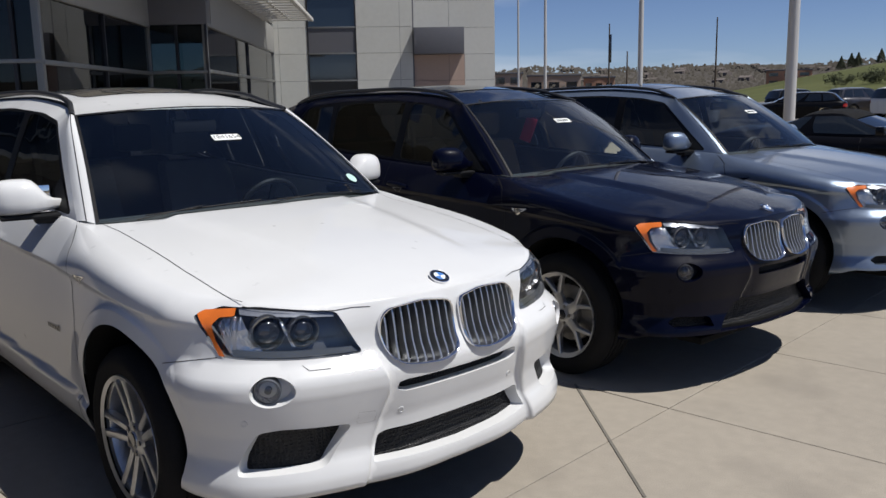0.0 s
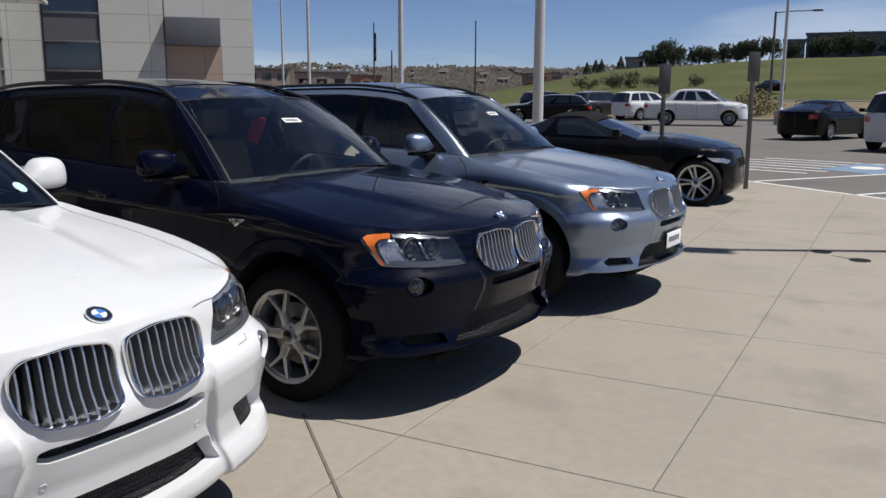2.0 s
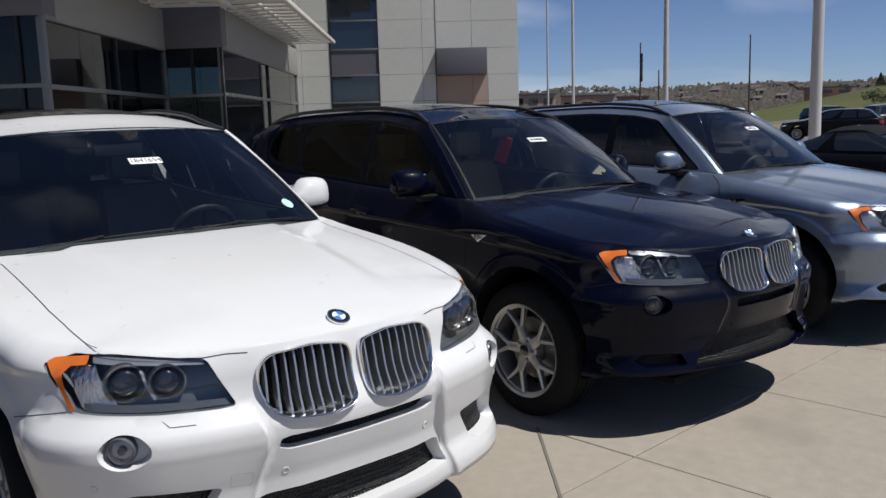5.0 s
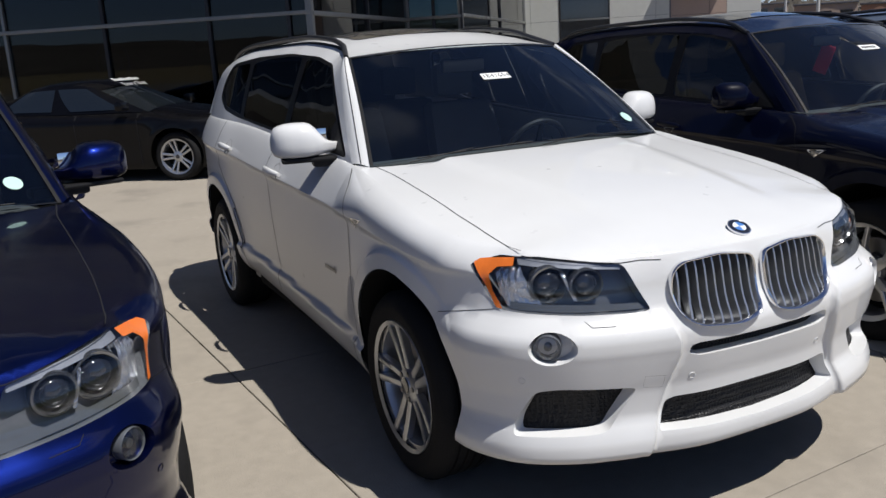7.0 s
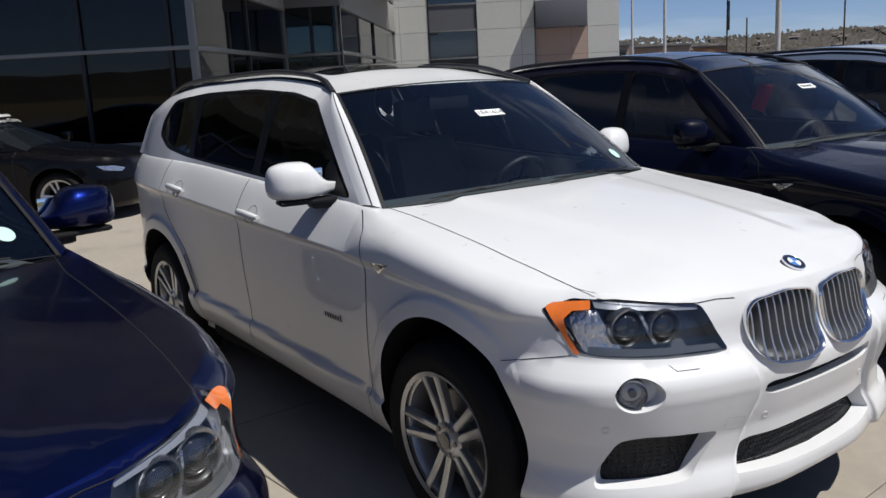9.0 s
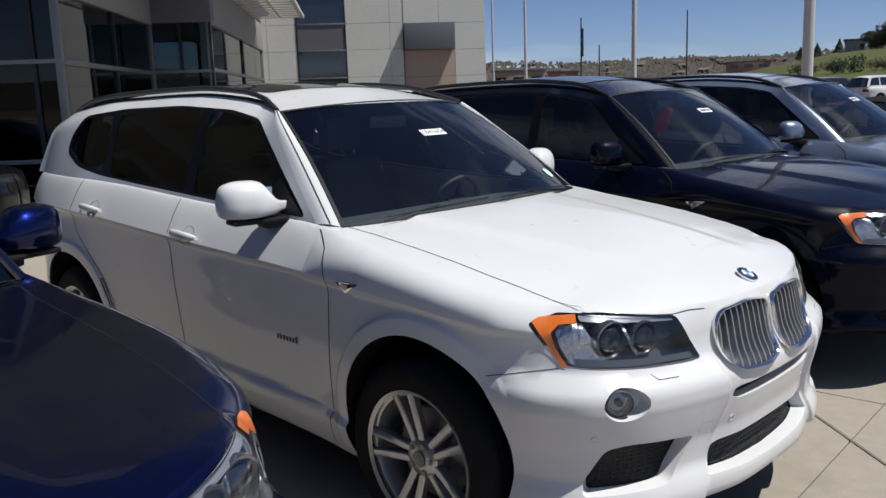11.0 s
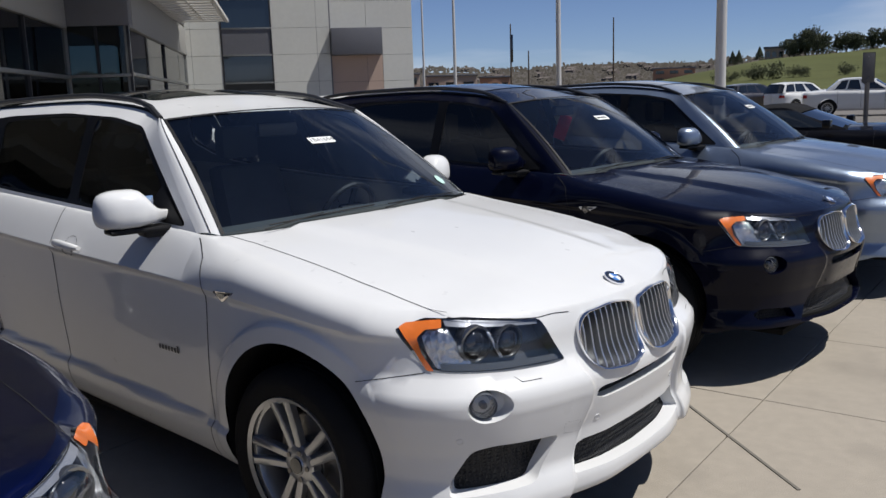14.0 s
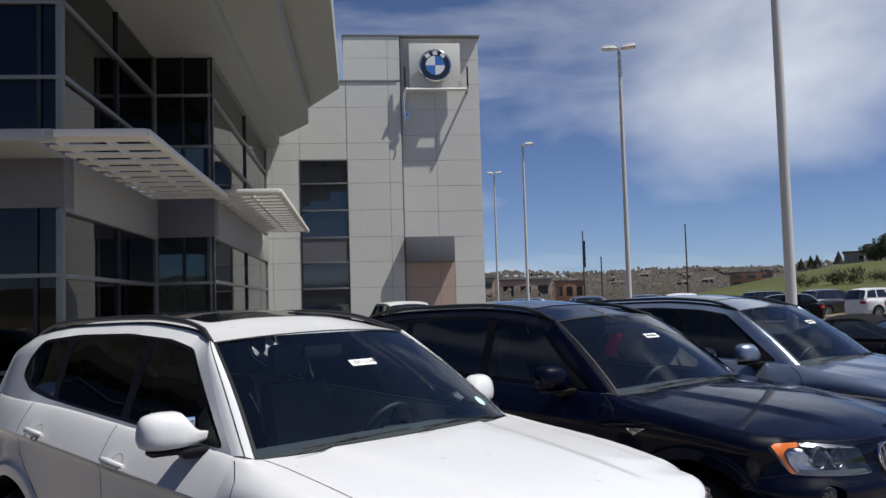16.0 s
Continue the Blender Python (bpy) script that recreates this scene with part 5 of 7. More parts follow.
    # inside
    part("cabin_floor", box_bm(-3.3, -.35, -.80, .80, .42, .50, .02), CLOTH_DARK, car)
    dash = box_bm(-.98, -.45, -.72, .72, .70, 1.12, .06)
    for v in dash.verts:
        if v.co.z > .95 and v.co.x < -.7:
            v.co.z -= .03
    part("dashboard", dash, DASH, car, "dark padded dashboard")
    seat = shared("seat", seat_mesh)
    for y in (.37, -.37):
        part("seat", seat, seat_mat, car, "front seat with head rest", pose(-1.42, y, .68))
    for y in (.42, 0, -.42):
        part("rear_seat", seat, seat_mat, car, "rear seat", pose(-2.35, y, .66))
    part("belt_strap", tube([(-1.68, -.62, 1.42), (-1.66, -.60, 1.05), (-1.62, -.58, .75)], .02, 6), seat_mat if seat_mat is CLOTH_BEIGE else CLOTH_DARK, car)
    wheel_m = pose(-1.02, .37, 1.03, 0, -66, 0)
    ring = []
    for i in range(29):
        a = 2 * math.pi * i / 28
        ring.append((.18 * math.cos(a), .18 * math.sin(a), 0))
    st = part("steering_wheel", tube(ring, .016, 8, False), PLASTIC, car, "dark steering wheel", wheel_m)
    part("steering_hub", box_bm(-.07, .07, -.075, .075, -.03, .015, .02), PLASTIC, st)
    for a in (0, 180, 270):
        part("steering_spoke", box_bm(.05, .175, -.016, .016, -.010, .004, .004), PLASTIC, st, "", pose(0, 0, 0, 0, 0, a))
    part("inner_mirror", box_bm(-.02, .02, -.12, .12, -.035, .035, .015), PLASTIC, car, "inner mirror", pose(-1.10, 0, 1.50))
    part("cargo_blind", box_bm(-3.36, -3.32, -.60, .60, .85, 1.56, .01), CLOTH_DARK, car, "dark cargo blind")
    part("headlining", box_bm(-3.2, -1.28, -.52, .52, 1.585, 1.60, .005), STICKER if seat_mat is CLOTH_BEIGE else CLOTH_DARK, car)
    # stickers
    sm = on_screen(model, .01, .605, .003)
    st = part("stock_sticker", box_bm(-.075, .075, -.024, .024, -.0005, .0005), STICKER, ws, "white paper sticker with black number", sm)
    if writing:
        me = text_mesh(writing, .042)
        part("writing", me, INK, st, "", pose(0, 0, .0016, 0, 0, 0))
    else:
        for k in range(6):
            part("ink_bar", box_bm(-.06 + .02 * k, -.046 + .02 * k, -.012, .012, .0004, .0012), INK, st)
    if disc:
        part("round_sticker", lathe([(.033, .0), (.033, .001), (0, .001)], 24, "z"), STICKER_GREEN, ws, "round pale green sticker", on_screen(model, .84, .15, .003))
    if tag:
        part("hang_tag", box_bm(-.045, .045, -.004, .004, -.09, .09, .003), RED_TAG, car, "red paper hang tag", pose(-1.12, .02, 1.38, 0, 20, 20))
    if plate:
        pl = part("plate_holder", box_bm(.885, .90, -.16, .16, .44, .56, .005), STICKER, bumper, "white dealer plate with a dark frame", None)
        part("plate_frame", box_bm(.882, .895, -.17, .17, .43, .57, .006), PLASTIC, pl)
        for k in range(6):
            part("ink_bar", box_bm(.8995, .9025, -.12 + .04 * k, -.095 + .04 * k, .485, .525), PANEL_GREY, pl)
    return car


SPORT, PLAIN = Estate(True).build(), Estate(False).build()
build_estate(SPORT, "white_car", "white tall estate car with chrome kidney grille on concrete", pose(0, .03, 0, 0, 0, -1.6), PAINT_WHITE, CLOTH_DARK, "double", "1B41654", side_tint=SIDE_GLASS)
build_estate(PLAIN, "navy_car", "dark navy tall estate car with beige seats", pose(.08, 2.62, 0, 0, 0, -3.2), PAINT_NAVY, CLOTH_BEIGE, "vee", tag=True, disc=False, side_tint=SIDE_GLASS, rear_tint=PRIVACY)
build_estate(PLAIN, "silver_car", "pale silver-blue tall estate car with dealer plate", pose(.26, 5.10, 0, 0, 0, -3.5), PAINT_SILVER, CLOTH_BEIGE, "vee", plate=True, disc=False, side_tint=SIDE_GLASS, rear_tint=PRIVACY)
build_estate(PLAIN, "blue_car", "deep blue metallic tall estate car", pose(-.065, -2.664, 0, 0, 0, 1.3), PAINT_BLUE, CLOTH_DARK, "vee")

# ---------------------------------------------------------------- ground, pavement, markings
def disc_ground():
    """One sheet to the horizon, with rings that widen outwards and a gentle unevenness far off."""
    radii = [0, 20, 45, 70, 100, 150, 230, 350, 550, 900, 1500, 2600]
    n = 96
    V, F = [(0, 0, -.03)], []
    for k, r in enumerate(radii[1:]):
        for i in range(n):
            a = 2 * math.pi * i / n
            z = -.03 if r <= 100 else -.03 + 1.2 * noise.noise((r * math.cos(a) / 260, r * math.sin(a) / 260, 3.1)) * min(1, (r - 100) / 300)
            V.append((r * math.cos(a), r * math.sin(a), z))
    for i in range(n):
        F.append((0, 1 + i, 1 + (i + 1) % n))
    for k in range(len(radii) - 2):
        for i in range(n):
            a, b = 1 + k * n + i, 1 + k * n + (i + 1) % n
            F.append((a, a + n, b + n, b))
    return V, F


tagged(part("ground", disc_ground(), DRY_EARTH), "dry prairie ground reaching to the horizon", "ground", "", "structure")
V, F = [(-60, -60, -.012), (60, -60, -.012), (60, 64, -.012), (-60, 64, -.012)], [(0, 1, 2, 3)]
tagged(part("road", (V, F), ASPHALT), "worn grey asphalt of the car park", "asphalt", "", "structure")

SLAB_TURN = Matrix.Rotation(radians(1.95), 4, "Z")


def slabs():
    """Concrete slabs between open joints: each with slightly rounded edges, cut to the paved outline."""
    pave = tagged(new("pavement"), "pale concrete pavement with dark joints", "pavement", "", "structure")
    base = box_bm(-13.15, 13.9, -29.9, 4.9, -.20, -.010)
    part("joint_bed", base, JOINT, pave)
    V = [(-13.15, 4.9, -.010), (13.9, 4.9, -.010), (-.95, 15.62, -.010), (-13.15, 24.5, -.010)]
    part("joint_bed", (V, [(0, 1, 2, 3)]), JOINT, pave)
    xs = [.855 + 1.215 * k for k in range(-12, 11)]
    ys_far = [1.60 + 1.30 * k for k in range(0, 18)]
    ys_near = [1.60 - 2.72 * k for k in range(0, 13)]
    cells = []
    for i in range(len(xs) - 1):
        for j in range(len(ys_far) - 1):
            cells.append((xs[i], xs[i + 1], ys_far[j], ys_far[j + 1]))
        for j in range(len(ys_near) - 1):
            if i % 2 == 0:
                cells.append((xs[i], xs[min(i + 2, len(xs) - 1)], ys_near[j + 1], ys_near[j]))
    rng = random.Random(4)
    rest_v, rest_f = [], []
    for x0, x1, y0, y1 in cells:
        g, b = .003, .004
        c = [SLAB_TURN @ Vector((x, y, 0)) for x, y in ((x0 + g, y0 + g), (x1 - g, y0 + g), (x1 - g, y1 - g), (x0 + g, y1 - g))]
        poly = [(p.x, p.y) for p in c]
        # cut by the slanting outer edge of the pavement
        edge_n = Vector((10.8, 14.95)).normalized()
        edge_d = edge_n.dot(Vector((-.95, 15.70)))
        out = []
        for k in range(4):
            a, q = Vector(poly[k]), Vector(poly[(k + 1) % 4])
            da, dq = edge_n.dot(a) - edge_d, edge_n.dot(q) - edge_d
            if da <= 0:
                out.append(a)
            if da * dq < 0:
                out.append(a + (q - a) * (da / (da - dq)))
        if len(out) < 3 or not (-13.2 < sum(p.x for p in out) / len(out) < 14):
            continue
        n = len(out)
        mid = sum(out, Vector((0, 0))) / n
        dz = rng.uniform(-.0012, .0012)
        V = [(p.x, p.y, -.02) for p in out] + [(p.x, p.y, -.003 + dz) for p in out]
        V += [(*(p + (mid - p).normalized() * b), dz) for p in out]
        F = [(k, (k + 1) % n, n + (k + 1) % n, n + k) for k in range(n)] + [(n + k, n + (k + 1) % n, 2 * n + (k + 1) % n, 2 * n + k) for k in range(n)] + [tuple(2 * n + k for k in range(n))]
        if -5 < mid.x < 6 and -8 < mid.y < 15:
            part("slab", raw_mesh("slab", V, F, smooth=False), CONCRETE, pave)
        else:
            o = len(rest_v)
            rest_v += V
            rest_f += [tuple(i + o for i in f) for f in F]
    tagged(part("far_slabs", raw_mesh("far_slabs", rest_v, rest_f, smooth=False), CONCRETE, pave), "", "", "", "stuff")
    return pave


def flat(name, poly, z, mat, parent=None, label=""):
    n = len(poly)
    V = [(x, y, z - .004) for x, y in poly] + [(x, y, z) for x, y in poly]
    return part(name, raw_mesh(name, V, [tuple(range(n, 2 * n))] + [(i, (i + 1) % n, n + (i + 1) % n, n + i) for i in range(n)], smooth=False), mat, parent, label)


def stripe(name, a, b, w, mat=None, z=-.007):
    a, b = Vector(a), Vector(b)
    d = (b - a).normalized()
    n = Vector((-d.y, d.x)) * w / 2
    return tagged(flat(name, [tuple(a - n), tuple(b - n), tuple(b + n), tuple(a + n)], z, mat or LINE_WHITE), "worn white painted line on asphalt", "road marking", "", "structure")


# the kerb-flush white edge, the bays and the blue parking sign on the asphalt
EDGE = Vector((3.386, -2.46)).normalized()
NORM = Vector((2.4, 3.5)).normalized()
p0 = Vector((-.60, 15.62))
stripe("edge_line", p0, p0 + EDGE * 14, .12)
for k, d in enumerate((.55, 2.9, 5.4, 8.1)):
    s = p0 + EDGE * d
    stripe("bay_line", s, s + NORM * 5.4, .11)
for k in range(6):
    s = Vector((-2.6, 18.6)) + Vector((.50, 1.05)) * k * .62
    stripe("hatch_line", s, s + Vector((3.1, -.9)), .14)
part("blue_marking", flat("tmp", [(.55, 18.9), (1.75, 18.15), (2.5, 20.0), (1.3, 21.3)], -.006, LINE_BLUE).data, LINE_BLUE)
bpy.data.objects.remove(bpy.data.objects["tmp"])
tagged(bpy.data.objects["blue_marking"], "blue painted parking symbol on asphalt", "road marking", "", "structure")
ring = [(1.5 + .34 * math.cos(a), 19.75 + .42 * math.sin(a)) for a in np.linspace(0, 2 * math.pi, 24, endpoint=False)]
tagged(flat("wheelchair_marking", ring, -.001, LINE_WHITE), "white round part of a parking symbol", "road marking", "", "structure")


def joint_line(a, b, w=.012):
    a, b = Vector(a), Vector(b)
    d = (b - a).normalized()
    n = Vector((-d.y, d.x)) * w / 2
    return tagged(flat("expansion_joint", [tuple(a - n), tuple(b - n), tuple(b + n), tuple(a + n)], .0035, JOINT), "dark filled joint cut across the concrete", "joint", "", "structure")


joint_line((.21, 1.61), (1.26, .67), .014)
for x, y in ((1.93, 7.97), (2.32, 7.66)):
    drain = thing("drain_cover", "small dark round drain cover in the concrete", "drain cover", "drain covers", pose(x, y, 0))
    part("rim", lathe([(.10, 0), (.10, .006), (.082, .006), (.080, .003)], 24, "z"), PLASTIC, drain)
    part("lid", lathe([(.080, .0035), (.02, .0045), (0, .0045)], 24, "z"), GAP, drain)
joint_line((2.05, 7.80), (2.26, 7.68), .010)

# ---------------------------------------------------------------- the showroom and its tower
# axes of the building: a runs along its long side, b across it
B_ORIGIN, B_AWAY, B_RIGHT = Vector((2.383, -2.713, 0)), Vector((-.7542, .6567, 0)), Vector((.6567, .7542, 0))
B_FRAME = Matrix((B_RIGHT, B_AWAY, Vector((0, 0, 1)))).transposed().to_4x4()
B_FRAME.translation = B_ORIGIN
A1, BC = 15.0, -4.97
A2, BD = 21.8, -3.58
A3 = 34.5


def bbox(name, b0, b1, a0, a1, z0, z1, mat, parent=None, label="", bevel=0.0):
    return part(name, box_bm(b0, b1, a0, a1, z0, z1, bevel), mat, parent, label)


showroom = thing("showroom", "grey showroom with dark glass walls and white canopies", "building", "", B_FRAME, "structure")


def glazed_front(b0, b1, a, z0, z1, uprights, rails, mat=MULLION, glass=BUILDING_GLASS, dark=()):
    """A glass wall facing the eye, with panes between mullions and transoms."""
    us, zs = sorted({b0, *uprights, b1}), sorted({z0, *rails, z1})
    for u0, u1 in zip(us, us[1:]):
        for w0, w1 in zip(zs, zs[1:]):
            part("pane", box_bm(u0 + .02, u1 - .02, a + .02, a + .032, w0 + .02, w1 - .02), glass, showroom).visible_shadow = False
    for u in us:
        part("mullion", box_bm(u - .032, u + .032, a - .04, a + .09, z0, z1, .004), MULLION_DARK if u in dark else mat, showroom)
    for w in zs:
        part("transom", box_bm(b0, b1, a - .055, a + .06, w - .035, w + .035, .004), mat, showroom)


def glazed_side(b, a0, a1, z0, z1, uprights, rails, mat=MULLION, glass=BUILDING_GLASS):
    """A glass wall that runs away from the eye."""
    us, zs = sorted({a0, *uprights, a1}), sorted({z0, *rails, z1})
    for u0, u1 in zip(us, us[1:]):
        for w0, w1 in zip(zs, zs[1:]):
            part("pane", box_bm(b - .032, b - .02, u0 + .02, u1 - .02, w0 + .02, w1 - .02), glass, showroom).visible_shadow = False
    for u in us:
        part("mullion", box_bm(b - .09, b + .035, u - .026, u + .026, z0, z1, .004), mat if u in (a0, a1) else MULLION_DARK, showroom)
    for w in zs:
        part("transom", box_bm(b - .06, b + .055, a0, a1, w - .04, w + .04, .004), mat, showroom)


glazed_front(-26, BC, A1, .05, 3.6, [-24.0, -21.9, -19.8, -17.7, -15.6, -13.4, -11.25, -9.10, -6.95, -5.39], [.75, 2.36], dark=(-6.95, -9.10, -5.39))
glazed_front(-26, BC, A1, 4.6, 8.7, [-22, -19.8, -17.7, -15.6, -13.4, -11.25, -9.10, -6.95, -5.33], [5.74, 7.05], dark=(-5.33,))
glazed_side(BC, A1, A2, .05, 3.48, [A1 + 3.4], [2.34])
glazed_side(BC, A1, A2, 4.6, 8.3, [A1 + 3.4], [5.76, 7.05])
glazed_front(BC, BD, A2, .05, 3.55, [-4.3], [2.36], dark=(-4.3, BD))
glazed_front(BC, BD, A2, 4.6, 8.15, [-4.3], [5.78, 7.08], dark=(-4.3, BD))
glazed_side(BD, A2, A3, .05, 3.5, [A2 + 6.4], [2.38])
glazed_side(BD, A2, A3, 4.6, 8.0, [A2 + 6.4], [5.8, 7.0])
# pale corner columns
bbox("column", BC - .62, BC - .10, A1 + .55, A1 + 1.1, 0, 8.7, PANEL_PALE, showroom, "pale metal corner column", .01)
bbox("column", BC - .95, BC - .30, A1 + 5.0, A1 + 5.7, 0, 9.0, PANEL_PALE, showroom, "pale metal column", .01)
# grey band between the storeys, stepped like the glass
for b0, b1, a in ((-26, BC + .05, A1 - .06), (BC - .2, BD + .05, A2 - .06)):
    bbox("storey_band", b0, b1, a, a + .5, 3.50, 4.50, PANEL_GREY, showroom, "dark grey metal band", .008)
# side bands carry their shade in a darker panel colour
bbox("storey_band", BC - .45, BC + .06, A1 + .44, A2 - .06, 3.46, 4.42, PANEL_SHADE, showroom, "grey metal band", .008)
bbox("storey_band", BD - .45, BD + .06, A2 + .44, A3 - .02, 3.48, 4.46, PANEL_SHADE, showroom, "grey metal band", .008)
# floors and back walls inside
bbox("floor_slab", -26, BC - .1, A1 + .1, A1 + 16, -.05, .03, ROOM_FLOOR, showroom)
bbox("floor_slab", -26, BC - .5, A1 + .5, A1 + 16, 3.65, 4.40, ROOM_WALL, showroom)
bbox("floor_slab", BC - .1, BD - .1, A2 + .1, A3 - .1, -.05, .03, ROOM_FLOOR, showroom)
bbox("floor_slab", BC - .6, BD - .5, A2 + .5, A3 - .1, 3.65, 4.40, ROOM_WALL, showroom)
bbox("inner_wall", -26, BC - 1.5, A1 + 9, A1 + 9.3, 0, 9.3, ROOM_WALL, showroom)
bbox("inner_wall", BC - 4.2, BC - 3.9, A1 + 3, A3, 0, 9.3, ROOM_WALL, showroom)
bbox("inner_wall", -26.3, -26, A1, A1 + 16, 0, 9.3, ROOM_WALL, showroom)
bbox("drape", BC - .42, BC - .12, A1 + .12, A1 + .30, .1, 3.5, CURTAIN, showroom, "pale blue drape behind the glass", .03)
bbox("drape", BC - .42, BC - .12, A1 + .12, A1 + .30, 4.6, 8.6, CURTAIN, showroom, "pale blue drape behind the glass", .03)

# blue ring behind the glass, modelled to stand for a sign's reflection in it
ring_reflection = thing("ring_reflection", "blue round wall sign behind dark showroom glass", "sign", "", B_FRAME @ pose(-9.11, A1 + .12, 1.70))
part("reflected_ring", lathe([(.37, 0), (.37, .02), (.33, .02), (.33, 0)], 48, "y"), EMBLEM_BLUE, ring_reflection, "blue ring")
part("reflected_disc", lathe([(.21, .0), (.21, .02), (.18, .02), (.18, .0)], 36, "y"), EMBLEM_BLUE, ring_reflection, "inner blue ring")
for a in (0, 60, 120):
    part("reflected_bar", box_bm(-.18, .18, .005, .02, -.012, .012), EMBLEM_BLUE, ring_reflection, "", pose(0, 0, 0, 0, a, 0))

# roof overhang with its soffit
def slab_from(poly, z0, z1):
    n = len(poly)
    V = [(x, y, z0) for x, y in poly] + [(x, y, z1) for x, y in poly]
    return V, [tuple(range(n))[::-1], tuple(range(n, 2 * n))] + [(i, (i + 1) % n, n + (i + 1) % n, n + i) for i in range(n)]


part("roof_overhang", raw_mesh("roof_overhang", *slab_from([(-27, 11.2), (-.52, 11.2), (-.52, 30.0), (-1.78, 33.05), (-4.0, A3 - .02), (-27, A3 - .02)], 9.32, 10.2), smooth=False), SOFFIT, showroom, "deep grey roof overhang")
part("soffit", raw_mesh("soffit", *slab_from([(-27, 12.8), (-1.72, 12.8), (-1.72, 32.0), (-2.9, A3 - .05), (-27, A3 - .05)], 8.50, 9.30), smooth=False), SOFFIT, showroom, "stepped grey soffit")
part("soffit_lip", raw_mesh("soffit_lip", *slab_from([(-27, 14.0), (-2.95, 14.0), (-2.95, 33.6), (-3.2, A3 - .1), (-27, A3 - .1)], 8.05, 8.49), smooth=False), SOFFIT, showroom)


def canopy(name, b0, b1, a0, a1, z):
    """A white sunshade: a rounded rim, beams and rows of slats, corner wrapping the glass."""
    c = thing(name, "white metal sunshade canopy with open slats", "canopy", "sunshade canopies", B_FRAME)
    part("rim", box_bm(b0, b1, a0 - .05, a0 + .08, z - .06, z + .06, .03), CANOPY_WHITE, c, "rounded white rim")
    part("rim", box_bm(b1 - .08, b1 + .05, a0, a1, z - .06, z + .06, .03), CANOPY_WHITE, c, "rounded white rim")
    slat = box_bm(-.17, .17, 0, 1, -.02, .02)
    me = bpy.data.meshes.new("slat")
    slat.to_mesh(me)
    slat.free()
    n = int((a1 - a0 - .3) / .72)
    depth_b = 1.75
    for k in range(n + 1):
        a = a0 + .35 + k * .72
        part("slat", me, CANOPY_WHITE, c, "", Matrix.Translation((b1 - .06, a, z - .02)) @ Matrix.Rotation(radians(90), 4, "Z") @ Matrix.Diagonal((1, depth_b - .1, 1, 1)))
    for k in range(2):
        b = b1 - .75 * (k + 1)
        part("beam", box_bm(b - .025, b + .025, a0, a1, z - .03, z + .06, .006), CANOPY_WHITE, c)
    if b0 < b1 - 2:
        for k in range(int((b1 - b0 - depth_b) / .30)):
            b = b1 - depth_b - .1 - k * .30
            part("slat", me, CANOPY_WHITE, c, "", Matrix.Translation((b, a0 + .04, z - .02)) @ Matrix.Diagonal((1, A1 - a0 - .1, 1, 1)))
    return c


canopy("canopy", -4.44, -3.10, 13.05, 20.8, 4.38)
canopy("canopy", -3.30, -1.83, 20.85, 32.3, 4.50)
bbox("canopy_band", -26, -4.44, 13.05, 13.2, 4.28, 4.46, SOFFIT, showroom, "grey metal edge", .03)
bbox("canopy_deck", -26, -4.9, 13.2, A1, 4.34, 4.40, SOFFIT, showroom)

# ---- tower
tower = thing("tower", "pale panelled tower with window strip and grey entrance hood", "building", "", B_FRAME, "structure")
W0, W1 = -2.23, -.33


def panelled(name, b0, b1, z0, z1, a, mat, cols, rows, thick=.05):
    """Metal cladding in separate panels with open joints."""
    us, zs = sorted({b0, *[c for c in cols if b0 < c < b1], b1}), sorted({z0, *[r for r in rows if z0 < r < z1], z1})
    for u0, u1 in zip(us, us[1:]):
        for w0, w1 in zip(zs, zs[1:]):
            part("panel", box_bm(u0 + .006, u1 - .006, a, a + thick, w0 + .006, w1 - .006), mat, tower)


ROWS = [2.36, 3.4, 4.40, 5.49, 6.58, 7.53, 8.21, 9.68]
COLS = [-3.35, -.35, 1.38, 3.33]
bbox("core", -6, 1.93, A3 + .06, A3 + 12, 0, 10.7, PANEL_GREY, tower)
bbox("core", -.40, 1.93, A3 + .06, A3 + 12, 10.7, 12.6, PANEL_GREY, tower)
bbox("parapet", -.45, 5.22, A3 - .03, A3 + 12, 12.6, 12.68, MULLION, tower, "metal parapet edge", .01)
bbox("parapet", -6, 1.76, A3 - .03, A3 + .05, 10.72, 10.80, MULLION, tower, "metal parapet edge", .01)
panelled("panel", -6, W0, 0, 10.72, A3, PANEL_PALE, COLS, ROWS)
panelled("panel", W0, W1, 7.55, 10.72, A3, PANEL_PALE, COLS, ROWS)
panelled("panel", W1, 1.88, 0, 10.72, A3, PANEL_PALE, COLS, ROWS)
panelled("panel", -.42, 1.88, 10.80, 12.6, A3, PANEL_PALE, [1.38], [11.7])
panelled("panel", 1.88, 5.16, 3.32, 12.6, A3 + .25, PANEL_PALE, [3.33], [4.35, 5.4, 6.45, 7.5, 8.55, 9.6, 10.65, 11.7])
panelled("panel", 1.88, 3.95, 0, 3.32, A3 + .25, PINK_WALL, [3.33], [2.3])
panelled("panel", 3.95, 5.16, 0, 3.32, A3 + .25, PANEL_PALE, [], [1.2, 2.3])
for k in range(11):
    bbox("side_panel", 5.12, 5.17, A3 + .32 + k * 1.1, A3 + .32 + k * 1.1 + 1.08, 0, 12.6, PANEL_PALE, tower)
for z0, z1 in ((6.61, 7.50), (5.52, 6.55), (4.43, 5.46), (2.39, 3.37), (.2, 2.33)):
    win = part("window", box_bm(W0 + .04, W1 - .04, A3 + .04, A3 + .055, z0, z1), TOWER_GLASS, tower, "dark window pane")
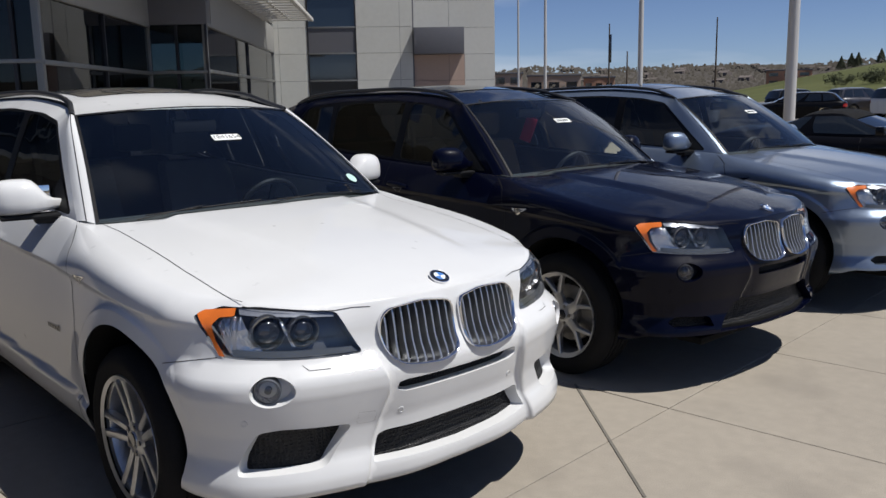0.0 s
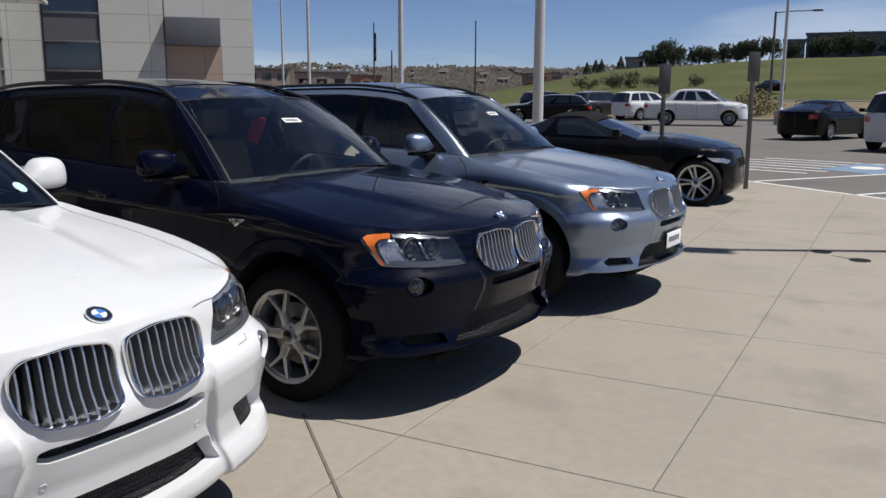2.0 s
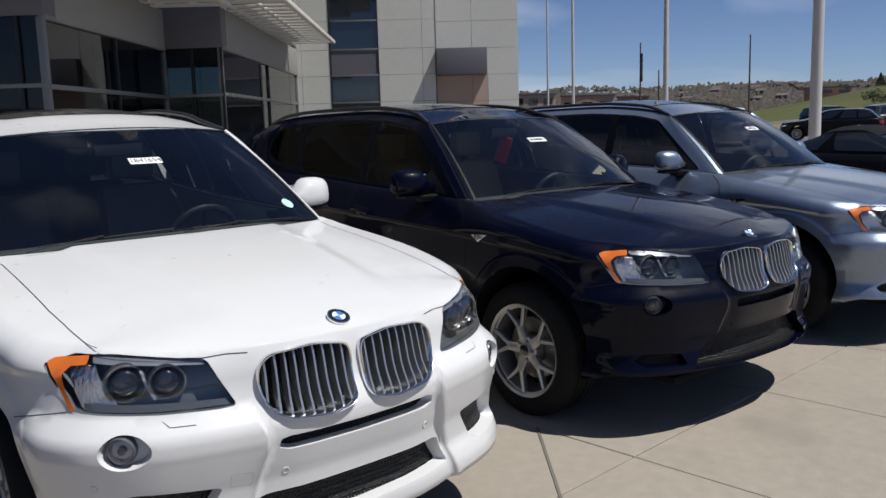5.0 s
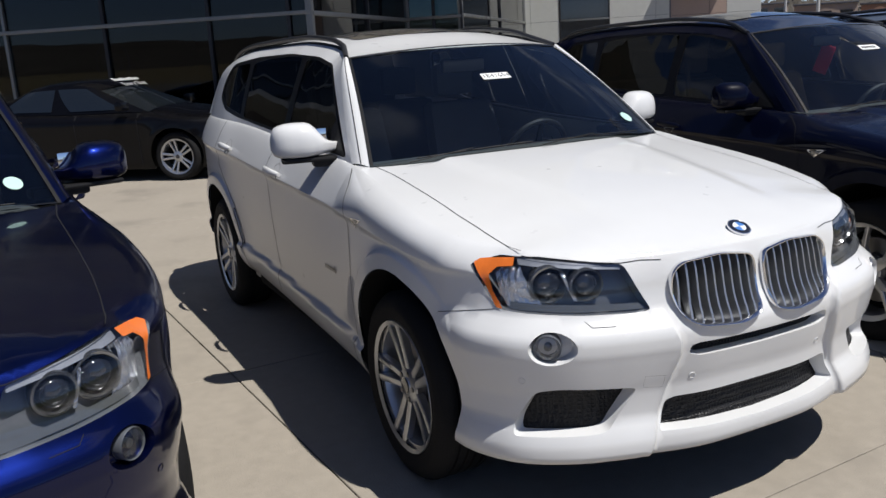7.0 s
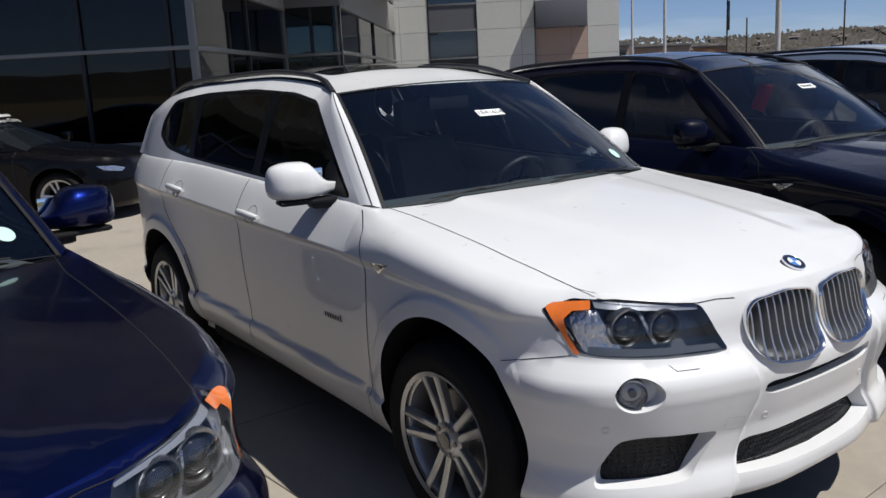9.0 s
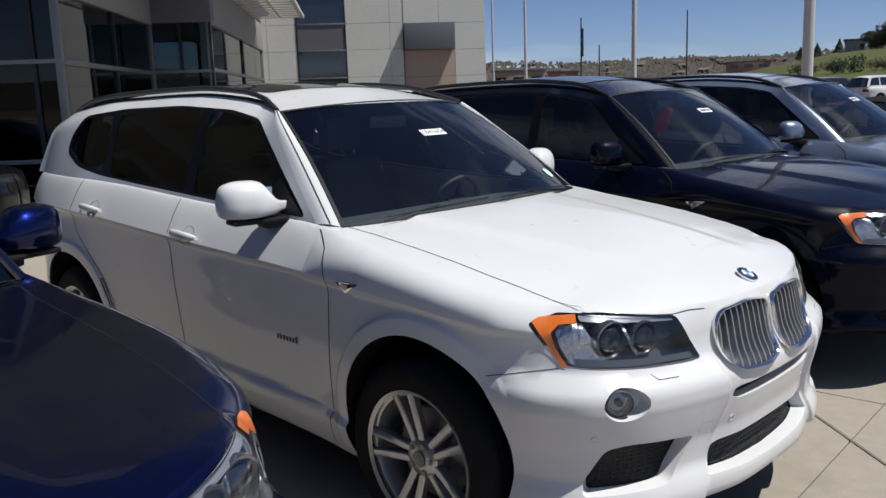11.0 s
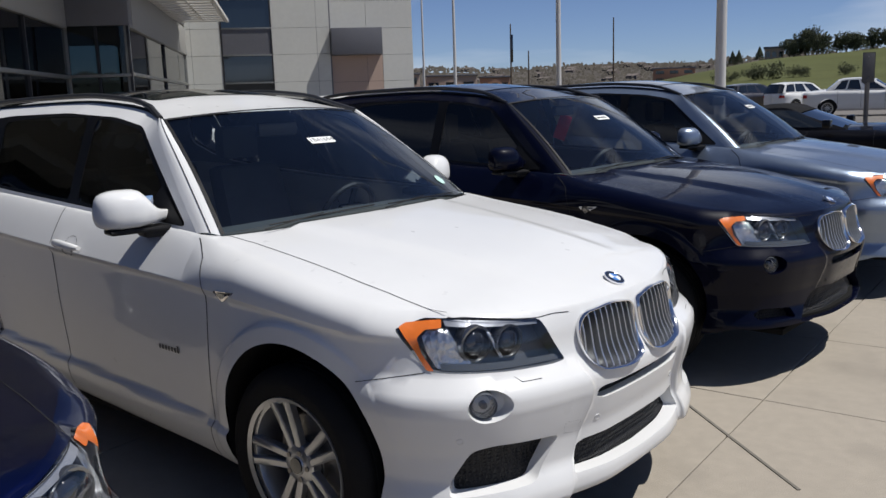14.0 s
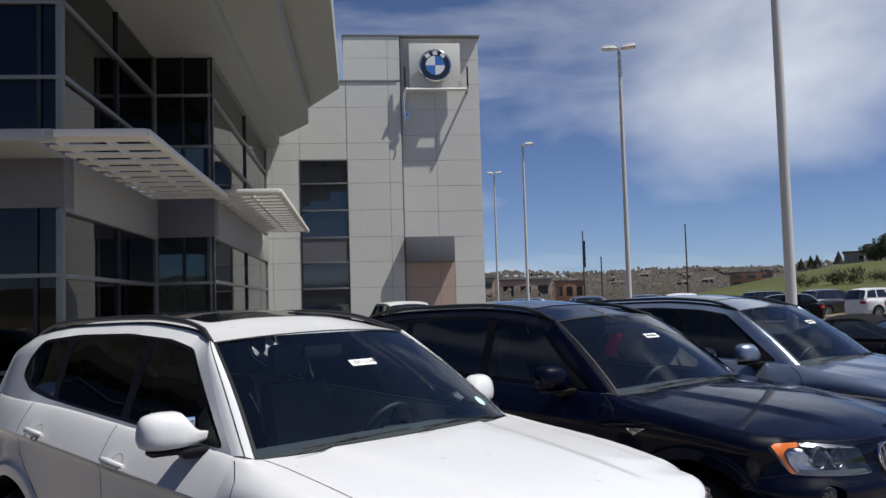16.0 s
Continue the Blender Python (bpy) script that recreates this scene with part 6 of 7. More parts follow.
for z in (7.53, 6.58, 5.49, 4.40, 3.40, 2.36):
    part("window_rail", box_bm(W0, W1, A3 - .02, A3 + .05, z - .03, z + .03, .004), MULLION, tower)
for b in (W0 + .02, W1 - .02):
    part("window_rail", box_bm(b - .03, b + .03, A3 - .02, A3 + .05, 0, 7.55, .004), MULLION_DARK, tower)
bbox("spandrel", W0 + .04, W1 - .04, A3 + .01, A3 + .05, 3.43, 4.37, PANEL_GREY, tower, "grey spandrel panel")
bbox("core", 1.93, 5.12, A3 + .31, A3 + 12, 0, 12.6, PANEL_GREY, tower)
bbox("entrance_hood", 1.92, 3.88, A3 - .40, A3 + .3, 3.32, 4.33, PANEL_GREY, tower, "grey box hood over the entrance", .01)
# round sign on its bracket
sign = thing("round_sign", "round blue and white sign with dark ring on the tower", "sign", "", B_FRAME @ pose(3.31, A3 - .25, 11.30))
part("sign_plate", box_bm(-1.05, 1.05, .12, .30, -.85, .98, .01), PANEL_PALE, sign, "pale mounting panel")
roundel(sign, .63, pose(0, -.02, 0, 90, 0, 0), .10)
for k in range(3):
    a = radians(128 - 38 * k)
    part("ring_bar", box_bm(-.09, .09, -.128, -.122, -.075, .075), EMBLEM_WHITE, sign, "white mark", pose(.505 * math.cos(a), 0, .505 * math.sin(a), 0, -(math.degrees(a) - 90), 0))
bar = thing("banner_bar", "bright metal banner bar on dark brackets on the tower", "bracket", "", B_FRAME @ pose(3.35, A3 - .25, 10.33))
part("bar", tube([(-1.32, 0, 0), (1.32, 0, 0)], .075, 12), CANOPY_WHITE, bar, "white round bar")
for s in (-1.28, 1.28):
    part("bracket", box_bm(s - .04, s + .04, -.05, .6, -.06, .02, .01), MULLION_DARK, bar)
    part("hanger", box_bm(s - .035, s + .035, -.02, .05, 0, .95, .01), MULLION_DARK, bar)
    part("end_ring", lathe([(.12, -.03), (.12, .03), (.08, .03), (.08, -.03), (.12, -.03)], 20, "x"), CHROME, bar, "", pose(s, 0, 0))
part("drop_arm", tube([(-1.30, 0, -.1), (-1.36, .05, -.6), (-1.30, .1, -1.05), (-1.38, .1, -1.9)], [.07, .05, .06, .03], 8), CHROME, bar)
part("drop_ring", lathe([(.15, -.03), (.15, .03), (.09, .03), (.09, -.03), (.15, -.03)], 20, "y"), CHROME, bar, "", pose(-1.25, .05, -1.05))

# ---------------------------------------------------------------- other vehicles
def simple_car(name, label, m, paint, p, wheel="ten", group="parked cars", roof_mat=None, fine=.09):
    """A car from a few main sizes: lower body with arches, hood and deck, glazed cabin, lamps, wheels."""
    car = thing(name, label, p.get("category", "car"), group, m)
    f, base, r, w = p["nose"], p["base"], p["tail"], p["half"]
    hb, hc, ht = p["hood"], p["belt"], p["deck"]
    plan = [(f, 0), (f - .02, .35 * w), (f - .07, .6 * w), (f - .22, .84 * w), (f - .45, .95 * w), (0, w), (-.6, w), (-base * .5, w), (-base + .4, w), (-base, w), (-base - r * .5, .95 * w), (-base - r * .82, .84 * w), (-base - r * .96, .6 * w), (-base - r, .3 * w), (-base - r, 0)]
    nose_z = hb - .12
    rise = lambda x: nose_z + (hb - nose_z) * min(1, max(0, (f - .03 - x) / (f + .25))) ** .75
    top = [nose_z, nose_z, rise(f - .07), rise(f - .22), rise(f - .45), rise(0), (hb + hc) / 2 + .02, hc, hc + .02, hc + .02, ht + .0, ht - .02, ht - .04, ht - .05, ht - .05]
    crease = [t - .10 for t in top]
    inset = [.05, .05, .05, .05, .07, .14, .15, .10, .10, .10, .12, .10, .07, .05, .05]
    sill = [p["clear"]] * 15
    front = [(.15, -.10), (.28, 0), (.5, 0), (.75, -.04), (1.1, -.09)]
    side = [(.2, -.08), (.35, -.03), (.6, -.02), (.9, 0), (1.0, -.004)]
    R = p.get("radius", .34)
    sh = CarShape(plan, crease, top, inset, front, side, sill, R + .05, (0, R + .01), base, .008)
    s = np.linspace(0, sh.S, 120)
    outline = [(a, b) for a, b in zip(s, np.interp(s, sh.s, sh.zb))] + [(a, b) for a, b in zip(s[::-1], sh.long(s[::-1]))]
    arch = lambda cx: [(float(sh.s_of_x(cx + sh.r * math.cos(a))), sh.c[1] + sh.r * math.sin(a)) for a in np.linspace(-.6, math.pi + .6, 30)]
    arches = [arch(0), arch(-base)]
    V2, T, c = sheet(outline, arches, fine, fine * .7)
    P = sh.point(V2)
    ok = ~(inside(arches[0], c) | inside(arches[1], c))
    T = outward(P, T[ok])
    N = vertex_normals(P, T)
    v, t, n = cut(P, T, N)
    part("body", raw_mesh("body", *both_sides(v, t, n)), paint, car)
    E = sh.edge()
    ring = [(a, b) for a, b in E[:, :2]] + [(a, -b) for a, b in E[-2:0:-1, :2]]
    V2, T, c = sheet(ring, [], fine * 1.3, fine * 1.3)
    yE, zE = np.interp(-V2[:, 0], -E[:, 0], E[:, 1]), np.interp(-V2[:, 0], -E[:, 0], E[:, 2])
    ends = np.clip((f - .03 - V2[:, 0]) / .55, 0, 1) * np.clip((V2[:, 0] + base + r - .03) / .55, 0, 1)
    z = zE + .075 * np.sin(ends * math.pi / 2) * (1 - np.clip(np.abs(V2[:, 1]) / np.maximum(yE, .02), 0, 1) ** 2.4)
    P = np.stack([V2[:, 0], V2[:, 1], z], 1)
    T = outward(P, T, (-1, 0, -9))
    part("hood", raw_mesh("hood", P, T, vertex_normals(P, T)), paint, car)
    # cabin
    x0, x1, x2, x3 = p["cabin"]
    H, yb, yr = p["height"], w - .13, w - p.get("tumble", .30)
    zb = lambda x: float(np.interp(-x, -E[:, 0], E[:, 2])) + .01
    lerp = lambda a, b, k: a + (b - a) * k
    def side_pt(u, v):
        """u from windscreen to tail, v from belt to roof."""
        xb, xt = lerp(x0, x3, u), lerp(x1, x2, u)
        zt = H - .09 - .10 * (2 * u - 1) ** 4 - p.get("slope", 0) * u * u
        return np.array([lerp(xb, xt, v), lerp(yb, yr, v ** 1.2) - .05 * (2 * u - 1) ** 4, lerp(zb(xb), zt, v)])
    def grid_mesh(fn, nu, nv):
        P = np.array([fn(i / (nu - 1), j / (nv - 1)) for i in range(nu) for j in range(nv)])
        return P, [(i * nv + j, (i + 1) * nv + j, (i + 1) * nv + j + 1, i * nv + j + 1) for i in range(nu - 1) for j in range(nv - 1)]
    for sg in (1, -1):
        S = np.array([1, sg, 1])
        part("window_frame", grid_mesh(lambda u, v: side_pt(u, v) * S, 13, 5), paint, car)
        for u0, u1 in p.get("panes", ((.16, .47), (.50, .82))):
            part("side_window", grid_mesh(lambda u, v: side_pt(lerp(u0, u1, u) + .08 * (1 - v) * (-1 if u0 < .2 else 0) + .02, .10 + .78 * v) * S + np.array([0, sg * .006, .002]), 7, 4), CAR_BLACK_GLASS, car, "dark side window")
    def screen(u0):
        def fn(u, v):
            a, b = side_pt(u0, v), side_pt(u0, v) * (1, -1, 1)
            q = lerp(a, b, u)
            bow = 1 - (2 * u - 1) ** 2
            return q + np.array([(.16 if u0 == 0 else -.08) * bow * (1 - .4 * v), 0, .05 * bow * v])
        return fn
    part("windscreen", grid_mesh(screen(0), 13, 6), CAR_BLACK_GLASS, car, "dark windscreen")
    part("rear_window", grid_mesh(screen(1), 13, 6), CAR_BLACK_GLASS, car, "dark rear window")
    def roof(u, v):
        a = side_pt(v, 1.0)
        y = a[1] * (1 - 2 * u)
        bow = 1 - (2 * u - 1) ** 2
        return np.array([a[0] + (.10 * bow if v < .01 else -.05 * bow if v > .99 else 0), y, a[2] + .06 * bow ** .7])
    part("roof", grid_mesh(roof, 11, 9), roof_mat or paint, car)
    part("wheel_arch_lining", box_bm(-base - r * .8, f * .7, -w + .22, w - .22, p["clear"], .60, .03), VOID, car)
    add_wheels(car, wheel, R, R * p.get("rim", .66), base, 2 * w - .25, simple=True)
    # lamps, mirrors, plate bars
    syz = lambda pts: [(float(sh.s_of_y(y)), z) for y, z in pts]
    zl = nose_z - .17
    v, fa = patch_on(sh, syz([(.935 * w, zl + .10), (.90 * w, zl + .04), (.72 * w, zl + .01), (.66 * w, zl + .05), (.80 * w, zl + .09)]), .006, .06)
    v2, fa2 = patch_on(sh, syz([(.30 * w, zl + .07), (.30 * w, zl - .06), (.02 * w, zl - .06), (.02 * w, zl + .07)]), .006, .06)
    zr = ht - .30
    tail = [(sh.S - .95 * w, zr + .16), (sh.S - .95 * w, zr), (sh.S - .60 * w, zr), (sh.S - .62 * w, zr + .16)]
    v3, fa3 = patch_on(sh, tail, .006, .08)
    for sg in (1, -1):
        mir = lambda q: q if sg > 0 else flip(q)
        part("headlight", (mir(v), fa), LAMP_SILVER, car, "clear headlight")
        part("grille", (mir(v2), fa2), p.get("grille", VOID), car)
        part("tail_light", (mir(v3), fa3), RED_LENS, car, "red tail light")
        mm = pose(x0 - .25, sg * (w + .05), hc + .10)
        part("door_mirror", shared("small_mirror", lambda: box_bm(-.07, .05, -.10, .10, -.06, .07, .03)), paint, car, "", mm)
        for x in (-.55, -base * .52, -base + .45):
            s0 = float(sh.s_of_x(x))
            sq = [(s0, p["clear"] + .05), (s0, float(sh.long(s0)) - .02)]
            sq = np.array(dense(sq, .08, False))
            sv, sf = seam_strip(sh.point(sq), surface_normals(sh, sq), .012, .003)
            part("panel_gap", (mir(sv), sf if sg > 0 else turned(sf)), GAP, car)
    return car


COUPE = dict(nose=.54, base=2.85, tail=1.10, half=.945, hood=.90, belt=.93, deck=1.0, clear=.16, height=1.37, cabin=(-.92, -1.66, -2.50, -3.25), radius=.345, rim=.75, tumble=.33, slope=.03, panes=((.12, .60), (.64, .84)))
SEDAN = dict(nose=.90, base=2.95, tail=1.12, half=.93, hood=.92, belt=.96, deck=1.06, clear=.17, height=1.47, cabin=(-.45, -1.25, -2.55, -3.35), radius=.34, rim=.72, slope=.03)
COMPACT = dict(nose=.88, base=2.68, tail=1.02, half=.90, hood=.90, belt=.95, deck=1.06, clear=.18, height=1.46, cabin=(-.35, -1.1, -2.4, -3.15), radius=.32, slope=.02)
SUV = dict(nose=.90, base=2.85, tail=1.0, half=.95, hood=1.08, belt=1.12, deck=1.15, clear=.28, height=1.80, cabin=(-.45, -1.15, -3.45, -3.72), radius=.37, tumble=.26, panes=((.13, .40), (.43, .68), (.71, .92)))
WAGON = dict(nose=.90, base=2.95, tail=1.05, half=.93, hood=.98, belt=1.02, deck=1.08, clear=.20, height=1.60, cabin=(-.45, -1.25, -3.35, -3.72), radius=.35, tumble=.28, panes=((.13, .40), (.43, .68), (.71, .90)))
PICKUP = dict(nose=.95, base=3.10, tail=1.20, half=.97, hood=1.18, belt=1.22, deck=1.20, clear=.36, height=1.90, cabin=(-.25, -1.0, -2.65, -3.2), radius=.40, tumble=.26, panes=((.13, .40), (.44, .66), (.69, .86)))

simple_car("black_coupe", "black low convertible with raised cloth roof and silver wheels", pose(-.22, 11.95, 0, 0, 0, 4), PAINT_BLACK, COUPE, "double", "", roof_mat=SOFT_TOP, fine=.05)
saloon = simple_car("black_saloon", "black saloon car parked along the showroom glass", Matrix.Translation((-9.75, .12, 0)) @ Matrix.Rotation(radians(49.7), 4, "Z") @ Matrix.Translation((.23, .86, 0)), PAINT_BLACK, SEDAN, "double", "", fine=.05)
glass = [c for c in saloon.children if c.name.startswith("windscreen")][0]
slope = Matrix(((0, -.89, .456), (1, 0, 0), (0, .456, .89))).to_4x4()
slope.translation = Vector((-1.03, -.05, 1.355))
part("windscreen_writing", text_mesh("Every Day", .145), EMBLEM_WHITE, glass, "white hand-painted words", slope)
for k in range(9):
    part("writing_bar", box_bm(-.34 + .075 * k, -.285 + .075 * k, .11, .17 + .025 * (k % 3 == 0), 0, .003), EMBLEM_WHITE, glass, "", slope)
CAR_SPOTS = [("white_pickup", "white four-door pickup truck", (-6.8, 44.5), 13, PAINT_WHITE, PICKUP), ("white_suv", "white sport utility car", (-12.7, 53.0), 62, PAINT_WHITE, SUV), ("dark_suv", "dark grey sport utility car", (-16.4, 55.6), 62, PAINT_DUSK, SUV),
             ("black_compact", "black compact saloon", (-.45, 34.75), 69, PAINT_BLACK, COMPACT), ("white_suv", "white sport utility car", (2.93, 29.35), 69, PAINT_WHITE, SUV),
             ("black_wagon", "black estate car with a bright windscreen", (-17.8, 42.6), 201, PAINT_BLACK, WAGON), ("black_suv", "black sport utility car", (-21.5, 58.5), 62, PAINT_BLACK, SUV), ("silver_saloon", "silver saloon", (-27, 52.5), 60, PAINT_SILVER, SEDAN),
             ("white_suv", "white sport utility car", (-20.4, 18.4), 150, PAINT_WHITE, SUV), ("white_suv", "white sport utility car", (-18.9, 37.4), 120, PAINT_WHITE, SUV), ("dark_suv", "dark grey sport utility car", (-24.0, 37.0), 122, PAINT_DUSK, SUV),
             ("dark_suv", "dark grey sport utility car", (-35, 57), 50, PAINT_GREY, SUV), ("silver_suv", "silver sport utility car", (-39, 54.5), 50, PAINT_SILVER, SUV), ("white_suv", "white sport utility car", (-42.5, 51), 50, PAINT_WHITE, SUV), ("red_suv", "dark red sport utility car", (-45.5, 48), 50, PAINT_RED, SUV),
             ("grey_suv", "grey sport utility car", (-31.5, 60), 50, PAINT_GREY, SUV)]
for nm, lab, (x, y), turn, paint, sizes in CAR_SPOTS:
    simple_car(nm, lab + " in the far car park", pose(x, y, 0, 0, 0, turn), paint, sizes, "ten", "cars in the far car park", fine=.16)

# ---------------------------------------------------------------- poles, posts, plants, distance
def lamp_pole(x, y, h, r, heads, turn=0.0):
    p = thing("lamp_pole", "tall pale painted lamp pole with flat lamp heads", "street lamp", "car park lamp poles", pose(x, y, -.02, 0, 0, turn))
    part("base", lathe([(.30, 0), (.30, .70), (.27, .76), (0, .76)], 24, "z"), KERB, p, "round concrete base")
    part("pole", tube([(0, 0, .7), (0, 0, h * .5), (0, 0, h)], [r, r * .85, r * .62], 14), POLE_WHITE, p)
    part("collar", lathe([(r * 1.5, .76), (r * 1.5, .84), (r, .90)], 16, "z"), POLE_WHITE, p)
    part("socket", box_bm(-.05, .05, r * .7, r * .7 + .08, h * .34, h * .34 + .18, .01), POLE_WHITE, p)
    for k in range(heads):
        s = 1 if k == 0 else -1
        part("arm", tube([(0, 0, h - .05), (s * .12, 0, h + .02)], .04, 8), POLE_WHITE, p)
        hd = box_bm(-.27, .27, -.17, .17, -.08, .08, .05)
        for v in hd.verts:
            if v.co.z > 0:
                v.co.x *= .85
                v.co.y *= .8
        part("lamp_head", hd, CANOPY_WHITE, p, "flat white lamp head", pose(s * .36, 0, h + .04, 0, -s * 4, 0))
    return p


lamp_pole(-4.9, 16.0, 12.2, .12, 2, 35)
lamp_pole(-14.3, 24.95, 11.0, .10, 2, 30)
lamp_pole(-30.0, 39.2, 11.3, .10, 1, 40)
lamp_pole(-44.5, 53.8, 12.6, .10, 2, 40)
lamp_pole(-4.84, 47.9, 11.0, .10, 2, 20)
lamp_pole(5.4, 9.9, 10.6, .08, 1, 20)


def sign_post(x, y, h, turn):
    p = thing("sign_post", "rusty steel post with the back of a small sign", "sign post", "sign posts", pose(x, y, 0, 0, 0, turn))
    part("post", box_bm(-.035, .035, -.025, .025, 0, h, .008), POST_STEEL, p)
    part("sign_plate", box_bm(-.10, .10, -.036, -.028, h - .50, h, .01), SIGN_BACK, p, "dark sign back")
    for z in (h - .42, h - .08):
        part("bolt", lathe([(.012, 0), (.012, .012), (0, .014)], 8, "y"), DISC_STEEL, p, "", pose(0, -.05, z))


sign_post(.02, 13.84, 2.33, 30)
sign_post(-1.34, 13.3, 2.12, 30)


def utility_pole(x, y, h, dark):
    p = thing("utility_pole", "thin dark wooden utility pole", "pole", "utility poles", pose(x, y, 0))
    part("pole", tube([(0, 0, 0), (0, 0, h)], [.10, .06], 8), BARK, p)
    if dark:
        part("flag", box_bm(-.02, .26, -.02, .02, h - 3.6, h - 1.0, .01), EMBLEM_DARK, p, "dark furled flag")


def street_light(x, y, h, turn):
    p = thing("street_light", "dark thin street light with a long arm", "street lamp", "street lights on the far road", pose(x, y, 0, 0, 0, turn))
    part("pole", tube([(0, 0, -.2), (0, 0, h)], [.13, .09], 8), SIGN_BACK, p)
    part("arm", tube([(0, 0, h - .1), (1.2, 0, h), (3.0, 0, h + .02)], .05, 6), SIGN_BACK, p)
    part("lamp_head", box_bm(2.9, 3.7, -.14, .14, h - .06, h + .10, .05), SIGN_BACK, p)


utility_pole(-45.1, 67.8, 8.2, True)
utility_pole(-36.75, 72.8, 8.4, False)
utility_pole(-43.6, 68.6, 5.6, False)
street_light(-10.4, 77.4, 8.5, 12)


# -- hill, ridge
HUB = Vector((2.95, -1.5))


def hill_height(az, r):
    """Mown hill to the right of the row: rises from the road behind the car park."""
    H = float(np.interp(az, [66, 80, 88, 94, 98, 101, 104.6, 108.4, 111.2, 114, 116.4, 119, 122], [13, 11.4, 10.2, 9.2, 9.1, 8.4, 7.6, 6.8, 5.0, 3.5, 1.9, .6, 0]))
    t = min(1, max(0, (r - 82) / 150))
    t = t * t * (3 - 2 * t)
    return bank(az) * min(1, max(0, (r - 56) / 15)) + H * t + (.6 * noise.noise((az * .15, r * .015, 0)) * t)


def bank(az):
    """How high the road at the foot of the hill lies above the car park."""
    return 1.05 * min(1, max(0, (121 - az) / 9))


def polar_sheet(az0, az1, n, radii, fn):
    V, F = [], []
    for r in radii:
        for i in range(n):
            az = az0 + (az1 - az0) * i / (n - 1)
            V.append((HUB.x + r * math.cos(radians(az)), HUB.y + r * math.sin(radians(az)), fn(az, r)))
    for k in range(len(radii) - 1):
        for i in range(n - 1):
            F.append((k * n + i, k * n + i + 1, (k + 1) * n + i + 1, (k + 1) * n + i))
    return V, F


tagged(part("grass_hill", polar_sheet(20, 124, 90, [79, 84, 92, 102, 114, 127, 140, 160, 180, 205, 235, 270], lambda a, r: hill_height(a, r) - (.05 if r > 80 else .5)), GRASS_HILL), "mown green hillside behind the car park", "hill", "", "structure")
tagged(part("verge", polar_sheet(60, 128, 60, [56, 57, 60, 66, 71.5], lambda a, r: -.05 if r < 56.5 else .06 + hill_height(a, r)), DRY_EARTH), "dry planted verge along the car park", "verge", "", "structure")
tagged(part("kerb", polar_sheet(60, 128, 60, [55.7, 55.72, 55.98, 56.0], lambda a, r: -.05 if r in (55.7, 56.0) else .12), KERB), "concrete kerb of the car park", "kerb", "", "structure")
tagged(part("far_road", polar_sheet(60, 130, 60, [71, 82], lambda a, r: .07 + hill_height(a, r)), ASPHALT), "grey road below the hillside", "road", "", "structure")


def ridge_height(a, r, r0, r1, h0, h1, seed):
    t = (r - r0) / (r1 - r0)
    k = noise.noise((a * .09, seed, .2)) * .5 + noise.noise((a * .5, seed, .7)) * .18 + noise.noise((a * 2.3, seed, .1)) * .07
    return -2 + (h0 + (h1 - h0) * (.5 + k)) * min(1, t * 1.4)


def ridge(r0, r1, h0, h1, seed, name, mat, label, az0=0, az1=360, n=360):
    fn = lambda a, r: ridge_height(a, r, r0, r1, h0, h1, seed)
    return tagged(part(name, polar_sheet(az0, az1, n, [r0, r0 + (r1 - r0) * .3, r0 + (r1 - r0) * .6, r1], fn), mat), label, "hills", "", "structure")


ridge(420, 620, 15, 27, 4.4, "far_ridge", RIDGE_FAR, "distant brown wooded ridge with houses")
ridge(900, 1300, 30, 44, 9.1, "far_hills", RIDGE_FAR, "low distant hills on the horizon")


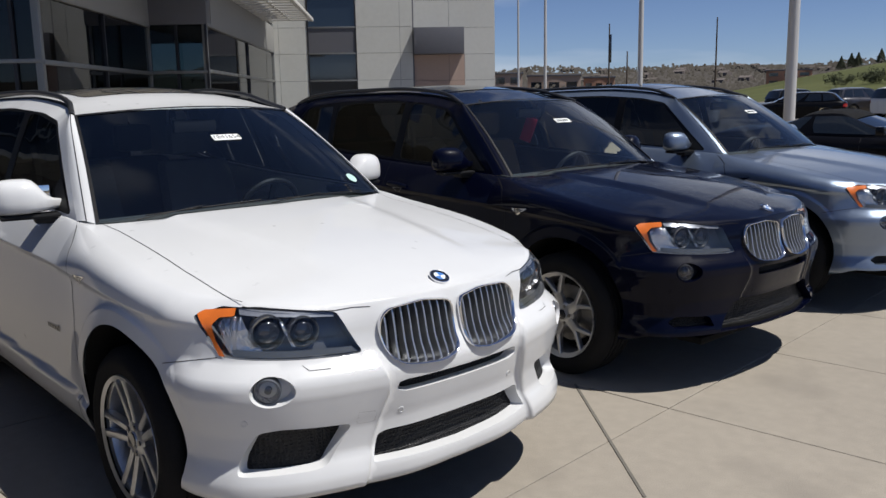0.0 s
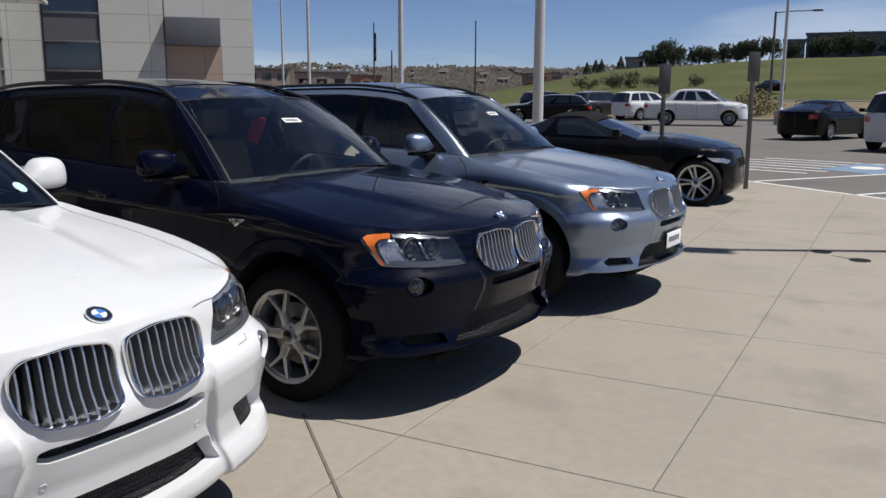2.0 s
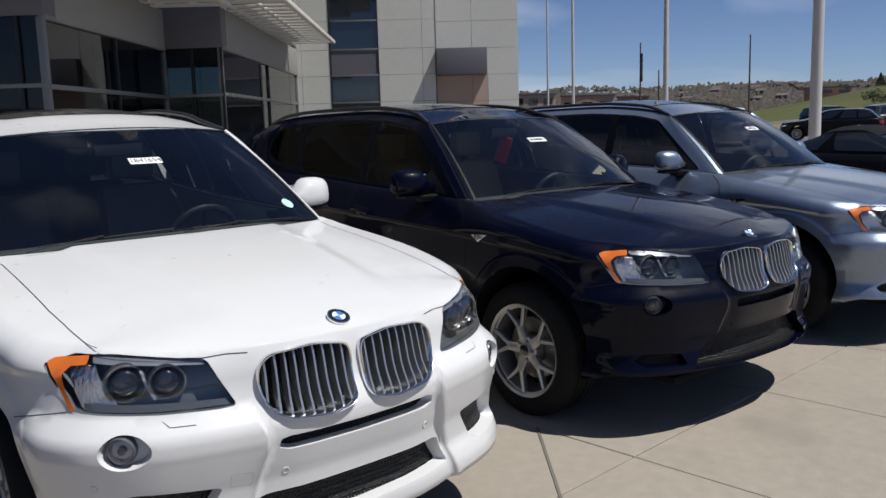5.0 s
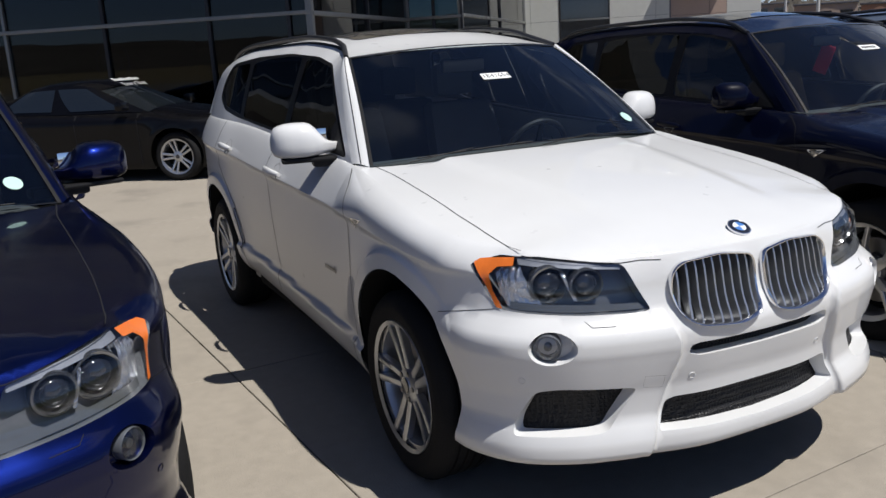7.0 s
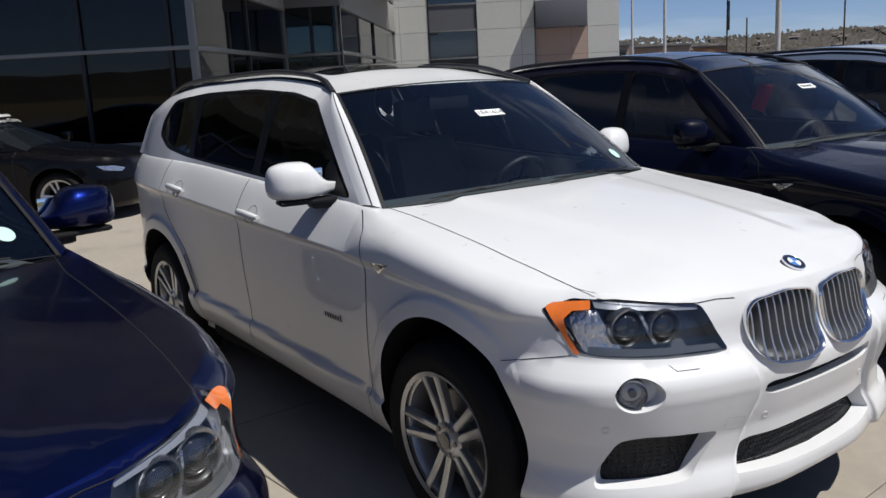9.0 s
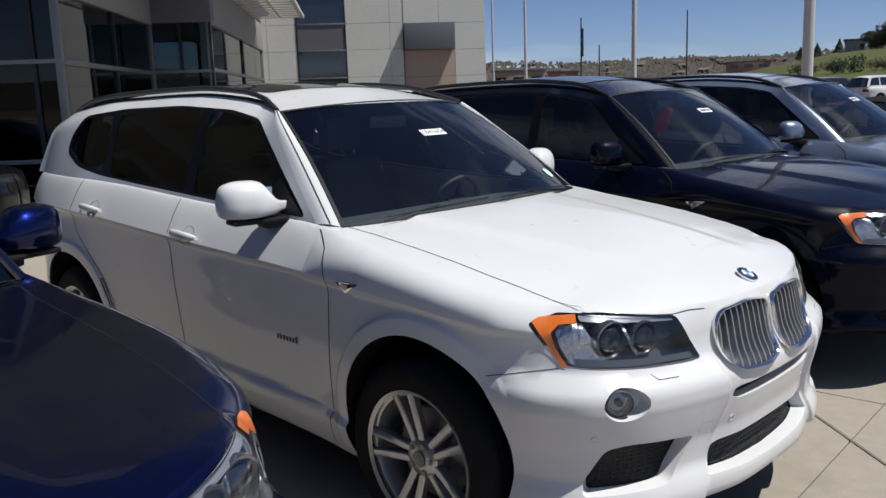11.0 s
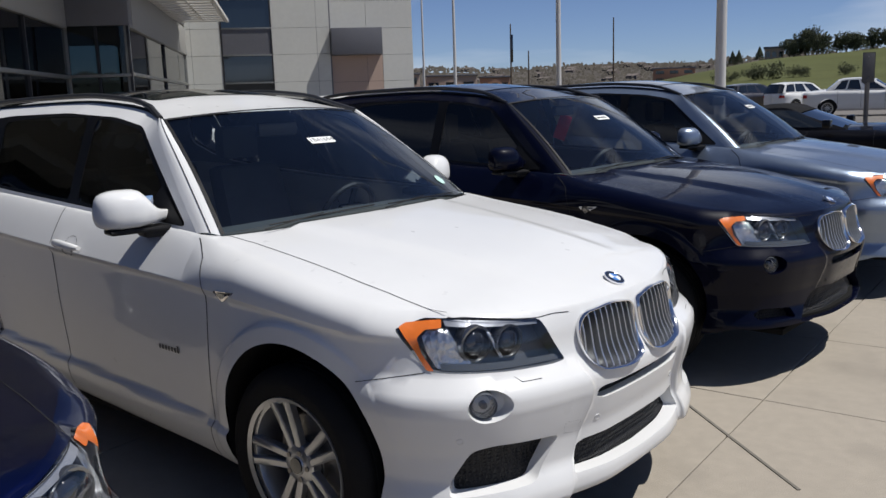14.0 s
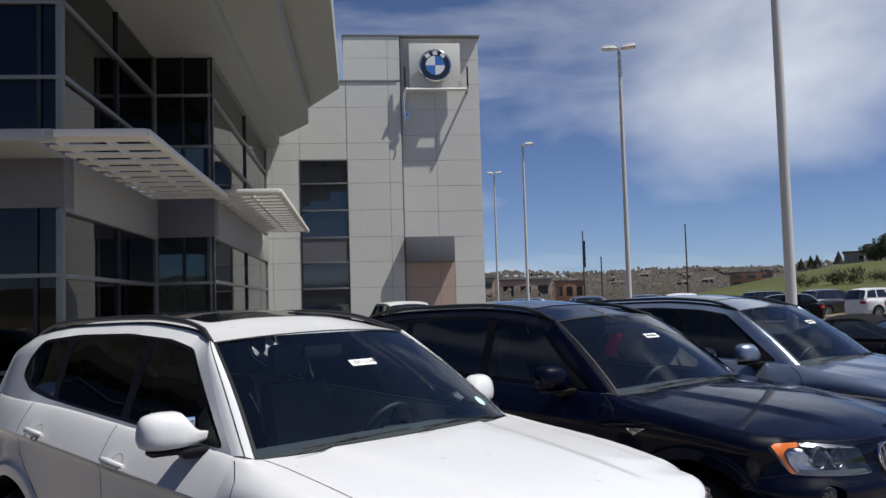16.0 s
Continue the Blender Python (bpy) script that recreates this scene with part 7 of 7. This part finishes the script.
def clump_tree(name, label, x, y, z, h, w, leaf, seed, conifer=False, leaves=620, trunk=True, group="trees on the hill"):
    """A tapered trunk with limbs and a crown of many small leaf clumps with an uneven outline."""
    rng = random.Random(seed)
    t = thing(name, label, "tree" if trunk else "shrub", group, pose(x, y, z, 0, 0, rng.uniform(0, 360)))
    limbs = [tube([(0, 0, -.3), (rng.uniform(-.1, .1) * w, rng.uniform(-.1, .1) * w, h * .45), (0, 0, h * .9)], [h * .035, h * .024, h * .006], 7)]
    for k in range(6):
        a, z0 = rng.uniform(0, 6.28), h * rng.uniform(.25, .6)
        limbs.append(tube([(0, 0, z0), (w * .3 * math.cos(a), w * .3 * math.sin(a), z0 + h * .15), (w * .45 * math.cos(a), w * .45 * math.sin(a), z0 + h * .22)], [h * .014, h * .009, h * .003], 5))
    if trunk:
        part("trunk", joined(*limbs), BARK, t)
    V, F = [], []
    blobs = [(rng.uniform(-.32, .32) * w, rng.uniform(-.32, .32) * w, h * rng.uniform(.22, .80), rng.uniform(.20, .36) * w) for _ in range(9)]
    for k in range(leaves):
        if conifer:
            u = rng.random() ** .7
            rad = w * .5 * (1 - u) * rng.uniform(.5, 1.05) + .02
            a = rng.uniform(0, 6.28)
            c = Vector((rad * math.cos(a), rad * math.sin(a), h * (.10 + .90 * u)))
        else:
            bx, by, bz, br = rng.choice(blobs)
            d = Vector((rng.gauss(0, 1), rng.gauss(0, 1), rng.gauss(0, .8))).normalized() * br * rng.uniform(.6, 1.1)
            c = Vector((bx, by, bz)) + d
            if not trunk:
                c.z = max(.05, c.z * .9)
        s = w * rng.uniform(.026, .058)
        n = Vector((rng.gauss(0, 1), rng.gauss(0, 1), rng.gauss(0, 1))).normalized()
        a = n.orthogonal().normalized()
        b = n.cross(a)
        o = len(V)
        V += [c + a * s, c + b * s * .7, c - a * s, c - b * s * .7, c + n * s * .5]
        F += [(o, o + 1, o + 4), (o + 1, o + 2, o + 4), (o + 2, o + 3, o + 4), (o + 3, o, o + 4)]
    part("crown", raw_mesh("crown", V, F, smooth=False), leaf, t)
    return t


def at_az(az, r):
    return HUB.x + r * math.cos(radians(az)), HUB.y + r * math.sin(radians(az))


rng = random.Random(12)
for az, r, h, w, con in [(110.85, 215, 5.6, 4.2, True), (110.3, 215, 6.0, 4.4, True), (109.93, 215, 5.8, 4.2, True), (108.72, 215, 5.6, 4.2, True), (107.0, 212, 7.2, 6.5, False), (106.1, 213, 10.5, 8.5, False), (105.5, 211, 11.0, 9.5, False), (104.4, 214, 7.0, 4.6, True), (103.9, 214, 7.6, 7.5, False), (103.3, 213, 7.4, 7.0, False),
                         (102.4, 214, 7.4, 7.0, False), (101.6, 214, 7.6, 7.2, False), (101.1, 213, 8.6, 7.6, False), (100.5, 214, 7.2, 6.4, False), (99.8, 214, 8.2, 8.0, False), (98.5, 216, 6.4, 6.2, False), (97.4, 216, 6.2, 6.0, False), (96.8, 216, 8.2, 8.0, False), (95.7, 216, 9.0, 8.4, False), (94.4, 216, 7.6, 7.6, False), (93.2, 216, 8.0, 8.0, False), (91.6, 218, 8.0, 8.0, False), (89.8, 218, 8.6, 8.0, False)]:
    a = az
    x, y = at_az(a, r)
    clump_tree("tree", "dark conifer on the hillside" if con else "dark green tree along the hilltop", x, y, hill_height(a, r) - .2, h * .58, w * .60, LEAF_DARK, int(az * 37), con, 2000)
for az, r, h in [(111.2, 125, 1.8), (110.5, 126, 1.5), (109.5, 127, 1.7), (108.9, 126, 2.1), (108.05, 125, 2.4), (106.9, 127, 1.7), (106.5, 126, 1.6), (104.0, 126, 1.9)]:
    a = az
    x, y = at_az(a, r)
    clump_tree("bush", "round dark bush below the hillside", x, y, hill_height(a, r), h, h * 1.2, LEAF_DARK, int(az * 37), False, 560, False, "bushes below the hill")
for az, r, h in [(107.6, 57.5, 1.7), (107.1, 58.5, 1.5), (100.3, 59, 1.9), (100.0, 60.0, 1.8), (99.6, 61.5, 1.3), (101.1, 62, 1.2), (97.6, 60, 1.1)]:
    a = az
    x, y = at_az(a, r)
    clump_tree("shrub", "dry straw-coloured shrub on the verge", x, y, hill_height(a, r) + .03, h, h * 1.2, SHRUB_DRY, int(az * 37), False, 260, False, "dry shrubs on the verge")


def far_house(az, r, w, h, d, mat, zbase, name="far_building", label="low brick building in the distance", storeys=2):
    a = az
    x, y = at_az(a, r)
    b = thing(name, label, "building", "far buildings", pose(x, y, zbase, 0, 0, a - 90))
    part("wall", box_bm(-w / 2, w / 2, 0, d, -2, h, .05), mat, b)
    part("roof", box_bm(-w / 2 - .3, w / 2 + .3, -.3, d + .3, h, h + .5, .05), PANEL_GREY, b)
    for s in range(storeys):
        n = max(3, int(w / 4))
        for k in range(n):
            xc = -w / 2 + (k + .5) * w / n
            zc = h * (s + .55) / storeys
            part("window", box_bm(xc - w / n * .3, xc + w / n * .3, -.06, .02, zc - h / storeys * .22, zc + h / storeys * .22), TOWER_GLASS, b)


far_house(128.1, 250, 15, 7.0, 14, TAN_FAR, 0, label="low tan building in the distance", storeys=1)
far_house(125.2, 260, 9, 6.4, 12, BRICK_FAR, 0, label="low red brick building in the distance", storeys=1)
far_house(131.6, 240, 12, 7.6, 12, TAN_FAR, 0, label="tan building in the distance", storeys=2)
far_house(113.7, 330, 15, 5.4, 14, BRICK_FAR, 3.2, label="red brick building among trees", storeys=2)
far_house(107.85, 235, 4.6, 3.2, 9, TAN_FAR, hill_height(107.85, 225) - .4, label="pale house on the hilltop", storeys=1)
far_house(98.4, 240, 5, 5.0, 12, PANEL_GREY, hill_height(98.4, 235) - .6, label="dark low building on the hilltop", storeys=1)
far_house(95.0, 240, 23, 6.4, 16, PANEL_GREY, hill_height(95.0, 235) - .6, label="dark long building on the hilltop", storeys=1)
far_house(88.5, 240, 28, 6.2, 16, PANEL_GREY, hill_height(88.5, 235) - .6, label="dark long building on the hilltop", storeys=1)
def far_clump(V, F, N, x, y, z, s, rng):
    """One clump of a far crown: a shallow tuft that faces the lot."""
    n = (Vector((HUB.x - x, HUB.y - y, 0)).normalized() + Vector((rng.gauss(0, .35), rng.gauss(0, .35), rng.gauss(.3, .3)))).normalized()
    a = n.orthogonal().normalized()
    b = n.cross(a)
    turn = rng.uniform(0, 1.5)
    a, b = a * math.cos(turn) + b * math.sin(turn), b * math.cos(turn) - a * math.sin(turn)
    c = Vector((x, y, z))
    o = len(V)
    V += [c + a * s, c + b * s, c - a * s, c - b * s, c + n * s * .35]
    soft = n * .5 + Vector((0, 0, 1))
    N += [(soft + d * .25).normalized()[:] for d in (a, b, -a, -b, n)]
    F += [(o, o + 1, o + 4), (o + 1, o + 2, o + 4), (o + 2, o + 3, o + 4), (o + 3, o, o + 4)]


# tree line before the ridge
V, F, N = [], [], []
rng = random.Random(5)
for k in range(8000):
    az = rng.uniform(96, 150)
    r = rng.choice((230, 300, 380, 460)) * rng.uniform(.92, 1.08)
    x, y = at_az(az, r)
    dens = noise.noise((az * .35, r * .01, 2.0))
    if dens < -.05:
        continue
    z = rng.random() ** 1.4 * (3.5 + 4 * max(0, dens)) * r / 300
    s = rng.uniform(.35, 1.0) * r / 300
    far_clump(V, F, N, x, y, z, s, rng)
tagged(part("far_woods", raw_mesh("far_woods", V, F, N), LEAF_FAR), "scattered dark trees of the distance", "woods", "", "stuff")
x, y = at_az(100.0, 108)
simple_car("road_car", "small dark car on the road below the hill", pose(x, y, .02 + hill_height(100.0, 108), 0, 0, 128), PAINT_BLACK, COMPACT, "ten", "", fine=.2)

# rows of small houses and dark trees on the ridge
V, F = [], []
V2, F2, N = [], [], []
rng = random.Random(21)
for k in range(150):
    az, r = rng.uniform(92, 158), rng.uniform(440, 600)
    x, y = at_az(az, r)
    z = ridge_height(az, r, 420, 620, 15, 27, 4.4) - .6
    w, h = rng.uniform(1.8, 3.6), rng.uniform(1.5, 2.4)
    o = len(V)
    V += [(x + a * w, y + b * 3, z + c * h) for c in (0, 1) for a, b in ((-1, -1), (1, -1), (1, 1), (-1, 1))] + [(x - w, y, z + h * 1.55), (x + w, y, z + h * 1.55)]
    F += [(o, o + 1, o + 5, o + 4), (o + 1, o + 2, o + 6, o + 5), (o + 2, o + 3, o + 7, o + 6), (o + 3, o, o + 4, o + 7), (o + 4, o + 5, o + 9, o + 8), (o + 6, o + 7, o + 8, o + 9), (o + 5, o + 6, o + 9), (o + 7, o + 4, o + 8)]
tagged(part("ridge_houses", raw_mesh("ridge_houses", V, F, smooth=False), RIDGE_HOUSE), "many small tan houses on the distant ridge", "houses", "", "stuff")
for k in range(9000):
    az, r = rng.uniform(90, 160), rng.uniform(430, 615)
    x, y = at_az(az, r)
    z = ridge_height(az, r, 420, 620, 15, 27, 4.4) + rng.uniform(0, 2.4)
    s = rng.uniform(.45, 1.25)
    far_clump(V2, F2, N, x, y, z, s, rng)
tagged(part("ridge_woods", raw_mesh("ridge_woods", V2, F2, N), LEAF_FAR), "dark scattered trees on the distant ridge", "woods", "", "stuff")

# ---------------------------------------------------------------- pieces of the pavement
slabs()
